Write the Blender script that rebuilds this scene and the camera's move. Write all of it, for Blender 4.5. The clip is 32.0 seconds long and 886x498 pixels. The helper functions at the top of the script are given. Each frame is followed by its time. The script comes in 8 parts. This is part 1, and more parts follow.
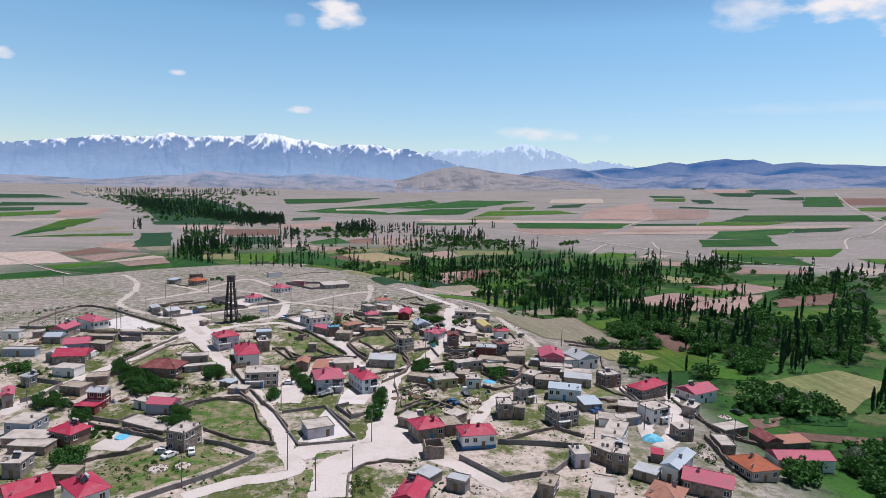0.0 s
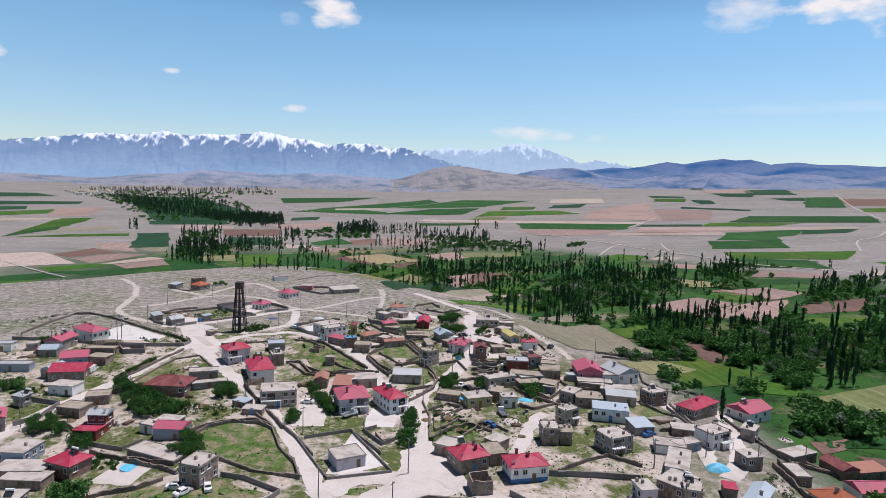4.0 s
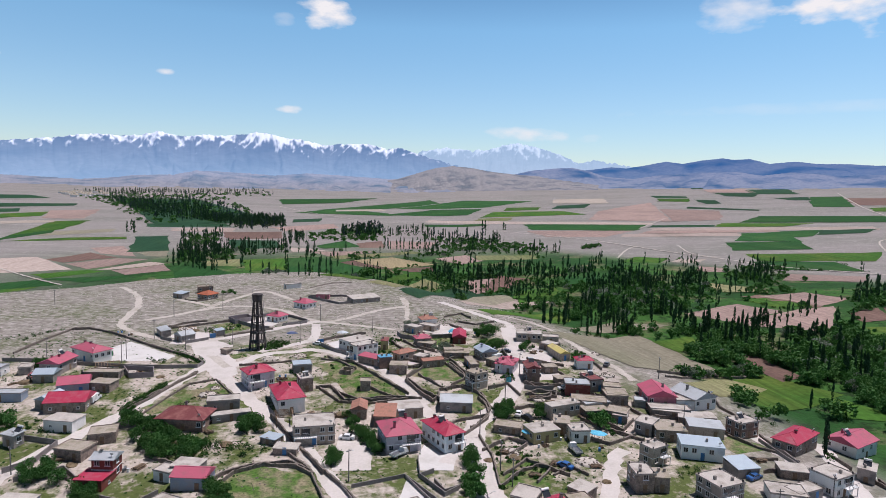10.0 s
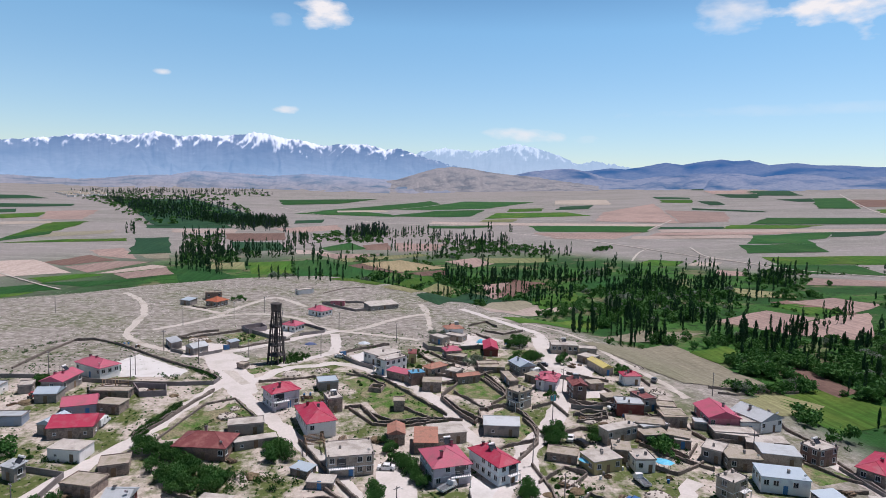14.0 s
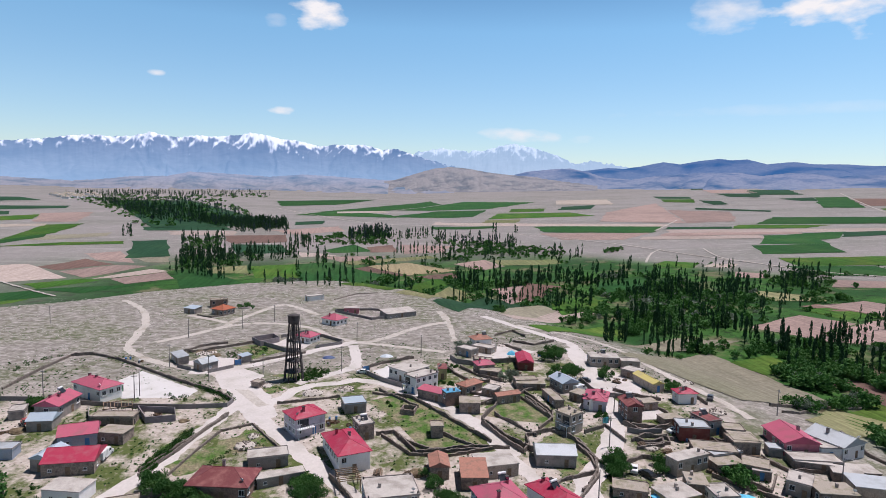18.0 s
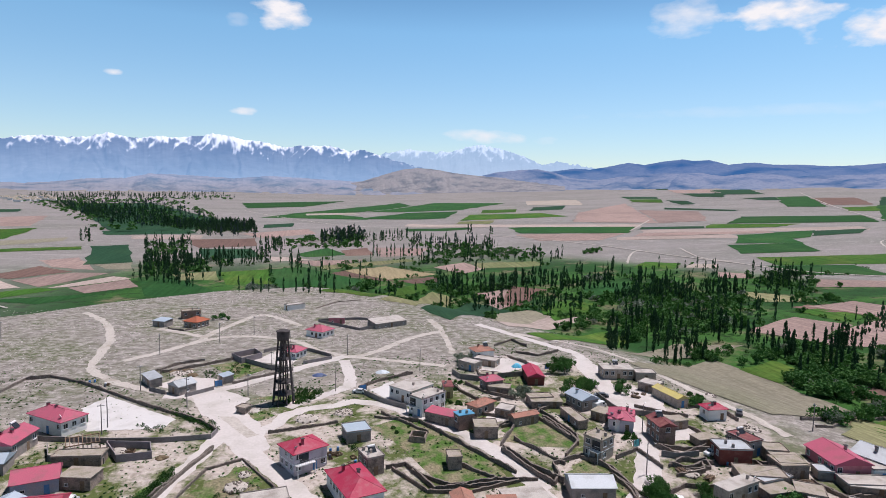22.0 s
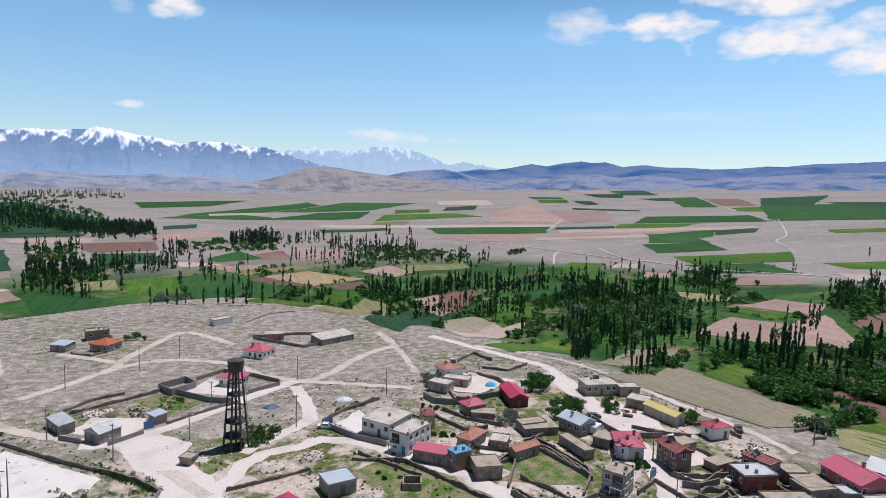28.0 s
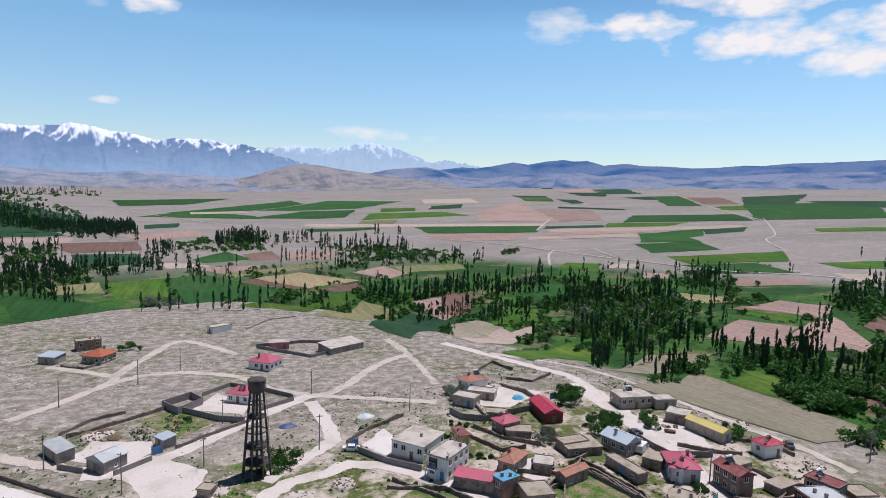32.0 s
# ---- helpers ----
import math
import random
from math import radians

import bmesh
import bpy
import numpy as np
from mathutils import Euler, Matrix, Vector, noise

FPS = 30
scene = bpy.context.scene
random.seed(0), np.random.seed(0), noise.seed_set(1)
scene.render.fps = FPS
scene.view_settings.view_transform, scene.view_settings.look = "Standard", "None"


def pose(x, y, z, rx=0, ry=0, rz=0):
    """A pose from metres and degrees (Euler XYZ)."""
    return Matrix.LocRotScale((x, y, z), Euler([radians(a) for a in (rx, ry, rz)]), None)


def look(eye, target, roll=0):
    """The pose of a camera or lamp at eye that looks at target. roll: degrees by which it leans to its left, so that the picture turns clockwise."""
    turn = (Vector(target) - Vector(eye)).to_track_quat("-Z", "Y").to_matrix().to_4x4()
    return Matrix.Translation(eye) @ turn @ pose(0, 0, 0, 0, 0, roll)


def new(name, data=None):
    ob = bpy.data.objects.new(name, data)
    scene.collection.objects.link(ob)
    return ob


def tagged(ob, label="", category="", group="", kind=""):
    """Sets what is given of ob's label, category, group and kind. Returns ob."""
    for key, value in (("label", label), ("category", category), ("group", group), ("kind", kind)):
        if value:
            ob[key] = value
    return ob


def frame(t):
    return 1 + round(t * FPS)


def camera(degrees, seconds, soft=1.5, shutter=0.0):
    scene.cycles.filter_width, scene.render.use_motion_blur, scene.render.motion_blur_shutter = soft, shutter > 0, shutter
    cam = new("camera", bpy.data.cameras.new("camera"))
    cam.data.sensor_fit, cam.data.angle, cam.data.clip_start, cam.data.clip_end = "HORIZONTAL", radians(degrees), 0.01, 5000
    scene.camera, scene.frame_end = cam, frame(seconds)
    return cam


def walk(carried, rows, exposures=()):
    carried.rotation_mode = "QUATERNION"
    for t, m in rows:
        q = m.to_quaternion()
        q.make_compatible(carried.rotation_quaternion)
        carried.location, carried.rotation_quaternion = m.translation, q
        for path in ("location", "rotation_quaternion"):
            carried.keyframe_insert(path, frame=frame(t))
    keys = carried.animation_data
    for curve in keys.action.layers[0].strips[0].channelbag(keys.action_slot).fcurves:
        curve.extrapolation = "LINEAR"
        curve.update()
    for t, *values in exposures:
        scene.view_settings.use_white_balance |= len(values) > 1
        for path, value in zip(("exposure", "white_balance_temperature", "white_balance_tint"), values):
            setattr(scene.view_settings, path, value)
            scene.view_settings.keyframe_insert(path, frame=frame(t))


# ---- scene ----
cam = camera(72.0, 32.0, soft=0.6)
PATH = [
    (0, (64.46, -285.8, 64.97), (75.889, -186.981, 54.769), 1.56),
    (1, (62.02, -280.93, 65.14), (73.693, -182.17, 54.678), 1.54),
    (2, (59.48, -276.09, 65.21), (71.311, -177.344, 54.797), 1.56),
    (3, (56.87, -271.41, 65.22), (68.853, -172.675, 54.85), 1.63),
    (4, (54.27, -266.92, 65.2), (66.54, -168.213, 54.907), 1.71),
    (5, (51.76, -262.44, 65.16), (64.177, -163.742, 54.9), 1.76),
    (6, (49.4, -257.74, 65.1), (61.732, -159.035, 54.879), 1.74),
    (7, (47.17, -252.73, 65.0), (59.656, -154.059, 54.606), 1.63),
    (8, (44.85, -247.78, 64.83), (57.467, -149.112, 54.543), 1.56),
    (9, (42.44, -242.96, 64.68), (55.217, -144.299, 54.516), 1.53),
    (10, (40.01, -238.24, 64.61), (53.014, -139.615, 54.409), 1.53),
    (11, (37.45, -233.59, 64.61), (50.567, -134.991, 54.349), 1.55),
    (12, (34.68, -229.11, 64.62), (47.994, -130.538, 54.34), 1.60),
    (13, (31.91, -224.67, 64.57), (45.377, -126.103, 54.439), 1.63),
    (14, (29.28, -219.89, 64.47), (42.772, -121.316, 54.39), 1.63),
    (15, (26.78, -214.81, 64.33), (40.35, -116.252, 54.251), 1.60),
    (16, (24.38, -209.59, 64.17), (38.081, -111.046, 54.08), 1.55),
    (17, (22.03, -204.35, 64.02), (35.932, -105.83, 53.935), 1.49),
    (18, (19.72, -199.23, 63.88), (33.865, -100.737, 53.875), 1.43),
    (19, (17.44, -194.29, 63.78), (31.89, -95.823, 53.968), 1.36),
    (20, (15.35, -189.11, 63.7), (29.702, -90.659, 53.674), 1.24),
    (20.5, (14.31, -186.56, 63.65), (28.790, -88.118, 53.643), 1.17),
    (21, (13.21, -184.05, 63.56), (27.717, -85.605, 53.593), 1.16),
    (21.5, (12.06, -181.59, 63.42), (27.391, -83.269, 53.545), 1.17),
    (22, (10.88, -179.20, 63.28), (30.416, -81.608, 53.587), 1.20),
    (22.5, (9.69, -176.82, 63.14), (34.209, -80.336, 53.659), 1.24),
    (23, (8.53, -174.43, 63.04), (34.656, -78.358, 53.641), 1.27),
    (23.5, (7.42, -171.98, 62.98), (34.315, -76.131, 53.544), 1.26),
    (24, (6.33, -169.51, 62.96), (33.813, -73.829, 53.492), 1.23),
    (24.5, (5.07, -167.33, 63.06), (32.783, -71.711, 53.561), 1.27),
    (25, (3.81, -165.13, 63.15), (31.820, -69.605, 53.649), 1.29),
    (26, (1.27, -160.75, 63.30), (30.579, -65.607, 53.859), 1.37),
    (26.5, (0.00, -158.57, 63.36), (30.538, -63.812, 53.970), 1.42),
    (27, (-1.28, -156.41, 63.39), (31.037, -62.234, 54.078), 1.47),
    (27.5, (-2.45, -153.84, 63.33), (31.072, -60.089, 54.030), 1.50),
    (28, (-3.67, -151.30, 63.25), (30.888, -57.930, 53.853), 1.54),
    (28.5, (-4.97, -148.79, 63.12), (30.332, -55.682, 53.882), 1.60),
    (29, (-6.27, -146.31, 62.98), (29.492, -53.372, 53.851), 1.66),
    (29.5, (-7.58, -143.97, 63.03), (28.429, -51.118, 53.937), 1.69),
    (30, (-8.78, -141.74, 63.13), (27.609, -49.042, 54.025), 1.71),
    (30.5, (-9.80, -139.71, 63.27), (27.844, -47.516, 54.136), 1.72),
    (31, (-10.67, -137.87, 63.45), (26.965, -45.683, 54.261), 1.70),
    (32, (-12.03, -134.64, 63.74), (25.549, -42.467, 54.112), 1.66),
]
walk(cam, [(t, look(eye, target, roll)) for t, eye, target, roll in PATH], [(0, -0.07), (14, -0.06), (17, -0.03), (20, 0.0), (28, -0.01), (32, -0.05)])

# ---- world and sun ----
SUN = Vector((0.31, 0.10, 0.945)).normalized()
world = bpy.data.worlds.new("sky")
scene.world, world.use_nodes = world, True
wt = world.node_tree
wt.nodes.clear()


def wnode(kind, **k):
    n = wt.nodes.new(kind)
    for name, v in k.items():
        n.inputs[name].default_value = v
    return n


def wmath(op, a, b=None, c=None, clamp=False):
    n = wt.nodes.new("ShaderNodeMath")
    n.operation, n.use_clamp = op, clamp
    for slot, v in zip(n.inputs, (a, b, c)):
        if v is None:
            continue
        if isinstance(v, (int, float)):
            slot.default_value = v
        else:
            wt.links.new(v, slot)
    return n.outputs[0]


sky = wt.nodes.new("ShaderNodeTexSky")
sky.sky_type, sky.sun_disc = "NISHITA", False
sky.sun_elevation = math.asin(SUN.z)
sky.sun_rotation = math.atan2(SUN.x, SUN.y)
sky.altitude, sky.air_density, sky.dust_density, sky.ozone_density = 1200, 1.0, 0.6, 1.5
coord = wt.nodes.new("ShaderNodeTexCoord")
billow = wt.nodes.new("ShaderNodeTexNoise")
billow.inputs["Scale"].default_value, billow.inputs["Detail"].default_value = 26.0, 7.0
stretch = wt.nodes.new("ShaderNodeMapping")
stretch.inputs["Scale"].default_value = (1, 1, 2.2)
wt.links.new(coord.outputs["Generated"], stretch.inputs["Vector"])
wt.links.new(stretch.outputs["Vector"], billow.inputs["Vector"])
cover = None
# azimuth, elevation, half width, half height (degrees), thickness of each cloud
for az, el, hw, hh, thick in ((-3.4, 14.8, 2.4, 1.4, 1.0), (32.0, 14.6, 2.8, 1.6, 0.7), (38.8, 14.3, 4.6, 1.2, 1.0), (-28.8, 9.0, 0.8, 0.6, 0.9),
                              (-16.9, 8.9, 0.8, 0.28, 0.8), (-6.7, 6.5, 1.2, 0.4, 0.9), (14.4, 4.9, 4.2, 0.7, 0.75), (20.7, 4.7, 1.4, 0.4, 0.5), (37.5, 7.0, 13, 0.55, 0.35),
                              (49.2, 12.8, 7.4, 1.7, 1.0), (55.0, 11.0, 3.6, 1.5, 1.0), (49.4, 15.6, 5.5, 1.3, 1.0), (60, 13.5, 6, 2.5, 1.0), (43.5, 16.4, 3, 0.9, 0.8),
                              (-7.2, 14.0, 1.0, 0.6, 0.5), (75, 12, 8, 2.5, 0.9), (-60, 12, 7, 2, 0.9), (150, 16, 12, 3, 0.9), (-130, 18, 14, 3, 0.9)):
    a, e = radians(az), radians(el)
    ahead = Vector((math.sin(a) * math.cos(e), math.cos(a) * math.cos(e), math.sin(e)))
    side = Vector((math.cos(a), -math.sin(a), 0))
    above = side.cross(ahead)
    dots = []
    for axis, size in ((side, hw), (above, hh)):
        d = wt.nodes.new("ShaderNodeVectorMath")
        d.operation = "DOT_PRODUCT"
        wt.links.new(coord.outputs["Generated"], d.inputs[0])
        d.inputs[1].default_value = axis / math.sin(radians(size))
        dots.append(d.outputs["Value"])
    f = wt.nodes.new("ShaderNodeVectorMath")
    f.operation = "DOT_PRODUCT"
    wt.links.new(coord.outputs["Generated"], f.inputs[0])
    f.inputs[1].default_value = ahead
    r2 = wmath("ADD", wmath("MULTIPLY", dots[0], dots[0]), wmath("MULTIPLY", dots[1], dots[1]))
    body = wmath("SUBTRACT", 0.72, wmath("MULTIPLY", r2, 0.72))
    body = wmath("ADD", body, wmath("MULTIPLY", wmath("SUBTRACT", billow.outputs["Fac"], 0.5), 2.2))
    body = wmath("MULTIPLY", body, 1.35 * thick, clamp=True)
    body = wmath("MULTIPLY", body, wmath("GREATER_THAN", f.outputs["Value"], 0.5))
    body = wmath("MULTIPLY", body, wmath("SUBTRACT", 1.9, wmath("MULTIPLY", r2, 0.9), clamp=True))
    body = wmath("MULTIPLY", body, thick)
    cover = body if cover is None else wmath("MAXIMUM", cover, body)
mixed = wt.nodes.new("ShaderNodeMix")
mixed.data_type = "RGBA"
wt.links.new(cover, mixed.inputs["Factor"])
# pale at the horizon, deep blue above; dimmed overhead, unseen, to deepen shadows
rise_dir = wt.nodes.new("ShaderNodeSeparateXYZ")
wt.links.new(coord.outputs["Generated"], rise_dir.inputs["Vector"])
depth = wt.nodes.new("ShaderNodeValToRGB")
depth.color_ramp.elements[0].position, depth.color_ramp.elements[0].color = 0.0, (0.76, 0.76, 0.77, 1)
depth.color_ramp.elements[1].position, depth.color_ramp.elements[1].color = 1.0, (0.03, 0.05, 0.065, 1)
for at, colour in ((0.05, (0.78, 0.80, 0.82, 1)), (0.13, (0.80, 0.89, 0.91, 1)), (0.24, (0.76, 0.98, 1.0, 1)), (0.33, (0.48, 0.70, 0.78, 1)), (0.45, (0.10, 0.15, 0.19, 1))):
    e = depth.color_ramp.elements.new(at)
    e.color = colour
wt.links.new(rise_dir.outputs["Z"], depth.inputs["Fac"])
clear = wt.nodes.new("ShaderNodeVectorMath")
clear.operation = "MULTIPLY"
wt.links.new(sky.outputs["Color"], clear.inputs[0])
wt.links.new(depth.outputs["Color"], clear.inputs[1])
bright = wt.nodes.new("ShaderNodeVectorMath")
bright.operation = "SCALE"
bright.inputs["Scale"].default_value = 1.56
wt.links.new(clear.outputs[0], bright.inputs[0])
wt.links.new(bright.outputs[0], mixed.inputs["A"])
mixed.inputs["B"].default_value = (9.3, 9.0, 9.4, 1)
back = wt.nodes.new("ShaderNodeBackground")
back.inputs["Strength"].default_value = 0.10
wt.links.new(mixed.outputs["Result"], back.inputs["Color"])
wout = wt.nodes.new("ShaderNodeOutputWorld")
wt.links.new(back.outputs[0], wout.inputs["Surface"])
lamp = new("sun", bpy.data.lights.new("sun", "SUN"))
lamp.data.energy, lamp.data.angle, lamp.data.color = 4.9, radians(0.5), (1.0, 0.935, 0.955)
lamp.matrix_world = look(SUN * 300, (0, 0, 0))

# ---- materials ----
MATS = {}


def material(name, base, rough=0.85, vary=0.18, scale=1.2, fine=14.0, bump=0.25, metal=0.0, second=None, amount=0.5, stretched=None, per_piece=0.0, spec=0.3):
    """A surface with stains of two sizes and a fine relief; second: a colour that shows through in patches."""
    m = bpy.data.materials.new(name)
    m.use_nodes = True
    t = m.node_tree
    p = t.nodes["Principled BSDF"]
    p.inputs["Roughness"].default_value, p.inputs["Metallic"].default_value = rough, metal
    p.inputs["Specular IOR Level"].default_value = spec
    geo = t.nodes.new("ShaderNodeNewGeometry")
    src = geo.outputs["Position"]
    if stretched:
        mp = t.nodes.new("ShaderNodeMapping")
        mp.inputs["Scale"].default_value = stretched
        t.links.new(src, mp.inputs["Vector"])
        src = mp.outputs["Vector"]
    big, small = (t.nodes.new("ShaderNodeTexNoise") for _ in range(2))
    for n, s, d in ((big, scale, 5.0), (small, fine, 4.0)):
        n.inputs["Scale"].default_value, n.inputs["Detail"].default_value = s, d
        t.links.new(src, n.inputs["Vector"])
    mix = t.nodes.new("ShaderNodeMix")
    mix.data_type = "RGBA"
    mix.inputs["A"].default_value = (*base, 1)
    mix.inputs["B"].default_value = (*(second or [c * 0.6 for c in base]), 1)
    ramp = t.nodes.new("ShaderNodeMapRange")
    ramp.inputs["From Min"].default_value, ramp.inputs["From Max"].default_value = 0.62 - 0.3 * amount, 0.85 - 0.3 * amount
    t.links.new(big.outputs["Fac"], ramp.inputs["Value"])
    t.links.new(ramp.outputs["Result"], mix.inputs["Factor"])
    hue = t.nodes.new("ShaderNodeHueSaturation")
    t.links.new(mix.outputs["Result"], hue.inputs["Color"])
    val = t.nodes.new("ShaderNodeMapRange")
    val.inputs["From Min"].default_value, val.inputs["From Max"].default_value = 0.25, 0.75
    val.inputs["To Min"].default_value, val.inputs["To Max"].default_value = 1 - vary, 1 + vary
    t.links.new(small.outputs["Fac"], val.inputs["Value"])
    last = val.outputs["Result"]
    if per_piece:
        info = t.nodes.new("ShaderNodeObjectInfo")
        pr = t.nodes.new("ShaderNodeMapRange")
        pr.inputs["To Min"].default_value, pr.inputs["To Max"].default_value = 1 - per_piece, 1 + per_piece
        t.links.new(info.outputs["Random"], pr.inputs["Value"])
        mul = t.nodes.new("ShaderNodeMath")
        mul.operation = "MULTIPLY"
        t.links.new(last, mul.inputs[0])
        t.links.new(pr.outputs["Result"], mul.inputs[1])
        last = mul.outputs[0]
    t.links.new(last, hue.inputs["Value"])
    t.links.new(hue.outputs["Color"], p.inputs["Base Color"])
    if bump:
        b = t.nodes.new("ShaderNodeBump")
        b.inputs["Strength"].default_value, b.inputs["Distance"].default_value = bump, 0.05
        t.links.new(small.outputs["Fac"], b.inputs["Height"])
        t.links.new(b.outputs["Normal"], p.inputs["Normal"])
    MATS[name] = m
    return m


ROOF = {
    "red": material("red_roof", (0.37, 0.030, 0.072), 0.6, 0.15, 0.5, 9, 0.2, second=(0.36, 0.085, 0.120), amount=0.5),
    "pinkred": material("faded_red_roof", (0.42, 0.095, 0.150), 0.65, 0.15, 0.5, 9, 0.2, second=(0.31, 0.105, 0.135), amount=0.5),
    "pink": material("pink_roof", (0.43, 0.090, 0.150), 0.6, 0.12, 0.4, 8, 0.2, second=(0.35, 0.095, 0.130)),
    "maroon": material("maroon_roof", (0.166, 0.046, 0.05), 0.7, 0.2, 0.6, 9, 0.25, second=(0.249, 0.1, 0.091)),
    "salmon": material("clay_tile_roof", (0.349, 0.166, 0.124), 0.8, 0.25, 0.8, 6, 0.4, second=(0.249, 0.141, 0.108)),
    "orange": material("orange_tile_roof", (0.365, 0.108, 0.058), 0.8, 0.22, 0.8, 6, 0.4, second=(0.249, 0.091, 0.058)),
    "metal": material("zinc_roof", (0.415, 0.44, 0.473), 0.65, 0.08, 0.4, 5, 0.1, metal=0.25, second=(0.332, 0.349, 0.365), amount=0.5),
    "bluemetal": material("pale_blue_metal_roof", (0.382, 0.448, 0.515), 0.62, 0.08, 0.4, 5, 0.1, metal=0.2, second=(0.349, 0.415, 0.498)),
    "concrete": material("pale_concrete_roof", (0.448, 0.411, 0.386), 0.9, 0.16, 0.35, 4, 0.3, second=(0.282, 0.253, 0.228), amount=0.55),
    "mud": material("earth_roof", (0.332, 0.29, 0.249), 0.95, 0.22, 0.5, 5, 0.5, second=(0.216, 0.195, 0.133)),
    "yellow": material("yellow_metal_roof", (0.548, 0.465, 0.166), 0.5, 0.08, 0.4, 6, 0.15, second=(0.481, 0.398, 0.199)),
    "blue": material("bright_blue_roof", (0.083, 0.282, 0.457), 0.5, 0.1, 0.5, 6, 0.15, second=(0.149, 0.299, 0.415)),
}
WALL = {
    "white": material("white_render", (0.789, 0.767, 0.757), 0.85, 0.06, 0.5, 5, 0.15, second=(0.644, 0.622, 0.601), amount=0.35),
    "whiteblue": material("bluish_white_render", (0.726, 0.799, 0.840), 0.85, 0.06, 0.5, 5, 0.15, second=(0.560, 0.601, 0.664), amount=0.35),
    "whiteband": material("white_wash", (0.830, 0.840, 0.840), 0.85, 0.06, 0.5, 5, 0.15, second=(0.644, 0.654, 0.685), amount=0.35),
    "lilac": material("lilac_render", (0.548, 0.498, 0.556), 0.85, 0.08, 0.5, 5, 0.15, second=(0.365, 0.332, 0.365), amount=0.4),
    "grey": material("grey_render", (0.314, 0.276, 0.257), 0.9, 0.14, 0.5, 5, 0.25, second=(0.176, 0.164, 0.164), amount=0.45),
    "stone": material("rubble_stone", (0.301, 0.238, 0.208), 0.95, 0.35, 0.9, 3.2, 0.8, second=(0.150, 0.120, 0.106), amount=0.5),
    "beige": material("beige_stone", (0.428, 0.357, 0.307), 0.9, 0.2, 0.7, 3.5, 0.4, second=(0.257, 0.214, 0.186), amount=0.45),
    "brown": material("brown_stone", (0.263, 0.175, 0.146), 0.9, 0.25, 0.7, 3.5, 0.5, second=(0.161, 0.109, 0.095), amount=0.5),
    "darkred": material("dark_red_render", (0.183, 0.05, 0.042), 0.85, 0.15, 0.6, 5, 0.2, second=(0.232, 0.1, 0.083), amount=0.4),
    "pink": material("pink_render", (0.498, 0.183, 0.224), 0.85, 0.08, 0.5, 5, 0.15, second=(0.349, 0.124, 0.141), amount=0.35),
    "yellow": material("ochre_render", (0.457, 0.382, 0.199), 0.85, 0.1, 0.5, 5, 0.2, second=(0.382, 0.315, 0.183), amount=0.4),
    "bluewall": material("blue_grey_render", (0.282, 0.332, 0.415), 0.85, 0.12, 0.5, 5, 0.2, second=(0.332, 0.332, 0.357), amount=0.45),
}
FENCE = {
    "conc": material("grey_block_wall", (0.220, 0.204, 0.204), 0.92, 0.18, 0.6, 4, 0.3, second=(0.165, 0.148, 0.148), amount=0.45),
    "stone": material("dry_stone", (0.182, 0.154, 0.137), 0.95, 0.4, 1.0, 3.0, 0.9, second=(0.122, 0.105, 0.094), amount=0.5),
    "lilac": material("lilac_block_wall", (0.232, 0.204, 0.220), 0.9, 0.15, 0.6, 4, 0.3, second=(0.187, 0.165, 0.176), amount=0.45),
}
GLASS = material("window_glass", (0.035, 0.04, 0.05), 0.12, 0.05, 1, 3, 0, spec=0.6)
FRAME = material("white_plastic", (0.72, 0.72, 0.74), 0.5, 0.04, 1, 8, 0)
WOOD = material("weathered_wood", (0.22, 0.15, 0.10), 0.85, 0.25, 2, 14, 0.4, second=(0.14, 0.10, 0.08))
STEEL = material("painted_steel", (0.16, 0.17, 0.19), 0.5, 0.12, 2, 12, 0.1, metal=0.4)
BLUEPAINT = material("blue_paint", (0.06, 0.20, 0.46), 0.55, 0.12, 1, 8, 0.1, second=(0.10, 0.20, 0.34))
GREENPAINT = material("green_paint", (0.05, 0.26, 0.10), 0.55, 0.12, 1, 8, 0.1)
OLDCONC = material("stained_concrete", (0.075, 0.066, 0.068), 0.92, 0.25, 0.5, 6, 0.4, second=(0.035, 0.031, 0.033), amount=0.55)
BARK = material("bark", (0.13, 0.10, 0.075), 0.95, 0.3, 3, 20, 0.6)
TARP = material("blue_plastic_sheet", (0.10, 0.45, 0.68), 0.4, 0.1, 1, 4, 0.3, second=(0.20, 0.55, 0.72))


def leaf_material(name, base, second):
    m = material(name, base, 0.7, 0.3, 0.35, 3.0, 0, second=second, amount=0.5, per_piece=0.22, spec=0.15)
    t = m.node_tree
    p = t.nodes["Principled BSDF"]
    tr = t.nodes.new("ShaderNodeBsdfTranslucent")
    tr.inputs["Color"].default_value = (base[0] * 1.5, base[1] * 1.5, base[2], 1)
    add = t.nodes.new("ShaderNodeMixShader")
    add.inputs["Fac"].default_value = 0.2
    t.links.new(p.outputs[0], add.inputs[1])
    t.links.new(tr.outputs[0], add.inputs[2])
    t.links.new(add.outputs[0], t.nodes["Material Output"].inputs["Surface"])
    return m


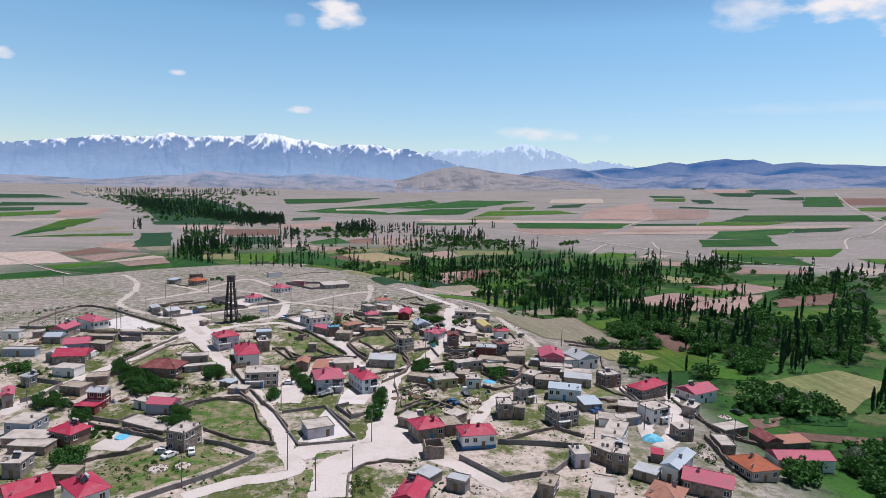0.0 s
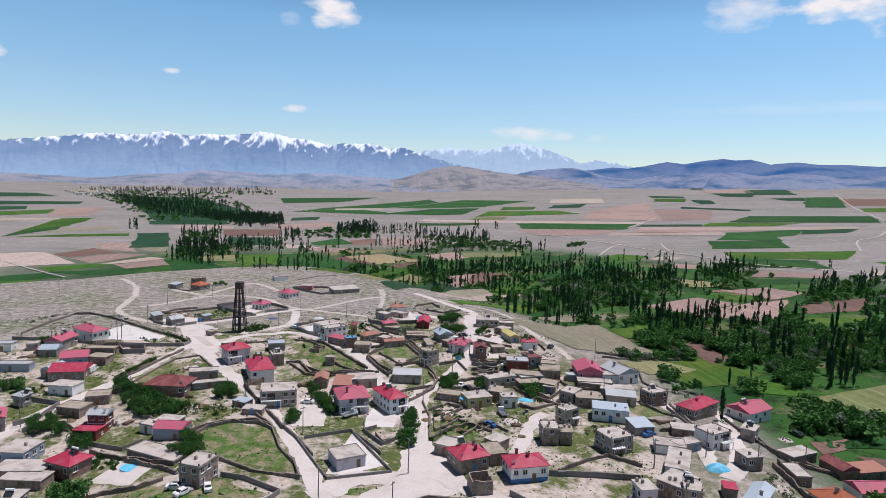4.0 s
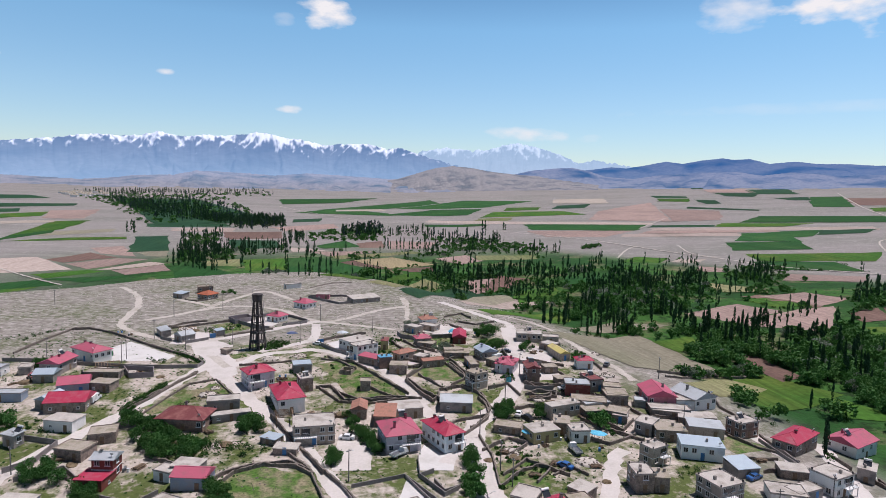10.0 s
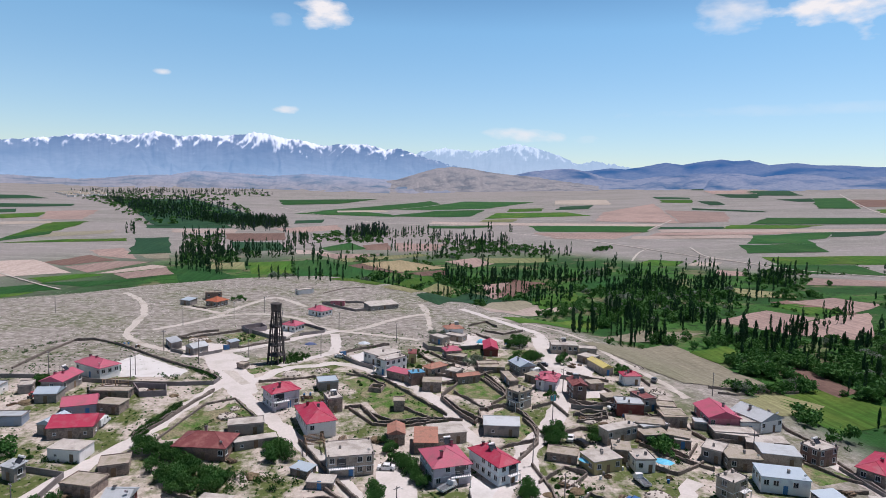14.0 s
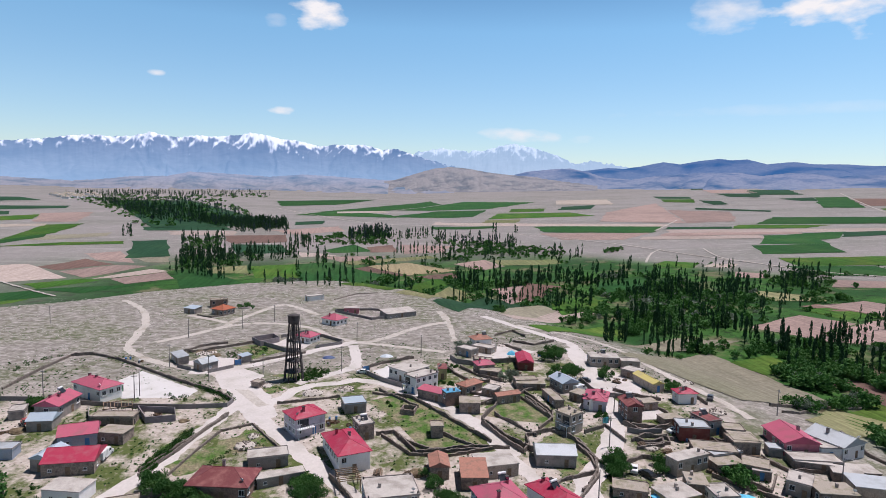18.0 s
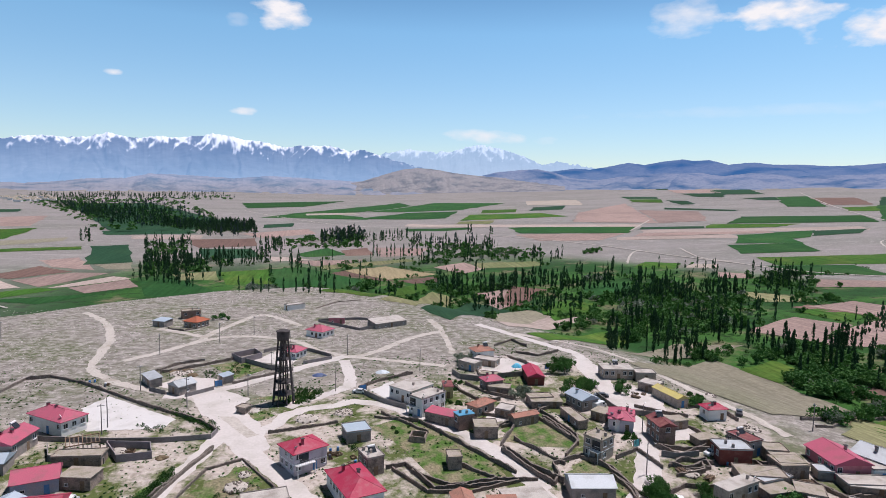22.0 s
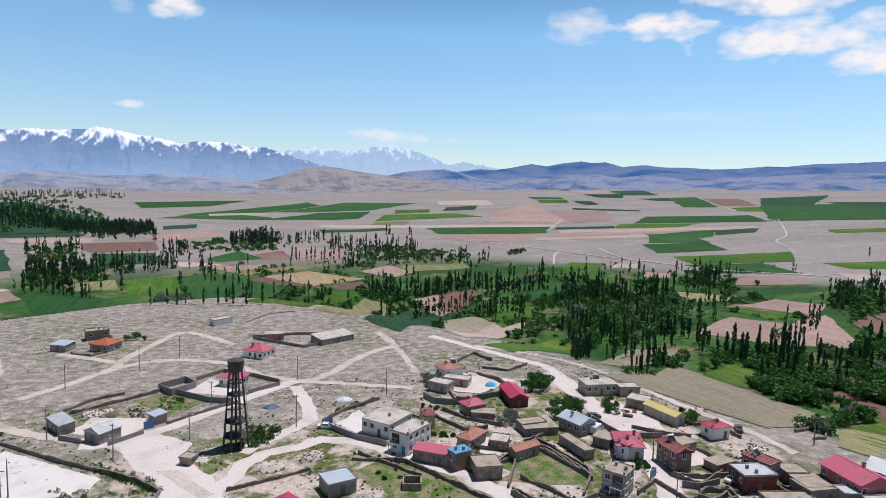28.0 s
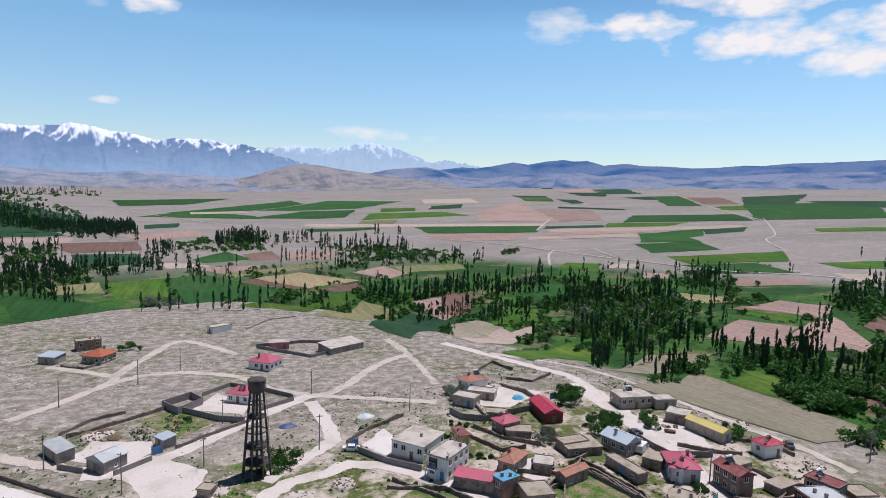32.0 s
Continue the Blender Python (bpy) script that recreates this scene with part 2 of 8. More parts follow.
LEAF = {
    "poplar": leaf_material("poplar_leaves", (0.028, 0.070, 0.036), (0.050, 0.104, 0.050)),
    "broad": leaf_material("orchard_leaves", (0.038, 0.108, 0.028), (0.078, 0.165, 0.044)),
    "pale": leaf_material("silvery_leaves", (0.15, 0.19, 0.15), (0.20, 0.235, 0.19)),
    "bush": leaf_material("bush_leaves", (0.032, 0.090, 0.022), (0.064, 0.134, 0.032)),
    # poplars far off: distance haze painted into the leaves as a dull blue
    "hazed_poplar": leaf_material("hazed_copse_leaves", (0.034, 0.062, 0.062), (0.050, 0.082, 0.076)),
}
GRASS = material("meadow_grass", (0.058, 0.120, 0.020), 0.95, 0.5, 0.3, 1.8, 0.6, second=(0.215, 0.185, 0.120), amount=0.78)
PALE = material("pale_dust", (0.531, 0.49, 0.477), 0.95, 0.08, 0.12, 1.5, 0.15, second=(0.432, 0.398, 0.369), amount=0.45)
YARD = material("bright_concrete", (0.564, 0.544, 0.544), 0.9, 0.05, 0.2, 2, 0.1, second=(0.465, 0.444, 0.432), amount=0.4)
TRACK = material("dirt_track", (0.455, 0.412, 0.380), 0.95, 0.18, 0.15, 1.5, 0.2, second=(0.335, 0.300, 0.262), amount=0.5)


def crop_material(name, base, second, rows=0.22, patch=0.012):
    """A field: broad patches of growth and long faint rows of the drill or the plough."""
    m = material(name, base, 0.95, 0.22, patch, 0.5, 0, second=second, amount=0.5, spec=0.1)
    t = m.node_tree
    p = t.nodes["Principled BSDF"]
    src = p.inputs["Base Color"].links[0].from_socket
    geo = t.nodes.new("ShaderNodeNewGeometry")
    mp = t.nodes.new("ShaderNodeMapping")
    mp.inputs["Rotation"].default_value, mp.inputs["Scale"].default_value = (0, 0, 0.62), (0.35, 0.012, 1)
    t.links.new(geo.outputs["Position"], mp.inputs["Vector"])
    n = t.nodes.new("ShaderNodeTexNoise")
    n.inputs["Scale"].default_value, n.inputs["Detail"].default_value, n.inputs["Roughness"].default_value = 1.0, 5, 0.65
    t.links.new(mp.outputs["Vector"], n.inputs["Vector"])
    r = t.nodes.new("ShaderNodeMapRange")
    r.inputs["From Min"].default_value, r.inputs["From Max"].default_value = 0.3, 0.7
    r.inputs["To Min"].default_value, r.inputs["To Max"].default_value = 1 - rows, 1 + rows
    t.links.new(n.outputs["Fac"], r.inputs["Value"])
    info = t.nodes.new("ShaderNodeObjectInfo")
    each = t.nodes.new("ShaderNodeMapRange")
    each.inputs["To Min"].default_value, each.inputs["To Max"].default_value = 0.86, 1.12
    t.links.new(info.outputs["Random"], each.inputs["Value"])
    mul = t.nodes.new("ShaderNodeMath")
    mul.operation = "MULTIPLY"
    t.links.new(r.outputs["Result"], mul.inputs[0])
    t.links.new(each.outputs["Result"], mul.inputs[1])
    hue = t.nodes.new("ShaderNodeHueSaturation")
    t.links.new(src, hue.inputs["Color"])
    t.links.new(mul.outputs[0], hue.inputs["Value"])
    t.links.new(hue.outputs["Color"], p.inputs["Base Color"])
    return m


CROP = {
    "green": crop_material("young_wheat", (0.022, 0.078, 0.022), (0.040, 0.096, 0.028), 0.28, 0.02),
    "dgreen": crop_material("dark_crop", (0.020, 0.058, 0.030), (0.030, 0.072, 0.034), 0.28, 0.02),
    "lgreen": crop_material("light_crop", (0.044, 0.112, 0.018), (0.088, 0.132, 0.027), 0.35, 0.03),
    "olive": crop_material("dry_meadow", (0.20, 0.195, 0.105), (0.13, 0.165, 0.065), 0.3),
    "oat": crop_material("dry_stubble", (0.285, 0.235, 0.145), (0.25, 0.22, 0.13)),
    "tan": crop_material("dry_field", (0.235, 0.215, 0.165), (0.20, 0.195, 0.135), 0.18),
    "pinkf": crop_material("ploughed_pink_soil", (0.300, 0.218, 0.196), (0.250, 0.185, 0.168), 0.2),
    "pale": crop_material("fallow_pale_soil", (0.385, 0.315, 0.285), (0.335, 0.275, 0.245), 0.16),
    "brown": crop_material("ploughed_brown_soil", (0.150, 0.096, 0.082), (0.195, 0.130, 0.110), 0.2),
    "white": crop_material("bare_pale_soil", (0.40, 0.345, 0.30), (0.35, 0.30, 0.255), 0.14),
}


# ---- ground ----
EDGE = [(-420, 40), (-166, 119), (-126, 142), (-98, 172), (-49, 204), (1, 217), (21, 208), (46, 183), (64, 155), (80, 121), (106, 75),
        (120, 45), (131, 5), (140, -34), (146, -67), (148, -90), (146, -150), (140, -700), (-420, -700)]


def smooth(a, b, v):
    t = np.clip((v - a) / (b - a), 0, 1)
    return t * t * (3 - 2 * t)


def outside(x, y):
    """Metres from the edge of the village's rise: positive outside."""
    x, y = np.asarray(x, float), np.asarray(y, float)
    best, inside = np.full(x.shape, 1e9), np.zeros(x.shape, bool)
    for (ax, ay), (bx, by) in zip(EDGE, EDGE[1:] + EDGE[:1]):
        k = np.clip(((x - ax) * (bx - ax) + (y - ay) * (by - ay)) / ((bx - ax) ** 2 + (by - ay) ** 2), 0, 1)
        best = np.minimum(best, np.hypot(x - ax - k * (bx - ax), y - ay - k * (by - ay)))
        inside ^= ((ay > y) != (by > y)) & (x < (bx - ax) * (y - ay) / (by - ay + 1e-12) + ax)
    return np.where(inside, -best, best)


def ground(x, y):
    """The height of the ground."""
    x, y = np.asarray(x, float), np.asarray(y, float)
    plain = -9 - 3.5 * smooth(90, 230, y) + 0.018 * np.maximum(0, y - 230) + 0.04 * np.maximum(0, x - 200) + 1e-5 * np.maximum(0, x - 1500) ** 2
    rise = -4.2 * smooth(25, 85, -y) - 3.5 * smooth(-20, 20, -x) * smooth(70, 115, -y)
    m = 1 - smooth(-8, 50, outside(x, y))
    return plain + (rise - plain) * m


def height(x, y):
    return float(ground(np.array([x]), np.array([y]))[0])


def laid(flat, lift):
    """Flat places laid on the ground."""
    xy = np.array(flat)
    return np.column_stack([xy, ground(xy[:, 0], xy[:, 1]) + lift]).tolist()


def part(name, bm, mat, parent=None, label=""):
    me = bpy.data.meshes.new(name)
    if isinstance(bm, bmesh.types.BMesh):
        bm.to_mesh(me)
        bm.free()
    else:
        me.from_pydata(*bm)
    if mat:
        me.materials.append(mat)
    ob = new(name, me)
    ob.parent = parent
    if label:
        ob["label"] = label
    return ob


def thing(name, m, label, category, group="", kind=""):
    ob = new(name)
    ob.matrix_world = m
    ob.empty_display_size = 0.5
    return tagged(ob, label, category, group, kind)


def steps(inner, step, outer, grow):
    out, s, v = list(np.arange(inner[0], inner[1] + 0.1, step)), step, inner[1]
    while v < outer:
        s *= grow
        v += s
        out.append(v)
    s, v, low = step, inner[0], []
    while v > -outer:
        s *= grow
        v -= s
        low.append(v)
    return np.array(low[::-1] + out)


def sheet(name, xs, ys, mat):
    gx, gy = np.meshgrid(xs, ys)
    gz = ground(gx, gy)
    n = len(xs)
    idx = np.arange(len(ys) - 1)[:, None] * n + np.arange(n - 1)[None]
    faces = np.stack([idx, idx + 1, idx + n + 1, idx + n], -1).reshape(-1, 4)
    me = bpy.data.meshes.new(name)
    me.from_pydata(np.stack([gx, gy, gz], -1).reshape(-1, 3).tolist(), [], faces.tolist())
    me.polygons.foreach_set("use_smooth", np.ones(len(faces), bool))
    me.materials.append(mat)
    far = outside(gx, gy).ravel()
    x, y = gx.ravel(), gy.ravel()
    village = (1 - smooth(-25, 10, far)) * (1 - smooth(-10, 30, y - 0.25 * x)) * smooth(-150, -80, x)
    plateau = (1 - smooth(8, 34, far)) * (1 - village)
    valley = (1 - smooth(330, 520, y - 0.15 * x)) * smooth(10, 38, far) * smooth(-320, -120, x) * (1 - smooth(420, 520, x))
    valley *= 1 - smooth(-55, 5, (x - 150) * 0.786 + (y - 620) * 0.618)
    col = me.color_attributes.new("zone", "FLOAT_COLOR", "POINT")
    col.data.foreach_set("color", np.stack([plateau, village, valley, np.ones_like(far)], -1).ravel())
    return tagged(new(name, me), kind="structure")


def ground_material():
    """Steppe: pale rock and thin grass on the rise, dust and weeds between the houses, meadow in the valley, dry plain beyond."""
    m = bpy.data.materials.new("steppe")
    m.use_nodes = True
    t = m.node_tree
    p = t.nodes["Principled BSDF"]
    p.inputs["Roughness"].default_value, p.inputs["Specular IOR Level"].default_value = 0.95, 0.15
    geo = t.nodes.new("ShaderNodeNewGeometry")

    def noise_at(scale, detail, stretched=(1, 1, 1), turn=0.0, rough=0.5):
        mp = t.nodes.new("ShaderNodeMapping")
        mp.inputs["Scale"].default_value, mp.inputs["Rotation"].default_value = stretched, (0, 0, turn)
        n = t.nodes.new("ShaderNodeTexNoise")
        n.inputs["Scale"].default_value, n.inputs["Detail"].default_value, n.inputs["Roughness"].default_value = scale, detail, rough
        t.links.new(geo.outputs["Position"], mp.inputs["Vector"])
        t.links.new(mp.outputs["Vector"], n.inputs["Vector"])
        return n.outputs["Fac"]

    def ramp(v, a, b):
        r = t.nodes.new("ShaderNodeMapRange")
        r.inputs["From Min"].default_value, r.inputs["From Max"].default_value = a, b
        t.links.new(v, r.inputs["Value"])
        return r.outputs["Result"]

    def blend(f, a, b):
        x = t.nodes.new("ShaderNodeMix")
        x.data_type = "RGBA"
        t.links.new(f, x.inputs["Factor"])
        for slot, v in (("A", a), ("B", b)):
            if isinstance(v, tuple):
                x.inputs[slot].default_value = (*v, 1)
            else:
                t.links.new(v, x.inputs[slot])
        return x.outputs["Result"]

    zone = t.nodes.new("ShaderNodeVertexColor")
    zone.layer_name = "zone"
    sep = t.nodes.new("ShaderNodeSeparateColor")
    t.links.new(zone.outputs["Color"], sep.inputs["Color"])
    grain = noise_at(0.9, 6)
    plain = blend(ramp(noise_at(0.004, 6, (1, 2.5, 1)), 0.42, 0.62), (0.242, 0.222, 0.216), (0.200, 0.192, 0.178))
    plain = blend(ramp(noise_at(0.02, 5, (1, 3, 1)), 0.55, 0.72), plain, (0.300, 0.275, 0.266))
    plain = blend(ramp(noise_at(0.13, 9, (1, 1.6, 1), 0.2, 0.76), 0.53, 0.68), plain, (0.350, 0.325, 0.315))
    rock = blend(ramp(noise_at(0.025, 6, rough=0.65), 0.45, 0.60), (0.185, 0.168, 0.148), (0.105, 0.114, 0.064))
    rock = blend(ramp(noise_at(0.26, 9, (1, 1.2, 1), 0.25, 0.76), 0.44, 0.64), rock, (0.395, 0.36, 0.345))
    weeds = blend(ramp(noise_at(0.07, 8, rough=0.7), 0.46, 0.55), (0.44, 0.385, 0.35), (0.085, 0.108, 0.036))
    weeds = blend(ramp(noise_at(0.6, 4), 0.55, 0.7), weeds, (0.29, 0.25, 0.21))
    mead = blend(ramp(noise_at(0.018, 6), 0.42, 0.58), (0.018, 0.066, 0.015), (0.040, 0.112, 0.022))
    mead = blend(ramp(noise_at(0.035, 7, rough=0.65), 0.53, 0.66), mead, (0.155, 0.135, 0.085))
    mead = blend(ramp(noise_at(0.11, 6, rough=0.7), 0.52, 0.62), mead, (0.014, 0.036, 0.010))
    c = blend(sep.outputs["Red"], plain, rock)
    c = blend(sep.outputs["Green"], c, weeds)
    c = blend(sep.outputs["Blue"], c, mead)
    hue = t.nodes.new("ShaderNodeHueSaturation")
    t.links.new(c, hue.inputs["Color"])
    v = t.nodes.new("ShaderNodeMapRange")
    v.inputs["From Min"].default_value, v.inputs["From Max"].default_value = 0.3, 0.7
    v.inputs["To Min"].default_value, v.inputs["To Max"].default_value = 0.82, 1.18
    t.links.new(grain, v.inputs["Value"])
    t.links.new(v.outputs["Result"], hue.inputs["Value"])
    t.links.new(hue.outputs["Color"], p.inputs["Base Color"])
    b = t.nodes.new("ShaderNodeBump")
    b.inputs["Strength"].default_value, b.inputs["Distance"].default_value = 0.5, 0.25
    t.links.new(grain, b.inputs["Height"])
    t.links.new(b.outputs["Normal"], p.inputs["Normal"])
    return m


sheet("ground", steps((-260, 330), 4.0, 5200, 1.12), steps((-320, 320), 4.0, 5200, 1.12), ground_material())


PAVED = []


def paved(x, y):
    """Whether a place lies on a road or a bare yard."""
    for kind, data in PAVED:
        if kind == "line":
            width, pts = data
            for (ax, ay), (bx, by) in zip(pts, pts[1:]):
                if min(ax, bx) - width < x < max(ax, bx) + width and min(ay, by) - width < y < max(ay, by) + width:
                    k = max(0.0, min(1.0, ((x - ax) * (bx - ax) + (y - ay) * (by - ay)) / ((bx - ax) ** 2 + (by - ay) ** 2 + 1e-9)))
                    if math.hypot(x - ax - k * (bx - ax), y - ay - k * (by - ay)) < width * 0.5:
                        return True
        else:
            inside = False
            for (ax, ay), (bx, by) in zip(data, data[1:] + data[:1]):
                if (ay > y) != (by > y) and x < (bx - ax) * (y - ay) / (by - ay) + ax:
                    inside = not inside
            if inside:
                return True
    return False


def draped(name, corners, mat, lift, cell, wobble=0.0, kind="structure", label=""):
    """A patch of ground cover: a quad or a rounder outline, laid on the ground in cells."""
    pts = [Vector((x, y, 0)) for x, y in corners]
    if len(pts) == 4:
        size = max((pts[0] - pts[1]).length, (pts[1] - pts[2]).length, (pts[2] - pts[3]).length)
        n = int(min(40, max(2, size / cell)))
        verts, faces = [], []
        for j in range(n + 1):
            for i in range(n + 1):
                u, v = i / n, j / n
                q = pts[0].lerp(pts[1], u).lerp(pts[3].lerp(pts[2], u), v)
                edge = 1 if (i in (0, n) or j in (0, n)) else 0
                w = wobble * edge
                k = 0.3 if wobble < 1.3 else 0.06
                q = q + Vector((noise.noise((q.x * k, q.y * k, 1)) * w, noise.noise((q.x * k, q.y * k, 7)) * w, 0))
                verts.append((q.x, q.y))
        for j in range(n):
            for i in range(n):
                k = j * (n + 1) + i
                faces.append((k, k + 1, k + n + 2, k + n + 1))
    else:
        c = sum(pts, Vector()) / len(pts)
        ring, rings = [], 7
        for a, b in zip(pts, pts[1:] + pts[:1]):
            m = max(2, int((b - a).length / 1.2))
            ring += [a.lerp(b, k / m) for k in range(m)]
        ring = [q + Vector((noise.noise((q.x * 0.45, q.y * 0.45, 3)), noise.noise((q.x * 0.45, q.y * 0.45, 9)), 0)) * wobble for q in ring]
        verts, faces, m = [(c.x, c.y)], [], len(ring)
        for k in range(1, rings + 1):
            for q in ring:
                v = c.lerp(q, k / rings)
                verts.append((v.x, v.y))
        for i in range(m):
            j = (i + 1) % m
            faces.append((0, 1 + i, 1 + j))
            for k in range(rings - 1):
                a = 1 + k * m
                faces.append((a + i, a + m + i, a + m + j, a + j))
    ob = part(name, (laid(verts, lift), [], faces), mat)
    up = sum(p.normal.z for p in ob.data.polygons)
    if up < 0:
        ob.data.flip_normals()
    return tagged(ob, label=label, kind=kind)


def road(width, pts, lift=0.07, mat=None, name="road"):
    """A worn earth road along a line, with uneven borders."""
    PAVED.append(("line", (width, pts)))
    line = []
    ps = [Vector((x, y, 0)) for x, y in pts]
    for k in range(len(ps) - 1):
        p0, p1, p2, p3 = ps[max(k - 1, 0)], ps[k], ps[k + 1], ps[min(k + 2, len(ps) - 1)]
        n = max(2, int((p2 - p1).length / 1.6))
        for i in range(n):
            u = i / n
            line.append(0.5 * (2 * p1 + (p2 - p0) * u + (2 * p0 - 5 * p1 + 4 * p2 - p3) * u * u + (3 * p1 - p0 - 3 * p2 + p3) * u ** 3))
    line.append(ps[-1])
    verts, faces, cols = [], [], 5
    for i, q in enumerate(line):
        d = (line[min(i + 1, len(line) - 1)] - line[max(i - 1, 0)]).normalized()
        s = Vector((d.y, -d.x, 0))
        for c in range(cols):
            f = c / (cols - 1) - 0.5
            w = width * f + (0.55 * noise.noise((q.x * 0.35, q.y * 0.35, 5 + 4 * (c > 2))) * 2 if c in (0, cols - 1) else 0)
            v = q + s * w
            verts.append((v.x, v.y))
    for i in range(len(line) - 1):
        for c in range(cols - 1):
            a = i * cols + c
            faces.append((a, a + 1, a + cols + 1, a + cols))
    ob = part(name, (laid(verts, lift), [], faces), mat or PALE)
    if ob.data.polygons[0].normal.z < 0:
        ob.data.flip_normals()
    return tagged(ob, kind="structure")


FIELDS = []
SOWN = []


def sown(x, y):
    """Whether a place lies in a field."""
    for (x0, y0, x1, y1), pts in SOWN:
        if x0 < x < x1 and y0 < y < y1:
            inside = False
            for (ax, ay), (bx, by) in zip(pts, pts[1:] + pts[:1]):
                if (ay > y) != (by > y) and x < (bx - ax) * (y - ay) / (by - ay) + ax:
                    inside = not inside
            if inside:
                return True
    return False


def field(crop, *c):
    SOWN.append(((min(c[0::2]), min(c[1::2]), max(c[0::2]), max(c[1::2])), list(zip(c[0::2], c[1::2]))))
    far = math.hypot(c[0] - 20, c[1] + 200)
    FIELDS.append(crop)
    draped("field", list(zip(c[0::2], c[1::2])), CROP[crop], 0.05 + 0.0002 * far + 0.0009 * len(FIELDS), 5 if far < 420 else 12 + far * 0.015, 1.2 + 0.004 * far)


def yard(kind, lift, *c):
    if kind != "grass":
        PAVED.append(("area", list(zip(c[0::2], c[1::2]))))
    draped("grass" if kind == "grass" else "pavement", list(zip(c[0::2], c[1::2])), {"pale": PALE, "white": YARD}.get(kind, GRASS), lift, 3, 1.6 if kind == "grass" else 0.8)


field("dgreen", -985, 1538, -873, 1571, -742, 1424, -863, 1326)
field("dgreen", -750, 1166, -589, 1213, -563, 1132, -690, 1025)
field("dgreen", -665, 981, -606, 1019, -566, 933, -612, 890)
field("lgreen", -586, 845, -523, 947, -488, 845, -539, 763)
field("pinkf", -536, 975, -469, 1031, -405, 806, -462, 792)
field("white", -518, 727, -427, 767, -417, 729, -490, 678)
field("lgreen", -422, 748, -381, 778, -357, 628, -374, 538)
field("green", -390, 623, -366, 634, -347, 580, -362, 484)
field("lgreen", -355, 480, -306, 529, -244, 548, -237, 519)
field("tan", -382, 574, -296, 646, -286, 602, -342, 542)
field("pale", -298, 345, -258, 364, -195, 292, -253, 266)
field("brown", -244, 347, -226, 398, -190, 367, -220, 330)
field("pinkf", -241, 434, -215, 455, -175, 372, -214, 392)
field("pinkf", -217, 324, -188, 361, -157, 356, -186, 295)
field("pale", -179, 292, -151, 340, -133, 328, -164, 295)
field("pinkf", -164, 290, -134, 325, -119, 292, -147, 268)
field("lgreen", -216, 267, -185, 292, -168, 285, -196, 249)
field("green", -226, 220, -197, 243, -175, 222, -210, 192)
field("green", -198, 247, -144, 264, -117, 287, -161, 233)
field("lgreen", -210, 192, -183, 213, -185, 198, -200, 175)
field("green", -130, 334, -107, 339, -14, 190, -106, 255)
field("dgreen", -237, 550, -203, 567, -160, 419, -193, 405)
field("dgreen", -287, 736, -175, 759, -154, 705, -264, 676)
field("pale", -233, 673, -147, 688, -138, 625, -220, 627)
field("brown", -151, 622, -75, 642, -61, 553, -125, 533)
field("tan", -186, 405, -160, 419, -149, 381, -170, 379)
field("olive", -108, 348, -76, 364, -68, 319, -98, 318)
field("lgreen", -73, 357, -29, 377, -10, 298, -59, 296)
field("dgreen", -123, 527, -65, 528, -50, 460, -98, 433)
field("green", -14, 478, 17, 537, 40, 473, -3, 455)
field("brown", 33, 510, 63, 542, 64, 470, 36, 463)
field("pinkf", 70, 543, 137, 532, 116, 470, 71, 456)
field("pale", -42, 461, -18, 453, 3, 432, -36, 425)
field("pinkf", -19, 426, 57, 436, 33, 409, 6, 391)
field("olive", 5, 391, 98, 440, 104, 422, 17, 369)
field("oat", 29, 362, 70, 387, 110, 339, 65, 312)
field("brown", 17, 348, 29, 359, 71, 306, 54, 309)
field("brown", 71, 306, 106, 329, 104, 299, 82, 292)
field("green", -34, 373, -6, 386, 50, 300, -15, 202)
field("lgreen", 10, 198, 87, 295, 94, 274, 40, 174)
field("olive", 43, 166, 92, 261, 103, 222, 61, 145)
field("dgreen", 62, 138, 110, 219, 128, 183, 72, 107)
field("pale", 96, 112, 133, 170, 168, 152, 98, 92)
field("pinkf", 119, 247, 157, 268, 165, 239, 122, 186)
field("lgreen", 150, 186, 174, 208, 173, 165, 142, 144)
field("pinkf", 114, 382, 150, 412, 161, 369, 134, 340)
field("olive", 160, 409, 228, 414, 224, 381, 157, 373)
field("green", -214, 1639, 88, 1887, -26, 1487, -165, 1368)
field("green", -69, 1145, 258, 1790, 265, 1563, 86, 1239)
field("green", 112, 1272, 357, 1710, 556, 1594, 344, 1302)
field("green", 75, 1025, 209, 1253, 334, 1257, 258, 1042)
field("green", -104, 1042, -21, 1224, 92, 1099, 99, 1015)
field("white", -26, 1179, 84, 1239, 94, 1178, -18, 1122)
field("lgreen", 402, 1284, 489, 1279, 451, 1173, 364, 1159)
field("lgreen", 333, 1129, 496, 1117, 506, 1000, 274, 973)
field("olive", 266, 946, 338, 954, 307, 878, 245, 896)
field("white", 649, 1677, 826, 1690, 713, 1398, 573, 1449)
field("dgreen", 552, 1337, 659, 1385, 585, 1221, 493, 1205)
field("pale", 164, 914, 545, 774, 524, 734, 149, 859)
field("green", 141, 811, 252, 820, 254, 786, 144, 759)
field("green", 316, 791, 527, 756, 452, 645, 303, 693)
field("pinkf", -102, 705, -8, 792, 3, 714, -64, 643)
field("pinkf", 290, 679, 451, 646, 373, 570, 295, 589)
field("dgreen", -84, 870, -34, 908, -35, 832, -77, 800)
field("dgreen", 821, 4189, 1447, 4433, 1462, 3332, 769, 3187)
field("dgreen", 455, 3247, 883, 3253, 601, 2816, 400, 2927)
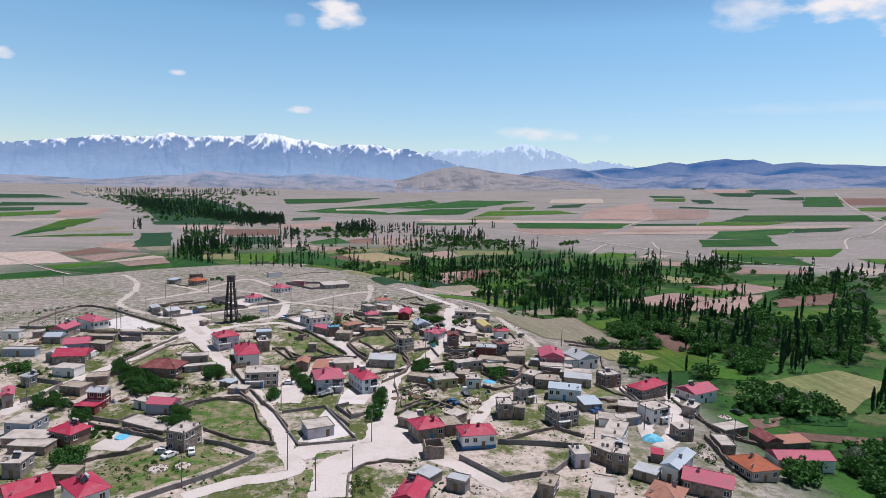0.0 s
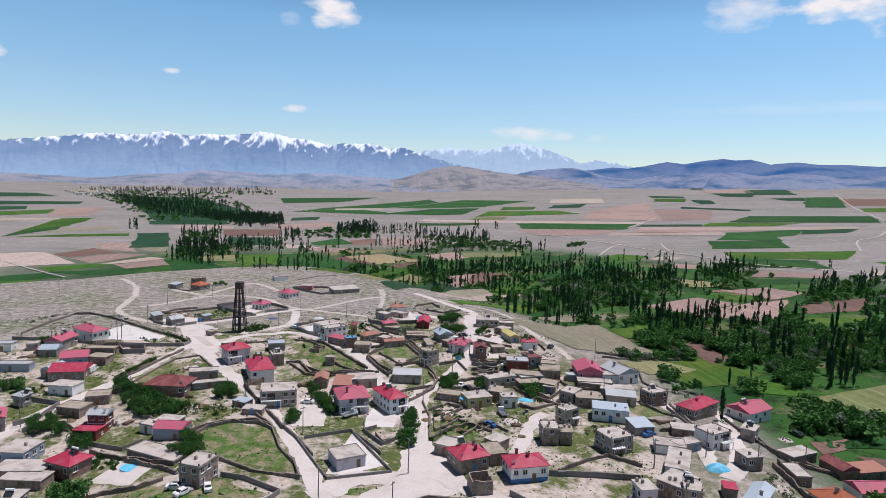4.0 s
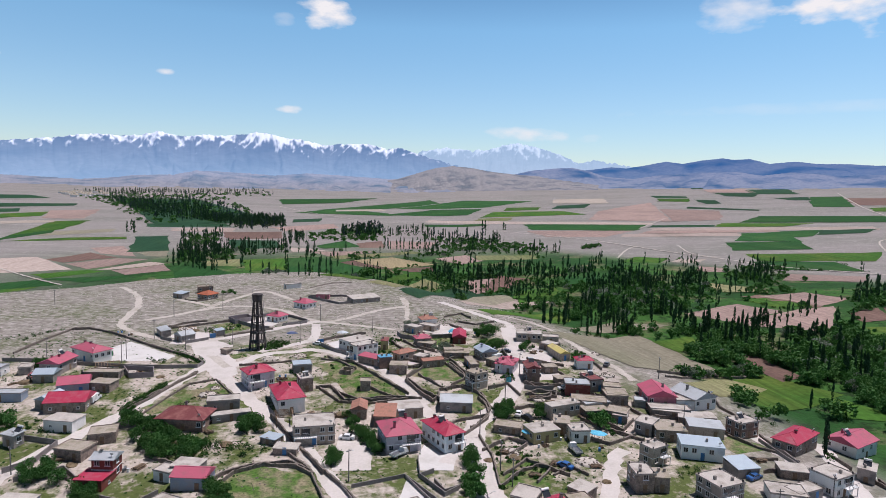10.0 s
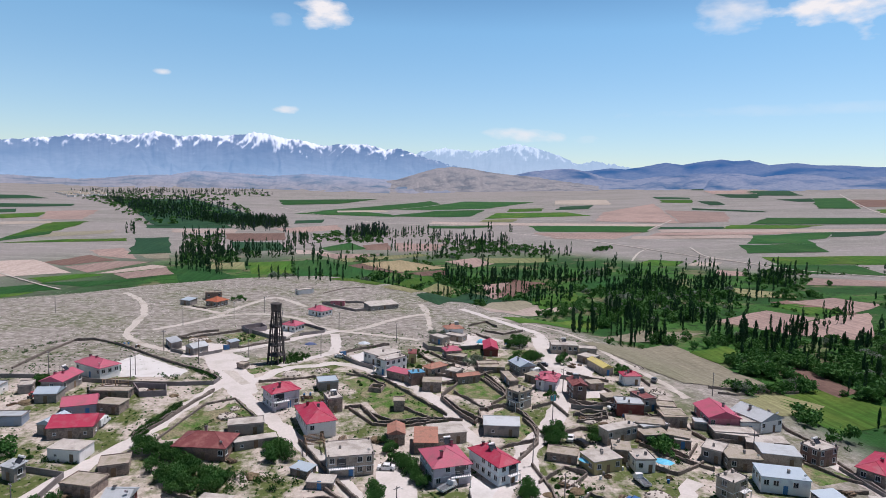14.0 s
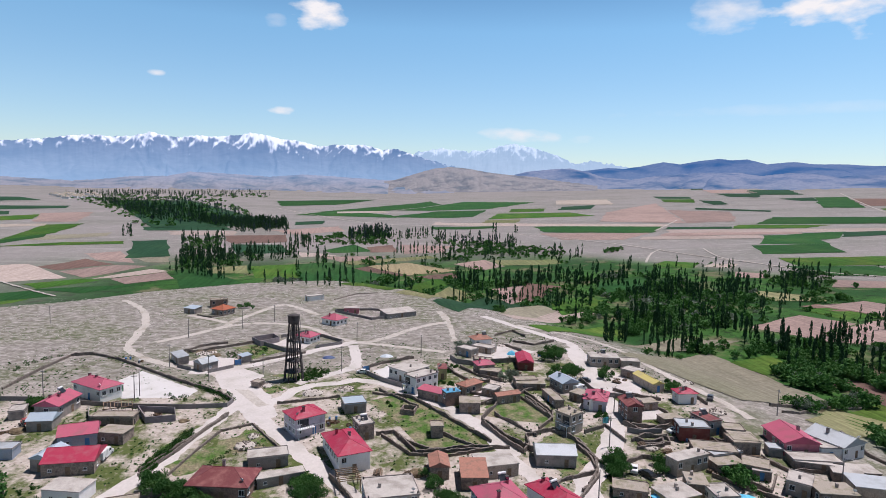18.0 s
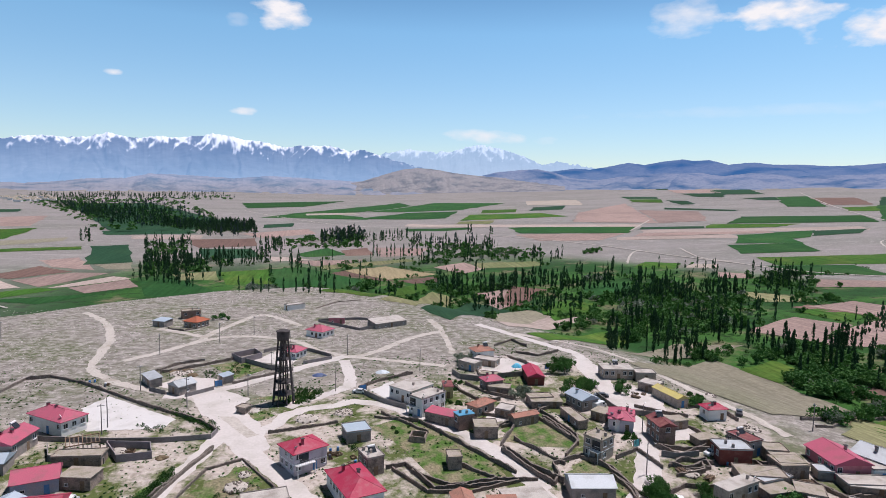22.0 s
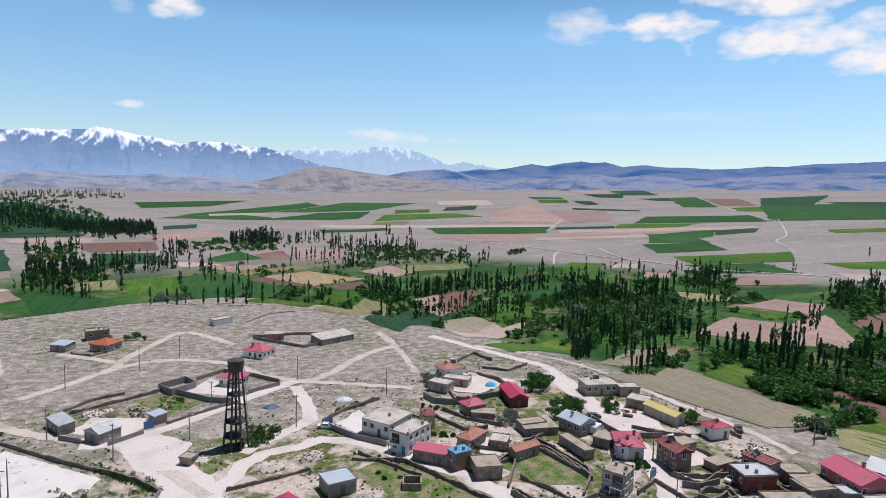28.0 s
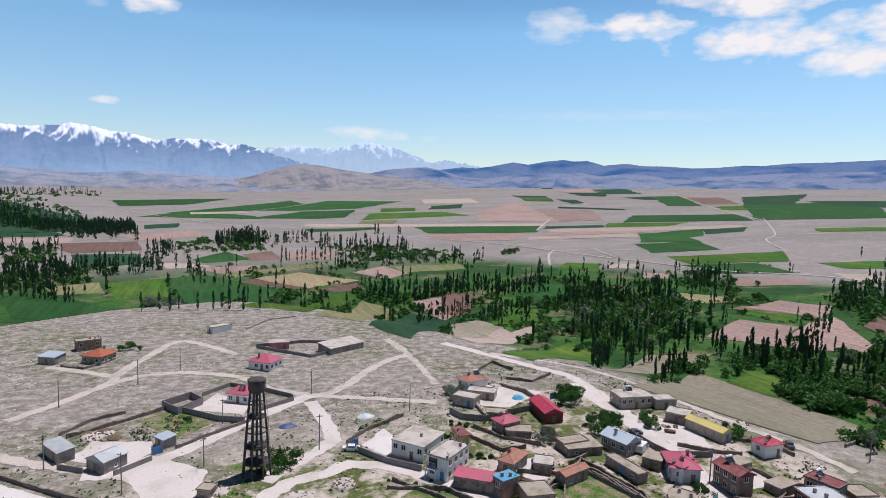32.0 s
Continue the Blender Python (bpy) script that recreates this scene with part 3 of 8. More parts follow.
field("dgreen", 1462, 3332, 1710, 2980, 1515, 2726, 1226, 2906)
field("dgreen", 1835, 3012, 1831, 2729, 1602, 2448, 1569, 2469)
field("pinkf", 1565, 2372, 1754, 2338, 1553, 1971, 1410, 2043)
field("dgreen", 1711, 2274, 1881, 2234, 1580, 1763, 1435, 1835)
field("dgreen", 1384, 1986, 1534, 1911, 1309, 1623, 1256, 1695)
field("lgreen", 980, 1626, 1064, 1592, 964, 1401, 895, 1462)
field("dgreen", 1056, 1837, 1141, 1747, 1084, 1627, 989, 1667)
field("dgreen", 1040, 1519, 1079, 1464, 991, 1294, 942, 1283)
field("dgreen", 1310, 1532, 1455, 1559, 1313, 1370, 1273, 1387)
field("green", 1458, 1557, 1570, 1554, 1187, 1063, 1102, 1092)
field("brown", 1494, 1454, 1606, 1404, 1338, 1084, 1234, 1122)
field("pinkf", 569, 1094, 848, 1411, 585, 787, 460, 862)
field("pinkf", 733, 1124, 825, 1030, 687, 797, 587, 787)
field("dgreen", 835, 1185, 927, 1039, 903, 1005, 802, 1124)
field("green", 804, 862, 1025, 810, 928, 679, 680, 737)
field("lgreen", 646, 734, 790, 695, 707, 654, 597, 674)
field("dgreen", 521, 725, 619, 708, 597, 674, 493, 691)
field("pale", 496, 680, 830, 621, 802, 572, 474, 640)
field("pinkf", 464, 634, 659, 619, 647, 579, 437, 599)
field("pale", 410, 598, 579, 580, 558, 539, 394, 565)
field("green", 580, 571, 647, 579, 588, 465, 512, 484)
field("green", 493, 476, 587, 466, 549, 393, 457, 399)
field("green", 648, 587, 721, 594, 648, 517, 606, 506)
field("dgreen", 715, 587, 809, 589, 743, 538, 658, 529)
field("lgreen", 452, 373, 526, 361, 522, 302, 433, 321)
field("green", 420, 320, 501, 303, 484, 246, 419, 268)
field("lgreen", 527, 361, 602, 357, 542, 298, 506, 306)
field("pinkf", 411, 247, 464, 222, 439, 197, 382, 218)
field("pinkf", 357, 303, 377, 286, 361, 265, 340, 276)
field("olive", 314, 223, 335, 195, 336, 163, 301, 172)
field("pinkf", 314, 151, 356, 157, 363, 126, 326, 107)
field("brown", 302, 152, 318, 155, 325, 103, 316, 105)
field("lgreen", 295, 142, 314, 142, 322, 107, 295, 105)
field("pinkf", 232, 100, 279, 124, 292, 97, 250, 67)
field("pinkf", 249, 66, 292, 95, 334, 105, 284, 45)
field("tan", 131, 53, 180, 83, 212, 75, 187, 63)
field("lgreen", 329, 375, 356, 357, 333, 328, 296, 344)
field("lgreen", 149, 97, 163, 104, 156, 85, 136, 66)
field("white", 364, 351, 387, 342, 368, 321, 346, 333)
field("green", 1313, 1050, 1802, 1045, 1216, 617, 942, 686)
field("dgreen", 1692, 1396, 2050, 1428, 1456, 1019, 1313, 1050)
field("lgreen", 1189, 1022, 1292, 1031, 1158, 893, 1100, 917)
field("dgreen", 1640, 1130, 1876, 1003, 1543, 798, 1490, 921)
field("lgreen", 885, 531, 1067, 488, 997, 446, 844, 490)
field("lgreen", 556, 279, 664, 257, 597, 216, 548, 245)
field("white", 510, 232, 534, 214, 519, 160, 478, 184)
field("lgreen", 155, 200, 193, 204, 174, 164, 141, 164)
field("lgreen", 101, 78, 159, 115, 154, 86, 105, 62)
field("brown", 157, 277, 181, 260, 138, 196, 127, 204)
field("tan", 115, 173, 141, 182, 143, 158, 93, 107)
field("green", 226, 287, 262, 281, 238, 229, 197, 230)
field("tan", 124, 27, 180, 55, 188, -10, 141, -28)
field("lgreen", 169, -27, 203, -14, 218, -41, 175, -59)
field("lgreen", 206, -40, 214, -46, 218, -68, 199, -59)
field("olive", 211, -69, 257, -59, 264, -77, 227, -102)
field("brown", 205, 19, 217, 10, 217, -20, 204, -24)
field("lgreen", 300, 51, 342, 49, 317, 22, 288, 24)
field("brown", 359, 95, 389, 100, 353, 61, 334, 63)
field("lgreen", 181, 40, 207, 50, 208, 32, 185, 22)
field("lgreen", 160, 205, 191, 218, 181, 166, 148, 156)
field("brown", 188, -104, 202, -103, 195, -110, 185, -113)
field("brown", 326, 83, 355, 93, 336, 64, 316, 62)
field("brown", 195, -114, 221, -123, 219, -129, 196, -120)
field("green", 192, -99, 224, -105, 217, -113, 190, -108)
field("olive", 155, -39, 183, -16, 192, -31, 163, -49)
road(4.5, [(43.5, -132.5), (41.7, -125.0), (36.5, -110.0), (28.5, -89.2), (18.8, -70.3), (10.1, -57.4), (2.1, -45.2), (-4.8, -34.5), (-13.7, -20.1)], 0.050)
road(4.5, [(-13.7, -20.1), (-16.7, -32.3), (-22.3, -46.5), (-26.0, -56.8), (-29.0, -62.4), (-33.2, -69.2), (-37.9, -77.8), (-41.6, -85.2), (-44.0, -92.4), (-45.4, -96.1)], 0.053)
road(4, [(-6.3, -23.9), (-2.1, -17.6), (2.5, -9.3), (8.5, -5.5), (14.9, -4.2), (20.6, -1.7), (29.6, -6.3), (35.2, -13.3), (41.7, -22.5), (47.9, -30.0)], 0.056)
road(4, [(48.3, -32.4), (51.7, -38.4), (55.4, -45.2), (57.7, -52.4), (59.6, -57.5)], 0.059)
road(4, [(45.1, -24.7), (53.5, -41.6), (59.4, -60.6), (62.6, -70.4), (66.5, -80.3), (61.1, -93.7)], 0.062)
road(3.2, [(-6.3, -23.9), (-14.1, -10.1), (-20.6, 0.7), (-29.0, 9.4), (-41.2, 17.4), (-52.2, 25.5), (-65.7, 42.2), (-69.5, 63.0), (-73.8, 87.3), (-85.9, 118.3), (-101.9, 141.4)], 0.065, mat=TRACK)
road(3.2, [(-58.6, 51.5), (-49.3, 61.3), (-39.5, 74.5), (-28.2, 83.3), (-16.2, 83.6)], 0.068, mat=TRACK)
road(3.2, [(-39.5, 74.5), (-37.0, 84.0), (-51.2, 96.3), (-59.0, 102.2)], 0.071, mat=TRACK)
road(3.2, [(-16.2, 83.6), (0.2, 73.4), (9.3, 58.4), (20.0, 48.1)], 0.074, mat=TRACK)
road(3.4, [(20.0, 48.1), (28.5, 49.9), (44.2, 68.6), (57.9, 81.1), (63.8, 84.8), (62.7, 110.1)], 0.077, mat=TRACK)
road(2.4, [(63.8, 84.8), (62.5, 64.1), (60.8, 46.8)], 0.080, mat=TRACK)
road(3.2, [(20.0, 48.1), (36.6, 40.1), (54.6, 30.8)], 0.083, mat=TRACK)
road(4, [(20.0, 48.1), (9.1, 39.6), (-2.2, 29.4), (-13.4, 19.3), (-21.7, 13.8), (-28.0, 10.5), (-35.4, 10.1)], 0.086)
road(4, [(19.1, 42.7), (20.3, 17.2), (15.7, 8.5), (6.9, 1.7), (1.3, -4.3)], 0.089)
road(3.4, [(-37.0, 84.0), (-29.8, 104.2), (-17.1, 127.4), (1.8, 101.6)], 0.092, mat=TRACK)
road(6, [(68.2, -122.4), (69.5, -104.1), (71.0, -81.5), (73.5, -70.1), (80.0, -62.9), (87.2, -52.5), (93.9, -35.1), (101.1, -2.2), (106.4, 34.0)], 0.095)
road(4, [(90.5, -43.1), (94.3, -31.8), (97.7, -21.8), (100.2, -11.9), (104.0, 3.4), (106.4, 15.8), (108.3, 28.8), (108.8, 43.2), (104.3, 51.4), (94.6, 72.4), (83.5, 96.6)], 0.098)
road(3, [(95.0, 76.0), (119.5, 52.8), (127.6, 32.4), (128.5, 4.2), (130.1, -12.6), (131.9, -26.7), (134.2, -42.4)], 0.101, mat=TRACK)
road(9, [(68.2, -122.4), (67.3, -130.3), (61.9, -135.2), (56.1, -140.1), (56.0, -155.5)], 0.104)
road(7, [(67.3, -130.3), (52.9, -127.7), (45.8, -134.4)], 0.107)
road(5, [(70.6, -126.5), (78.3, -134.5), (88.1, -143.5), (96.3, -154.6)], 0.110)
road(4, [(93.8, -117.1), (99.5, -105.3), (105.8, -93.3), (109.8, -89.0)], 0.113)
road(4, [(151.6, -76.1), (152.9, -91.9), (150.0, -108.9), (144.7, -121.3), (142.5, -130.0)], 0.116)
road(5, [(171.9, -83.1), (162.9, -103.5), (153.5, -122.5), (143.2, -134.0)], 0.119)
road(4.5, [(43.5, -132.5), (46.0, -142.7), (33.0, -147.9), (24.0, -153.4)], 0.122)
road(2.8, [(242.2, 695.9), (333.5, 549.4), (381.5, 406.1), (404.9, 349.6), (430.9, 280.6), (488.3, 223.7), (489.1, 172.3)], 0.575, mat=TRACK)
road(2.5, [(475.1, 678.8), (604.8, 851.3)], 0.578, mat=TRACK)
road(2.2, [(305.8, 369.6), (341.6, 429.3), (368.9, 461.8)], 0.581, mat=TRACK)
road(1.9, [(421.3, 460.7), (398.1, 389.3), (407.7, 355.0)], 0.584, mat=TRACK)
road(3.1, [(1761.0, 1801.7), (1230.4, 1098.5), (1046.5, 834.3), (948.8, 679.8)], 0.587, mat=TRACK)
road(1.6, [(-280.2, 321.0), (-217.6, 260.9), (-171.9, 220.4)], 0.590, mat=TRACK)
road(2.5, [(-159.9, 1267.0), (-70.8, 1066.0), (53.4, 862.2), (191.6, 825.0)], 0.593, mat=TRACK)
road(2.1, [(981.2, 704.6), (761.9, 498.1), (678.2, 441.9), (605.1, 353.4)], 0.596, mat=TRACK)
yard("white", 0.045, -55.1, 3.1, -50.9, 12.4, -27.6, -8.6, -29.5, -15.1, -48.1, -14.2)
yard("pale", 0.048, 61.8, -133.6, 64.0, -113.4, 72.1, -109.3, 77.4, -124.8, 79.8, -134.6, 68.7, -139.1)
yard("pale", 0.051, -10.3, -120.5, -6.8, -107.7, 3.8, -114.1, 0.3, -124.8)
yard("white", 0.054, 45.4, -125.4, 50.9, -100.8, 60.6, -121.0, 51.3, -125.6)
yard("pale", 0.057, 34.0, -77.4, 42.8, -70.1, 42.8, -96.1, 33.0, -95.3)
yard("white", 0.060, 56.7, -82.7, 63.3, -90.8, 62.7, -97.6, 53.6, -96.9)
yard("pale", 0.045, 105.1, -1.0, 111.7, 1.2, 115.3, -11.6, 109.7, -22.3, 100.6, -18.6)
yard("pale", 0.048, 107.8, -28.6, 110.1, -36.1, 108.1, -41.3, 97.6, -39.9)
yard("pale", 0.051, -13.7, 45.7, -6.4, 58.5, 2.5, 47.2, 0.0, 37.8)
yard("white", 0.054, 25.9, 8.0, 34.0, 16.2, 36.4, -4.3, 29.6, -0.1)
yard("pale", 0.057, 58.4, 29.0, 75.0, 43.0, 91.1, 29.8, 73.9, 20.1)
yard("pale", 0.060, -39.7, 20.3, -35.8, 29.9, -22.5, 26.2, -21.3, 19.5, -28.8, 12.4)
yard("pale", 0.045, 59.2, -12.2, 66.1, -11.4, 63.8, -20.9, 54.0, -24.5)
yard("pale", 0.063, -25.8, 11.8, -20.4, 13.5, -5.8, -14.3, -1.4, -31.4, -6.8, -38.3, -15.9, -18.8)
yard("pale", 0.066, -28.9, 14.3, -22.5, 17.7, -9.8, 5.1, -13.4, -9.3, -21.2, -7.7)
yard("grass", 0.033, -24.3, -56.5, -6.1, -38.4, -1.0, -47.4, -11.1, -52.2, -19.1, -61.3)
yard("grass", 0.036, 5.3, -99.4, 14.7, -91.2, 28.1, -97.4, 37.8, -122.9, 21.5, -118.0)
yard("grass", 0.039, -2.5, -138.9, 2.8, -127.5, 18.8, -125.8, 32.8, -133.8, 21.3, -144.4, 10.8, -151.8)
yard("grass", 0.042, 72.5, -96.2, 82.0, -88.0, 86.6, -102.2, 81.2, -109.6, 72.1, -109.3)
yard("grass", 0.045, 46.9, -142.9, 51.0, -141.4, 55.0, -155.3, 48.4, -154.9)
yard("grass", 0.030, 57.5, -29.4, 72.2, -18.0, 75.2, -35.1, 62.3, -39.1)
yard("grass", 0.033, 65.9, -52.1, 74.0, -46.3, 78.8, -59.6, 75.5, -68.0, 68.9, -69.7)
yard("grass", 0.036, 24.3, -22.1, 38.3, -13.6, 53.0, -51.0, 37.7, -53.2)
yard("grass", 0.039, -13.1, 1.1, -9.3, -3.6, -1.4, -9.5, -8.2, -15.9)
yard("grass", 0.042, -28.3, 41.7, -16.3, 46.4, -7.0, 35.8, -18.0, 24.8)
yard("grass", 0.045, -9.1, 4.6, -0.5, 7.5, 11.1, 9.9, 3.1, -0.6)
yard("grass", 0.030, 54.4, -34.5, 72.1, -26.9, 74.9, -40.7, 64.3, -39.6)
yard("grass", 0.033, 144.4, -81.7, 152.5, -91.3, 139.5, -94.6, 137.1, -84.9)
yard("grass", 0.036, -28.9, -56.1, -26.8, -46.3, -19.4, -38.8, -22.6, -49.8)
yard("grass", 0.039, 50.2, -132.9, 57.1, -131.5, 57.3, -135.9, 49.0, -135.5)
yard("grass", 0.042, 67.2, 26.6, 78.5, 26.6, 81.4, 8.4, 63.7, 1.1)


# ---- distance ----
def backdrop_material(name, low, high, glow_low, glow_high, top, patch=0.0022, snow=0.0):
    """Far slopes as if through kilometres of air: blue haze put in as glow, thicker towards the foot, over the slope's
    own colours.
    """
    m = material(name, low, 0.95, 0.3, patch, patch * 9, 0, second=high, amount=0.5, stretched=(1, 1, 2.2))
    t = m.node_tree
    p = t.nodes["Principled BSDF"]
    p.inputs["Specular IOR Level"].default_value = 0
    if snow:
        src = p.inputs["Base Color"].links[0].from_socket
        c = t.nodes.new("ShaderNodeVertexColor")
        c.layer_name = "snow"
        x = t.nodes.new("ShaderNodeMix")
        x.data_type = "RGBA"
        part_white = t.nodes.new("ShaderNodeMath")
        part_white.operation = "MULTIPLY"
        part_white.inputs[1].default_value = snow
        t.links.new(c.outputs["Color"], part_white.inputs[0])
        t.links.new(part_white.outputs[0], x.inputs["Factor"])
        t.links.new(src, x.inputs["A"])
        x.inputs["B"].default_value = (0.62, 0.61, 0.62, 1)
        t.links.new(x.outputs["Result"], p.inputs["Base Color"])
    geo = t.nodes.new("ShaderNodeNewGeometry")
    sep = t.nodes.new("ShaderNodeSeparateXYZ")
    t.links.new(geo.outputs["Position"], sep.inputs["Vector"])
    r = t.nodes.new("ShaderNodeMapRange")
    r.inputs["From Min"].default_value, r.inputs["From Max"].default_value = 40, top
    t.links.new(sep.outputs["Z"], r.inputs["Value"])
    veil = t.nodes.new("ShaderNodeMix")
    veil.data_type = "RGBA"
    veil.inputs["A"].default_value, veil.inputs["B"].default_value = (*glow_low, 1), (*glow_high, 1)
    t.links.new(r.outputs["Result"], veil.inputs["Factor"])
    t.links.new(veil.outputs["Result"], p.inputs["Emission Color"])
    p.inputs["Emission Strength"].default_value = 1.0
    return m


def ridge(name, crest, radius, depth, mat, label, spur=0.3, craggy=14.0, steep=1.2, rows=40, seed=3, wide=0.3, snow=None):
    """A chain of mountains round a bearing: crest is (degrees, height) along it; spurs and gullies branch down from it.
    spur: how deep the gullies are cut; wide: spurs to a degree; snow: the share of the slope above which it lies, in streaks."""
    az = [c[0] for c in crest]
    n = int((az[-1] - az[0]) / 0.075)
    bear = np.linspace(az[0], az[-1], n + 1)
    reach = radius - depth * (1 - np.arange(rows + 1) / rows)
    feet = ground(20 + reach[None] * np.sin(np.radians(bear))[:, None], -210 + reach[None] * np.cos(np.radians(bear))[:, None]) - 4
    tops = np.interp(bear, az, [c[1] for c in crest])
    verts, faces, white = [], [], []
    for i, a in enumerate(bear):
        top = tops[i] + craggy * (0.5 * noise.noise((a * 1.7, seed, 0)) + 0.4 * noise.noise((a * 4.1, seed, 4)) + 0.3 * noise.noise((a * 9.0, seed, 8)))
        sin, cos = math.sin(radians(a)), math.cos(radians(a))
        for j in range(rows + 1):
            v = j / rows
            warp = 0.5 * noise.noise((a * 0.21, v * 1.1, seed)) + 0.2 * noise.noise((a * 0.8, v * 2.2, seed + 2))
            g, w, f = 0.0, 0.55, wide
            for k in range(3):
                g += w * min(1.0, 2.2 * abs(noise.noise((a * f + warp * (k + 1) + v * 0.5 * (1 - 2 * (k % 2)), v * f * 3.0 + k * 7, seed + k * 3))))
                w, f = w * 0.42, f * 2.3
            g = min(1.0, g)
            rise = v ** steep
            base = float(feet[i, j])
            z = base + (top - base) * max(0.0, rise - spur * (1 - g) * math.sin(math.pi * v) ** 1.25)
            verts.append((20 + reach[j] * sin, -210 + reach[j] * cos, z if j else base - 30))
            if snow:
                lines = max(1 - 5 * abs(noise.noise((a * 0.9 + v * lean + warp, v * 1.6 + 5, seed + 9 + lean))) for lean in (5.5, -5.5))
                fleck = noise.noise((a * 2.4, v * 8.0, seed + 13)) + 0.7 * noise.noise((a * 5.5, v * 19.0, seed + 11))
                lies = (v - snow) / 0.15 + (tops[i] - 372) / 110 + 0.85 * lines + 1.0 * fleck
                white.append(max(0.0, min(1.0, 0.4 + 1.3 * lies)))
    for i in range(n):
        for j in range(rows):
            a = i * (rows + 1) + j
            faces.append((a, a + rows + 1, a + rows + 2, a + 1))
    ob = part(name, (verts, [], faces), mat)
    ob.data.polygons.foreach_set("use_smooth", np.ones(len(faces), bool))
    if snow:
        c = np.array(white)
        ob.data.color_attributes.new("snow", "FLOAT_COLOR", "POINT").data.foreach_set("color", np.stack([c, c, c, np.ones_like(c)], -1).ravel())
    return tagged(ob, label, kind="structure")


# third and fourth colours: emissive haze at the foot and higher up
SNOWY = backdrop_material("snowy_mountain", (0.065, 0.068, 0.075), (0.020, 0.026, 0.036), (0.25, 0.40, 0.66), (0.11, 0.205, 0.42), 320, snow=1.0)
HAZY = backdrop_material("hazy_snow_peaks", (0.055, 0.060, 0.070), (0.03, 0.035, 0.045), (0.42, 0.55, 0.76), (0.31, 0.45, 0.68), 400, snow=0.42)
# the hills' near-black second colour paints patches of cloud shadow
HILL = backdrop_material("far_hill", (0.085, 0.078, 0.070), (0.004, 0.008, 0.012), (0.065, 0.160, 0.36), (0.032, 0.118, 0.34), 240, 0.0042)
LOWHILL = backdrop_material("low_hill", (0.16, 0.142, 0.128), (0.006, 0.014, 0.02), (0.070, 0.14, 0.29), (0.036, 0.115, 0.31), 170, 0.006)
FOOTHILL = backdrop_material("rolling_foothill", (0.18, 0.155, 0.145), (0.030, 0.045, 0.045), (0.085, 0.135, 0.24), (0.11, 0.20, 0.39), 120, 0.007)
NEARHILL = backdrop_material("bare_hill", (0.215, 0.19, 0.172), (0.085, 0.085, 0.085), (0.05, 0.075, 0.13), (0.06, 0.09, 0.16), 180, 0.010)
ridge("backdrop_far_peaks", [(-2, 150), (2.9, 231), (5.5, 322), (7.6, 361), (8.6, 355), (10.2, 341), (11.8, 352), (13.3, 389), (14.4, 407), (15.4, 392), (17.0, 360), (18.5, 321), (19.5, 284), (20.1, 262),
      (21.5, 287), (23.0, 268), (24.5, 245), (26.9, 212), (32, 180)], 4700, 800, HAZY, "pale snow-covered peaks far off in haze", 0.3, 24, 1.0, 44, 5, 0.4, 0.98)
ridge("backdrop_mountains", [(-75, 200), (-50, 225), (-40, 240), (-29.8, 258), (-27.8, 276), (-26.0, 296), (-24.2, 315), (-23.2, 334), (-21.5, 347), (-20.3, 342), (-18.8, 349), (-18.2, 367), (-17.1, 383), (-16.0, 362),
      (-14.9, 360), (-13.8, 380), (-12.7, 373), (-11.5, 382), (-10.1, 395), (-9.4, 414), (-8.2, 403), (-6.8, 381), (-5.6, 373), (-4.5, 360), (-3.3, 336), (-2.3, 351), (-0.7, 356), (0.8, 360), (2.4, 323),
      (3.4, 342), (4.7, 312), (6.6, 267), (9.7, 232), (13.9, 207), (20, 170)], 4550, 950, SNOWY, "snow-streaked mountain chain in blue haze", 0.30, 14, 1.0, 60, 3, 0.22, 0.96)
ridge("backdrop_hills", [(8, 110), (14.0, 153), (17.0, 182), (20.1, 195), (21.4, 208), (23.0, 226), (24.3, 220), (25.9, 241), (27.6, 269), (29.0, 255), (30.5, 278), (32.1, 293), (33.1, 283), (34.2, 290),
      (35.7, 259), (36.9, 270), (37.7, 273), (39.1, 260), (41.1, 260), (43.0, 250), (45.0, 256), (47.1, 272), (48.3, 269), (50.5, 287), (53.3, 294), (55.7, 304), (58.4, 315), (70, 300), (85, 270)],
      4350, 950, HILL, "dark hills in blue haze on the far side of the plain", 0.45, 3, 0.95, 34, 21, 0.16)
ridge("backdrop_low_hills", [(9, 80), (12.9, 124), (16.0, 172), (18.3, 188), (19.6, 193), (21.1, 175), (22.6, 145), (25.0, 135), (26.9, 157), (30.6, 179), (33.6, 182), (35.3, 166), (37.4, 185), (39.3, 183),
      (40.5, 167), (42.3, 174), (43.6, 176), (46.1, 181), (48.6, 195), (51.3, 203), (55.6, 211), (58.3, 217), (75, 200)], 3650, 650, LOWHILL, "lower hills in blue haze before the higher ones", 0.42, 3, 1.0, 26, 41, 0.2)
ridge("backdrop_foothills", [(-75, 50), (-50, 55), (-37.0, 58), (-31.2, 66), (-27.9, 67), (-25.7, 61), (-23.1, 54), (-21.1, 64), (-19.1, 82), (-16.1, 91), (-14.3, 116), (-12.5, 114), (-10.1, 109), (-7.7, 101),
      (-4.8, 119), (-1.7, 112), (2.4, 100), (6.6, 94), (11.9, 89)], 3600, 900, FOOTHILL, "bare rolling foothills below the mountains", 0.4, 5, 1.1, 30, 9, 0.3)
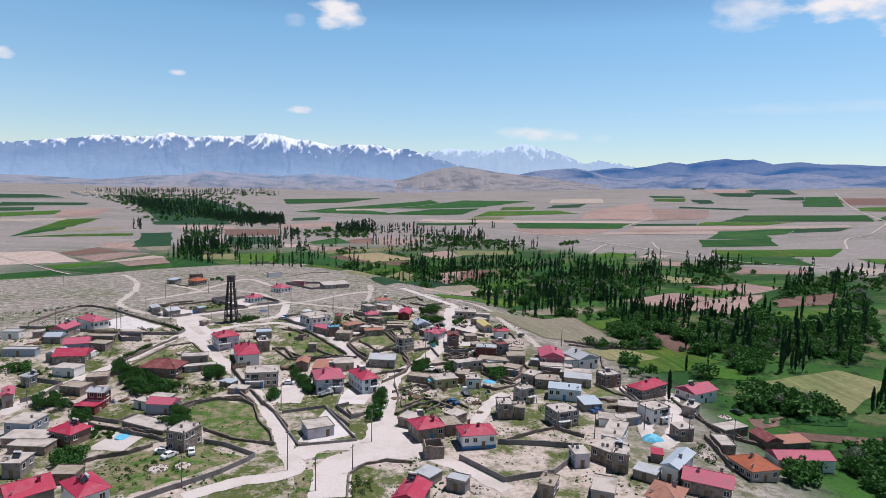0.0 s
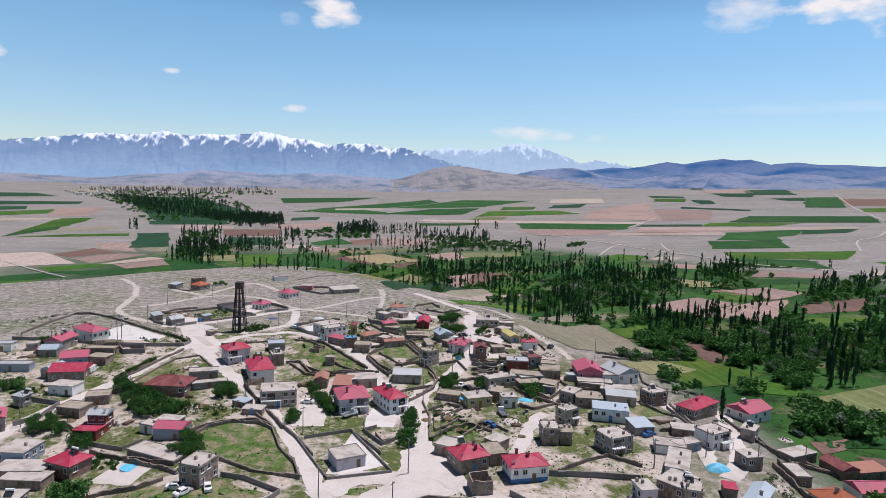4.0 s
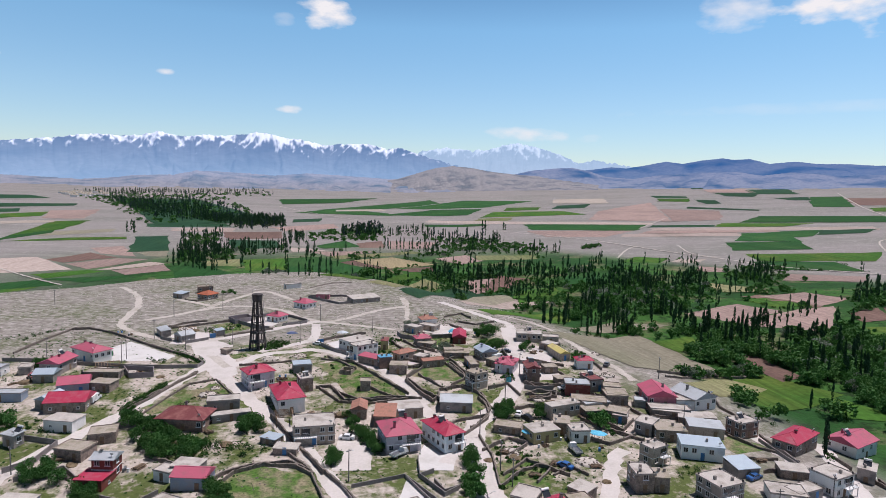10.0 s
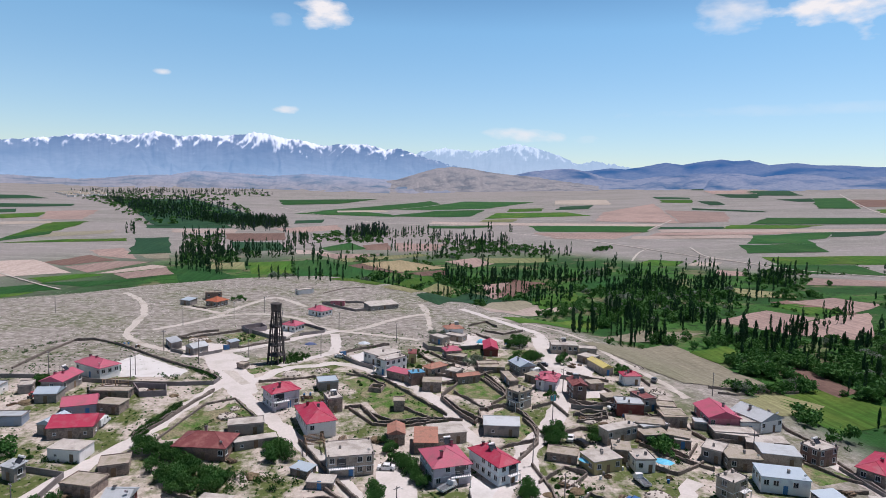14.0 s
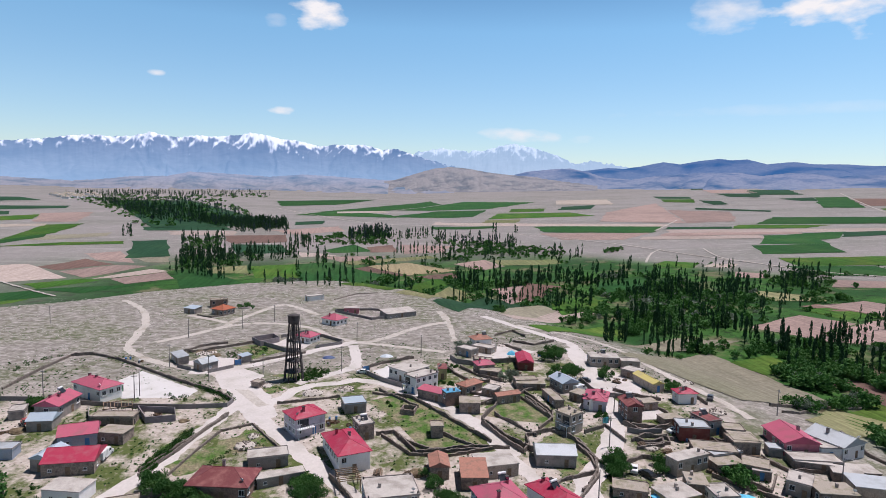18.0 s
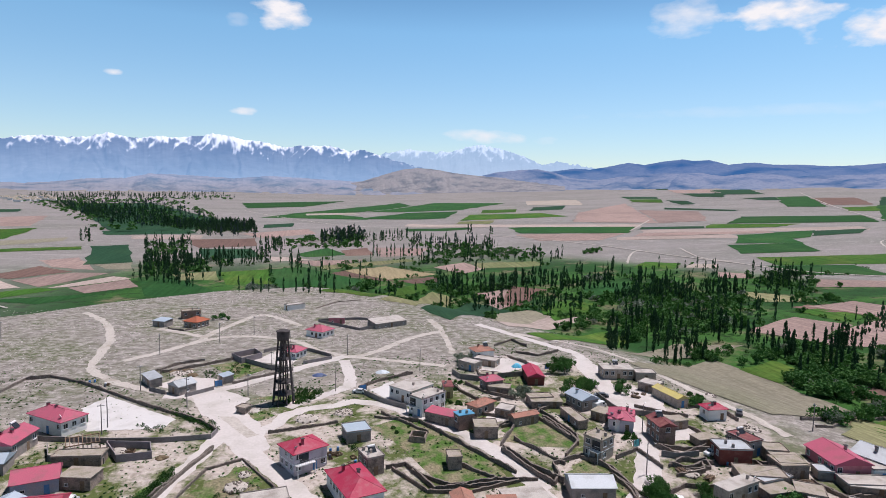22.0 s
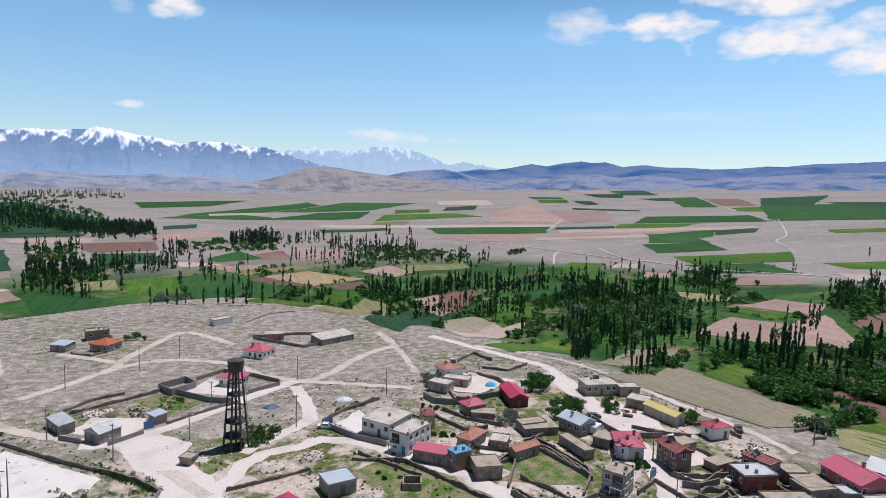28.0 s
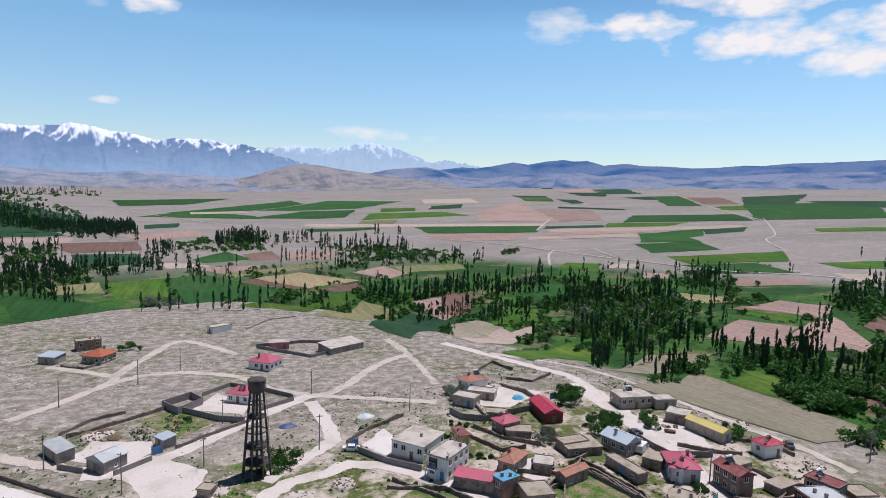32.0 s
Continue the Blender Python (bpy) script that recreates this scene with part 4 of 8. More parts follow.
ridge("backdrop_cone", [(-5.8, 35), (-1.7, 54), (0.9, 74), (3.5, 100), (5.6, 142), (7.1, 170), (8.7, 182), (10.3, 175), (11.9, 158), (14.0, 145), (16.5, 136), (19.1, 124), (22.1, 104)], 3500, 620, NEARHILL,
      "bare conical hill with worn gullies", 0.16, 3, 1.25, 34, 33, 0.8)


# ---- things of the village ----
def box_into(bm, x0, y0, z0, x1, y1, z1):
    v = [bm.verts.new(p) for p in ((x0, y0, z0), (x1, y0, z0), (x1, y1, z0), (x0, y1, z0), (x0, y0, z1), (x1, y0, z1), (x1, y1, z1), (x0, y1, z1))]
    for f in ((3, 2, 1, 0), (4, 5, 6, 7), (0, 1, 5, 4), (1, 2, 6, 5), (2, 3, 7, 6), (3, 0, 4, 7)):
        bm.faces.new([v[i] for i in f])
    return v


def box(x0, y0, z0, x1, y1, z1, bevel=0.0):
    bm = bmesh.new()
    box_into(bm, x0, y0, z0, x1, y1, z1)
    if bevel:
        bmesh.ops.bevel(bm, geom=list(bm.edges), offset=bevel, segments=1, affect="EDGES")
    return bm


def tube_into(bm, a, b, r0, r1, sides=8):
    a, b = Vector(a), Vector(b)
    q = (b - a).to_track_quat("Z", "Y")
    lo, hi = [], []
    for k in range(sides):
        d = q @ Vector((math.cos(2 * math.pi * k / sides), math.sin(2 * math.pi * k / sides), 0))
        lo.append(bm.verts.new(a + d * r0))
        hi.append(bm.verts.new(b + d * r1))
    for k in range(sides):
        j = (k + 1) % sides
        bm.faces.new((lo[k], lo[j], hi[j], hi[k]))
    bm.faces.new(lo[::-1])
    bm.faces.new(hi)


def tube(a, b, r0, r1=None, sides=8):
    bm = bmesh.new()
    tube_into(bm, a, b, r0, r0 if r1 is None else r1, sides)
    return bm


WINDOWS = {}


def window_meshes(w, h):
    """Frame, pane and sill of a window of that size, made once; the window looks along -y."""
    key = (round(w, 1), round(h, 1))
    if key not in WINDOWS:
        w, h = key
        f = bmesh.new()
        for x0, z0, x1, z1 in ((-w / 2, 0, -w / 2 + 0.08, h), (w / 2 - 0.08, 0, w / 2, h), (-w / 2 + 0.08, h - 0.08, w / 2 - 0.08, h), (-w / 2 + 0.08, 0, w / 2 - 0.08, 0.08), (-0.03, 0.08, 0.03, h - 0.08)):
            box_into(f, x0, -0.07, z0, x1, 0.0, z1)
        p = box(-w / 2 + 0.05, -0.03, 0.05, w / 2 - 0.05, -0.005, h - 0.05)
        s = box(-w / 2 - 0.12, -0.16, -0.1, w / 2 + 0.12, 0.0, -0.01)
        made = []
        for name, bm, mat in (("window", f, FRAME), ("pane", p, GLASS), ("sill", s, FRAME)):
            me = bpy.data.meshes.new(name)
            bm.to_mesh(me)
            bm.free()
            me.materials.append(mat)
            made.append(me)
        WINDOWS[key] = made
    return WINDOWS[key]


def add_window(house, m, w, h):
    f, p, s = window_meshes(w, h)
    ob = new("window", f)
    ob.parent = house
    ob.matrix_basis = m
    for name, me in (("pane", p), ("sill", s)):
        c = new(name, me)
        c.parent = ob


def sides_of(w, d):
    """The four walls of a house: the pose of each one's middle at its foot, looking out along -y, and its length."""
    return [(pose(0, -d / 2, 0), w), (pose(w / 2, 0, 0, 0, 0, 90), d), (pose(0, d / 2, 0, 0, 0, 180), w), (pose(-w / 2, 0, 0, 0, 0, -90), d)]


ROOFLABEL = {"red": "red", "pinkred": "faded red", "pink": "pink", "maroon": "maroon", "salmon": "pinkish clay tile", "orange": "orange tile", "metal": "grey metal",
             "bluemetal": "pale blue metal", "concrete": "flat pale concrete", "mud": "flat earth", "yellow": "yellow metal", "blue": "bright blue"}
WALLLABEL = {"white": "white rendered", "whiteblue": "bluish white", "whiteband": "whitewashed", "lilac": "lilac-grey rendered", "grey": "grey rendered", "stone": "rubble stone",
             "beige": "beige stone", "brown": "brown stone", "darkred": "dark red rendered", "pink": "pink rendered", "yellow": "ochre rendered", "bluewall": "blue-grey rendered"}


def hip_roof(w, d, h, rise, over, gable):
    """Roof planes with thickness, and the ridge caps. Long side along x or y as the plan has it."""
    a, b = w / 2 + over, d / 2 + over
    turn = d > w
    if turn:
        a, b = b, a
    k = a if gable else max(0.0, a - b)
    bm = bmesh.new()
    lo = [Vector((-a, -b, h)), Vector((a, -b, h)), Vector((a, b, h)), Vector((-a, b, h))]
    r0, r1 = Vector((-k, 0, h + rise)), Vector((k, 0, h + rise))
    if not gable and k < 0.05:
        r1 = r0
    t = Vector((0, 0, 0.14))
    rot = Matrix.Rotation(radians(90), 4, "Z") if turn else Matrix.Identity(4)
    top = [bm.verts.new(rot @ (v + t)) for v in lo]
    bot = [bm.verts.new(rot @ v) for v in lo]
    p0 = bm.verts.new(rot @ (r0 + t))
    p1 = bm.verts.new(rot @ (r1 + t)) if r1 is not r0 else p0
    if p1 is p0:
        for i in range(4):
            bm.faces.new((top[i], top[(i + 1) % 4], p0))
    else:
        bm.faces.new((top[0], top[1], p1, p0))
        bm.faces.new((top[2], top[3], p0, p1))
        bm.faces.new((top[1], top[2], p1))
        bm.faces.new((top[3], top[0], p0))
    for i in range(4):
        j = (i + 1) % 4
        bm.faces.new((bot[i], bot[j], top[j], top[i]))
    bm.faces.new(bot[::-1])
    caps = bmesh.new()
    q0, q1 = rot @ (r0 + t), rot @ (r1 + t)
    if p1 is not p0:
        tube_into(caps, q0, q1, 0.09, 0.09, 6)
    if not gable:
        for i, e in ((0, q0), (3, q0), (1, q1), (2, q1)):
            tube_into(caps, rot @ (lo[i] + t), e, 0.07, 0.07, 6)
    return bm, caps


def house(x, y, w, d, rot, h, shape, roof, wall, seed=0, name="house"):
    rnd = random.Random(seed * 7 + 3)
    storeys = 2 if h > 4.2 else 1
    z = min(height(x + dx, y + dy) for dx, dy in ((0, 0), (w / 2, 0), (-w / 2, 0), (0, d / 2), (0, -d / 2)))
    hh = h + (height(x, y) - z)
    kind = "shed" if h < 2.95 and shape != "hip" else "house"
    what = ("two-storey " if storeys == 2 else "low " if kind == "shed" else "one-storey ") + WALLLABEL[wall] + " " + kind
    if shape == "ruin":
        what, kind = "roofless ruined block of " + WALLLABEL[wall] + " walls", "ruin"
    else:
        what += " with a " + ROOFLABEL[roof] + " roof"
    ob = thing(kind, pose(x, y, z, 0, 0, rot), what, kind)
    ob["group"] = "village " + kind + "s"
    wm = WALL[wall]
    # walls: four slabs with thickness, so that the inside is hollow
    th = 0.3
    if shape == "ruin":
        for m, n in sides_of(w, d):
            k = max(3, int(n / 0.7))
            e = th if abs(m.translation.x) > 0.01 else 0
            bm = jagged([(-n / 2 + e + (n - 2 * e) * i / k, 0, -0.5, hh * (0.72 + 0.28 * abs(noise.noise((i * 0.7, seed, n))) + 0.1 * rnd.random())) for i in range(k + 1)], th)
            c = part("wall", bm, wm, ob)
            c.matrix_basis = m
        return ob
    for m, n in sides_of(w, d):
        cut = th + 0.002 if abs(m.translation.x) > 0.01 else 0
        c = part("wall", box(-n / 2 + cut, 0, -0.6, n / 2 - cut, th, hh), wm, ob)
        c.matrix_basis = m
    rm = ROOF[roof]
    over = 0.45 if kind == "house" else 0.25
    if shape in ("hip", "gable"):
        rise = min(w, d) * (0.24 if shape == "hip" else 0.2) + 0.15
        bm, caps = hip_roof(w, d, hh, rise, over, shape == "gable")
        rf = part("roof", bm, rm, ob)
        part("ridge_cap", caps, rm, rf)
        if shape == "gable":
            turn = d > w
            a, b = (d / 2, w / 2) if turn else (w / 2, d / 2)
            for s in (-1, 1):
                g = bmesh.new()
                for x0 in (0, th):
                    for p in ((-b, 0), (b, 0), (0, rise * b / (b + over))):
                        g.verts.new((s * (a - x0), p[0], hh + p[1] - 0.02))
                g.verts.ensure_lookup_table()
                v = g.verts
                g.faces.new((v[0], v[1], v[2]))
                g.faces.new((v[5], v[4], v[3]))
                for i in range(3):
                    j = (i + 1) % 3
                    g.faces.new((v[i], v[i + 3], v[j + 3], v[j]))
                bmesh.ops.recalc_face_normals(g, faces=g.faces)
                gb = part("gable", g, wm, ob)
                if turn:
                    gb.matrix_basis = pose(0, 0, 0, 0, 0, 90)
        for _ in range(rnd.choice((1, 1, 2)) if kind == "house" else 0):
            cx, cy = rnd.uniform(-0.3, 0.3) * w, rnd.uniform(-0.3, 0.3) * d
            ch = part("chimney", box(cx - 0.3, cy - 0.3, hh + 0.2, cx + 0.3, cy + 0.3, hh + rise + 0.55, 0.03), rm if rnd.random() < 0.6 else WALL["grey"], ob)
            part("chimney_cap", box(cx - 0.4, cy - 0.4, hh + rise + 0.55, cx + 0.4, cy + 0.4, hh + rise + 0.65), OLDCONC, ch)
    elif shape == "shed":
        bm = bmesh.new()
        a, b = w / 2 + over, d / 2 + over
        lift = 0.12 * d
        v = [bm.verts.new(p) for p in ((-a, -b, hh + 0.02), (a, -b, hh + 0.02), (a, b, hh + lift), (-a, b, hh + lift), (-a, -b, hh + 0.14), (a, -b, hh + 0.14), (a, b, hh + lift + 0.12), (-a, b, hh + lift + 0.12))]
        for f in ((3, 2, 1, 0), (4, 5, 6, 7), (0, 1, 5, 4), (1, 2, 6, 5), (2, 3, 7, 6), (3, 0, 4, 7)):
            bm.faces.new([v[i] for i in f])
        part("roof", bm, rm, ob)
        part("back_wall", box(-w / 2, d / 2 - th, hh, w / 2, d / 2, hh + lift - 0.01), wm, ob)
    else:
        part("roof", box(-w / 2 - 0.2, -d / 2 - 0.2, hh, w / 2 + 0.2, d / 2 + 0.2, hh + 0.22, 0.04), rm, ob)
        if storeys == 2 or rnd.random() < 0.5:
            e = 0.12
            bm = bmesh.new()
            x1, y1 = w / 2 + 0.2, d / 2 + 0.2
            for q in ((-x1, -y1, x1, -y1 + e), (-x1, y1 - e, x1, y1), (-x1, -y1 + e, -x1 + e, y1 - e), (x1 - e, -y1 + e, x1, y1 - e)):
                box_into(bm, q[0], q[1], hh + 0.222, q[2], q[3], hh + 0.42)
            part("parapet", bm, WALL["grey"] if roof != "mud" else wm, ob)
        for _ in range(rnd.choice((1, 2, 2)) if kind == "house" else 0):
            cx, cy = rnd.uniform(-0.35, 0.35) * w, rnd.uniform(-0.35, 0.35) * d
            part("chimney", box(cx - 0.28, cy - 0.28, hh + 0.2, cx + 0.28, cy + 0.28, hh + 1.1, 0.04), WALL["grey"], ob)
        if storeys == 2:
            for sx in (-1, 1):
                for sy in (-1, 1):
                    part("column_stub", box(sx * (w / 2 - 0.3) - 0.13, sy * (d / 2 - 0.3) - 0.13, hh + 0.22, sx * (w / 2 - 0.3) + 0.13, sy * (d / 2 - 0.3) + 0.13, hh + 0.75), OLDCONC, ob)
    if storeys == 2:
        part("floor_band", box(-w / 2 - 0.05, -d / 2 - 0.05, hh / 2 - 0.1, w / 2 + 0.05, d / 2 + 0.05, hh / 2 + 0.1), wm if wall in ("stone", "brown") else FRAME, ob)
    if wall == "whiteband":
        part("painted_base", box(-w / 2 - 0.03, -d / 2 - 0.03, -0.4, w / 2 + 0.03, d / 2 + 0.03, 1.0), BLUEPAINT, ob)
    if kind == "house" and rnd.random() < 0.28:
        hx, hy = rnd.uniform(-0.25, 0.25) * w, rnd.uniform(-0.1, 0.3) * d
        top = hh + (0.24 if shape not in ("hip", "gable") else min(w, d) * 0.24)
        sh = part("solar_heater", box(hx - 0.9, hy - 0.6, top, hx + 0.9, hy - 0.55, top + 0.1), STEEL, ob)
        pn = part("solar_panel", box(-0.9, -0.02, 0, 0.9, 0.02, 1.5), GLASS, sh)
        pn.matrix_basis = pose(hx, hy - 0.55, top + 0.08, -48, 0, 0)
        part("water_tank", tube((hx - 0.9, hy + 0.62, top + 1.2), (hx + 0.9, hy + 0.62, top + 1.2), 0.3, 0.3, 10), FRAME, sh)
        for s in (-0.7, 0.7):
            part("stand", box(hx + s - 0.04, hy + 0.58, top - 0.3, hx + s + 0.04, hy + 0.66, top + 0.95), STEEL, sh)
    if kind == "house" and rnd.random() < 0.6:
        dx, dy = rnd.choice((-1, 1)) * w * 0.4, -d * 0.38
        top = hh + (0.22 if shape not in ("hip", "gable") else 0.5)
        ds = bmesh.new()
        bmesh.ops.create_cone(ds, cap_ends=True, segments=14, radius1=0.45, radius2=0.3, depth=0.1)
        dish = part("satellite_dish", ds, FRAME, ob)
        dish.matrix_basis = pose(dx, dy, top + 0.8, -60, 0, rnd.uniform(-40, 40))
        part("dish_post", tube((dx, dy, top - 0.2), (dx, dy, top + 0.75), 0.03, 0.03, 5), STEEL, ob)
    if storeys == 2 and wall in ("lilac", "white", "whiteblue", "grey", "beige", "pink"):
        bw, bd = w * 0.55, 1.3
        side = rnd.choice((-1, 1)) * (w - bw) / 2 * 0.9
        bal = part("balcony", box(side - bw / 2, -d / 2 - bd, hh / 2 - 0.12, side + bw / 2, -d / 2 - 0.051, hh / 2 + 0.06), FRAME, ob)
        for k in range(int(bw / 0.5) + 1):
            px = side - bw / 2 + 0.05 + (bw - 0.1) * k / int(bw / 0.5)
            part("baluster", box(px - 0.025, -d / 2 - bd + 0.03, hh / 2 + 0.06, px + 0.025, -d / 2 - bd + 0.07, hh / 2 + 0.95), STEEL, bal)
        part("handrail", box(side - bw / 2, -d / 2 - bd + 0.02, hh / 2 + 0.951, side + bw / 2, -d / 2 - bd + 0.08, hh / 2 + 1.02), STEEL, bal)
        for s in (-1, 1):
            part("balcony_column", tube((side + s * (bw / 2 - 0.15), -d / 2 - bd + 0.15, -0.4), (side + s * (bw / 2 - 0.15), -d / 2 - bd + 0.15, hh / 2 - 0.121), 0.12, 0.12, 8), FRAME, ob)
        dk = part("balcony_door", box(side - 1.1, -d / 2 - 0.08, hh / 2 + 0.12, side + 1.1, -d / 2 - 0.052, hh - 0.35), GLASS, ob)
    # openings
    done = False
    for side, (m, n) in enumerate(sides_of(w, d)):
        for fl in range(storeys):
            zb = fl * hh / 2 + 1.0 if storeys == 2 else max(0.7, hh - 1.9)
            wh = 1.3 if kind == "house" else 0.7
            k = int((n - 0.8) / (1.85 if kind == "house" else 3.0))
            if kind == "shed" and side in (2, 3):
                continue
            for i in range(k):
                px = -n / 2 + n * (i + 0.5) / k
                if fl == 0 and not done and side == 0 and i == k // 2:
                    done = True
                    dr = part("door", box(-0.5, -0.06, 0.05, 0.5, -0.004, 2.1, 0.02), BLUEPAINT if rnd.random() < 0.15 else WOOD, ob)
                    dr.matrix_basis = m @ pose(px, 0, 0)
                    hd = part("handle", box(0.32, -0.11, 1.0, 0.42, -0.061, 1.06), STEEL, dr)
                    continue
                if rnd.random() < (0.8 if kind == "house" else 0.4):
                    add_window(ob, m @ pose(px, -0.002, zb), 1.2 if kind == "house" else 0.8, wh)
    return ob


def wall_line(h, kind, pts, seed=0):
    """A boundary wall along a line, its top worn and uneven where it is of stone."""
    rnd = random.Random(seed)
    cx, cy = sum(p[0] for p in pts) / len(pts), sum(p[1] for p in pts) / len(pts)
    cz = height(cx, cy)
    th = 0.24 if kind == "stone" else 0.13
    bm = bmesh.new()
    line = []
    for (ax, ay), (bx, by) in zip(pts, pts[1:]):
        n = max(1, int(math.hypot(bx - ax, by - ay) / (0.7 if kind == "stone" else 2.0)))
        line += [(ax + (bx - ax) * i / n, ay + (by - ay) * i / n) for i in range(n)]
    line.append(pts[-1])
    cols = []
    for i, (x, y) in enumerate(line):
        (px, py), (qx, qy) = line[max(i - 1, 0)], line[min(i + 1, len(line) - 1)]
        d = math.hypot(qx - px, qy - py) or 1
        sx, sy = (qy - py) / d, -(qx - px) / d
        g = height(x, y) - cz
        top, t = h, th
        if kind == "stone":
            top = h * (0.85 + 0.4 * noise.noise((x * 0.22, y * 0.22, 2)) + rnd.uniform(-0.12, 0.12))
            t = th * rnd.uniform(0.75, 1.25)
        x, y = x - cx, y - cy
        cols.append([bm.verts.new(p) for p in ((x + sx * t, y + sy * t, g - 0.5), (x + sx * t * 0.85, y + sy * t * 0.85, g + top + (rnd.uniform(-0.1, 0.1) if kind == "stone" else 0)),
                                               (x - sx * t * 0.85, y - sy * t * 0.85, g + top), (x - sx * t, y - sy * t, g - 0.5))])
    for a, c in zip(cols, cols[1:]):
        for i in range(4):
            j = (i + 1) % 4
            bm.faces.new((a[i], c[i], c[j], a[j]))
    bm.faces.new(cols[0])
    bm.faces.new(cols[-1][::-1])
    bmesh.ops.recalc_face_normals(bm, faces=bm.faces)
    ob = part("boundary_wall", bm, FENCE[kind])
    ob.location = (cx, cy, cz)
    return tagged(ob, {"stone": "dry stone boundary wall with a worn uneven top", "conc": "grey concrete block boundary wall", "lilac": "lilac-grey block wall of a roofless pen"}[kind], "wall", "boundary walls")


def jagged(line, th):
    """A standing slab along x with an uneven top: line is (x, y, foot, top) along it."""
    bm = bmesh.new()
    cols = [[bm.verts.new(p) for p in ((x, y, z0), (x, y, z1), (x, y + th, z1), (x, y + th, z0))] for x, y, z0, z1 in line]
    for a, c in zip(cols, cols[1:]):
        for i in range(4):
            j = (i + 1) % 4
            bm.faces.new((a[i], c[i], c[j], a[j]))
    bm.faces.new(cols[0])
    bm.faces.new(cols[-1][::-1])
    bmesh.ops.recalc_face_normals(bm, faces=bm.faces)
    return bm


def water_tower(x, y):
    z = height(x, y)
    ob = thing("water_tower", pose(x, y, z, 0, 0, 20), "tall dark concrete water tower on raking legs", "water tower")
    H, rb, rt = 19.0, 3.2, 1.5
    legs = 8
    for k in range(legs):
        a = 2 * math.pi * k / legs
        part("leg", tube((rb * math.cos(a), rb * math.sin(a), -0.3), (rt * math.cos(a), rt * math.sin(a), H), 0.24, 0.2, 6), OLDCONC, ob)
    for lev in (0.16, 0.35, 0.53, 0.7, 0.86):
        r = rb + (rt - rb) * lev
        zz = H * lev
        for k in range(legs):
            a, b = 2 * math.pi * k / legs, 2 * math.pi * (k + 1) / legs
            part("ring_beam", tube((r * math.cos(a), r * math.sin(a), zz), (r * math.cos(b), r * math.sin(b), zz), 0.17, 0.17, 4), OLDCONC, ob)
        if lev in (0.35, 0.16, 0.7):
            bm = bmesh.new()
            bmesh.ops.create_cone(bm, cap_ends=True, segments=16, radius1=r * 0.92, radius2=r * 0.92, depth=0.15, matrix=Matrix.Translation((0, 0, zz)))
            part("landing", bm, OLDCONC, ob)
    part("pipe", tube((0, 0, 0), (0, 0, H), 0.28, 0.28, 8), OLDCONC, ob)
    prof = [(1.45, H - 0.2), (1.75, H + 0.2), (1.85, H + 0.7), (1.85, H + 2.3), (1.98, H + 2.34), (1.98, H + 2.6), (1.4, H + 2.85), (0.0, H + 3.0)]
    bm = bmesh.new()
    n = 24
    rings = [[bm.verts.new((r * math.cos(2 * math.pi * k / n), r * math.sin(2 * math.pi * k / n), zz)) for k in range(n)] for r, zz in prof[:-1]]
    for a, b in zip(rings, rings[1:]):
        for k in range(n):
            bm.faces.new((a[k], a[(k + 1) % n], b[(k + 1) % n], b[k]))
    tip = bm.verts.new((0, 0, prof[-1][1]))
    for k in range(n):
        bm.faces.new((rings[-1][k], rings[-1][(k + 1) % n], tip))
    bm.faces.new(rings[0][::-1])
    part("tank", bm, OLDCONC, ob)
    lad = bmesh.new()
    for s in (-0.2, 0.2):
        tube_into(lad, (rb + 0.25, s, 0), (rt + 0.5, s, H + 2.4), 0.03, 0.03, 5)
    for i in range(40):
        u = i / 40
        tube_into(lad, (rb + 0.25 - u * 0.75, -0.2, u * (H + 2.4)), (rb + 0.25 - u * 0.75, 0.2, u * (H + 2.4)), 0.02, 0.02, 4)
    part("ladder", lad, STEEL, ob)
    return ob


# ---- trees ----
def leaf_cloud(n, outline, size, seed, tall=1.0):
    """Small bent leaf clumps scattered through a crown; outline(rnd) gives a place and how large the clump is there."""
    rnd = random.Random(seed)
    verts, faces = [], []
    for _ in range(n):
        c, s = outline(rnd)
        q = Euler((rnd.uniform(0, 6.3), rnd.uniform(0, 6.3), rnd.uniform(0, 6.3))).to_matrix()
        s *= size * rnd.uniform(0.7, 1.3)
        k = len(verts)
        for p in ((-1, -0.6, 0), (0.2, -0.8, 0.3), (1, 0.1, -0.1), (0.1, 0.9, 0.25), (-0.8, 0.5, -0.2)):
            d = q @ (Vector(p) * s)
            verts.append((c.x + d.x, c.y + d.y, c.z + d.z * tall))
        faces += [(k, k + 1, k + 2), (k, k + 2, k + 3), (k, k + 3, k + 4)]
    return verts, [], faces


def poplar_outline(rnd):
    v = rnd.random() ** 0.9
    r = 0.078 * min(1.0, v / 0.22) ** 0.6 * (1 - max(0.0, (v - 0.5) / 0.5) ** 2.4) + 0.006
    a = rnd.uniform(0, 6.3)
    k = math.sqrt(rnd.random()) * (0.85 + 0.25 * math.sin(a * 3 + v * 9))
    return Vector((r * k * math.cos(a), r * k * math.sin(a), 0.05 + 0.93 * v)), 0.55 + 0.45 * min(1.0, r / 0.06)


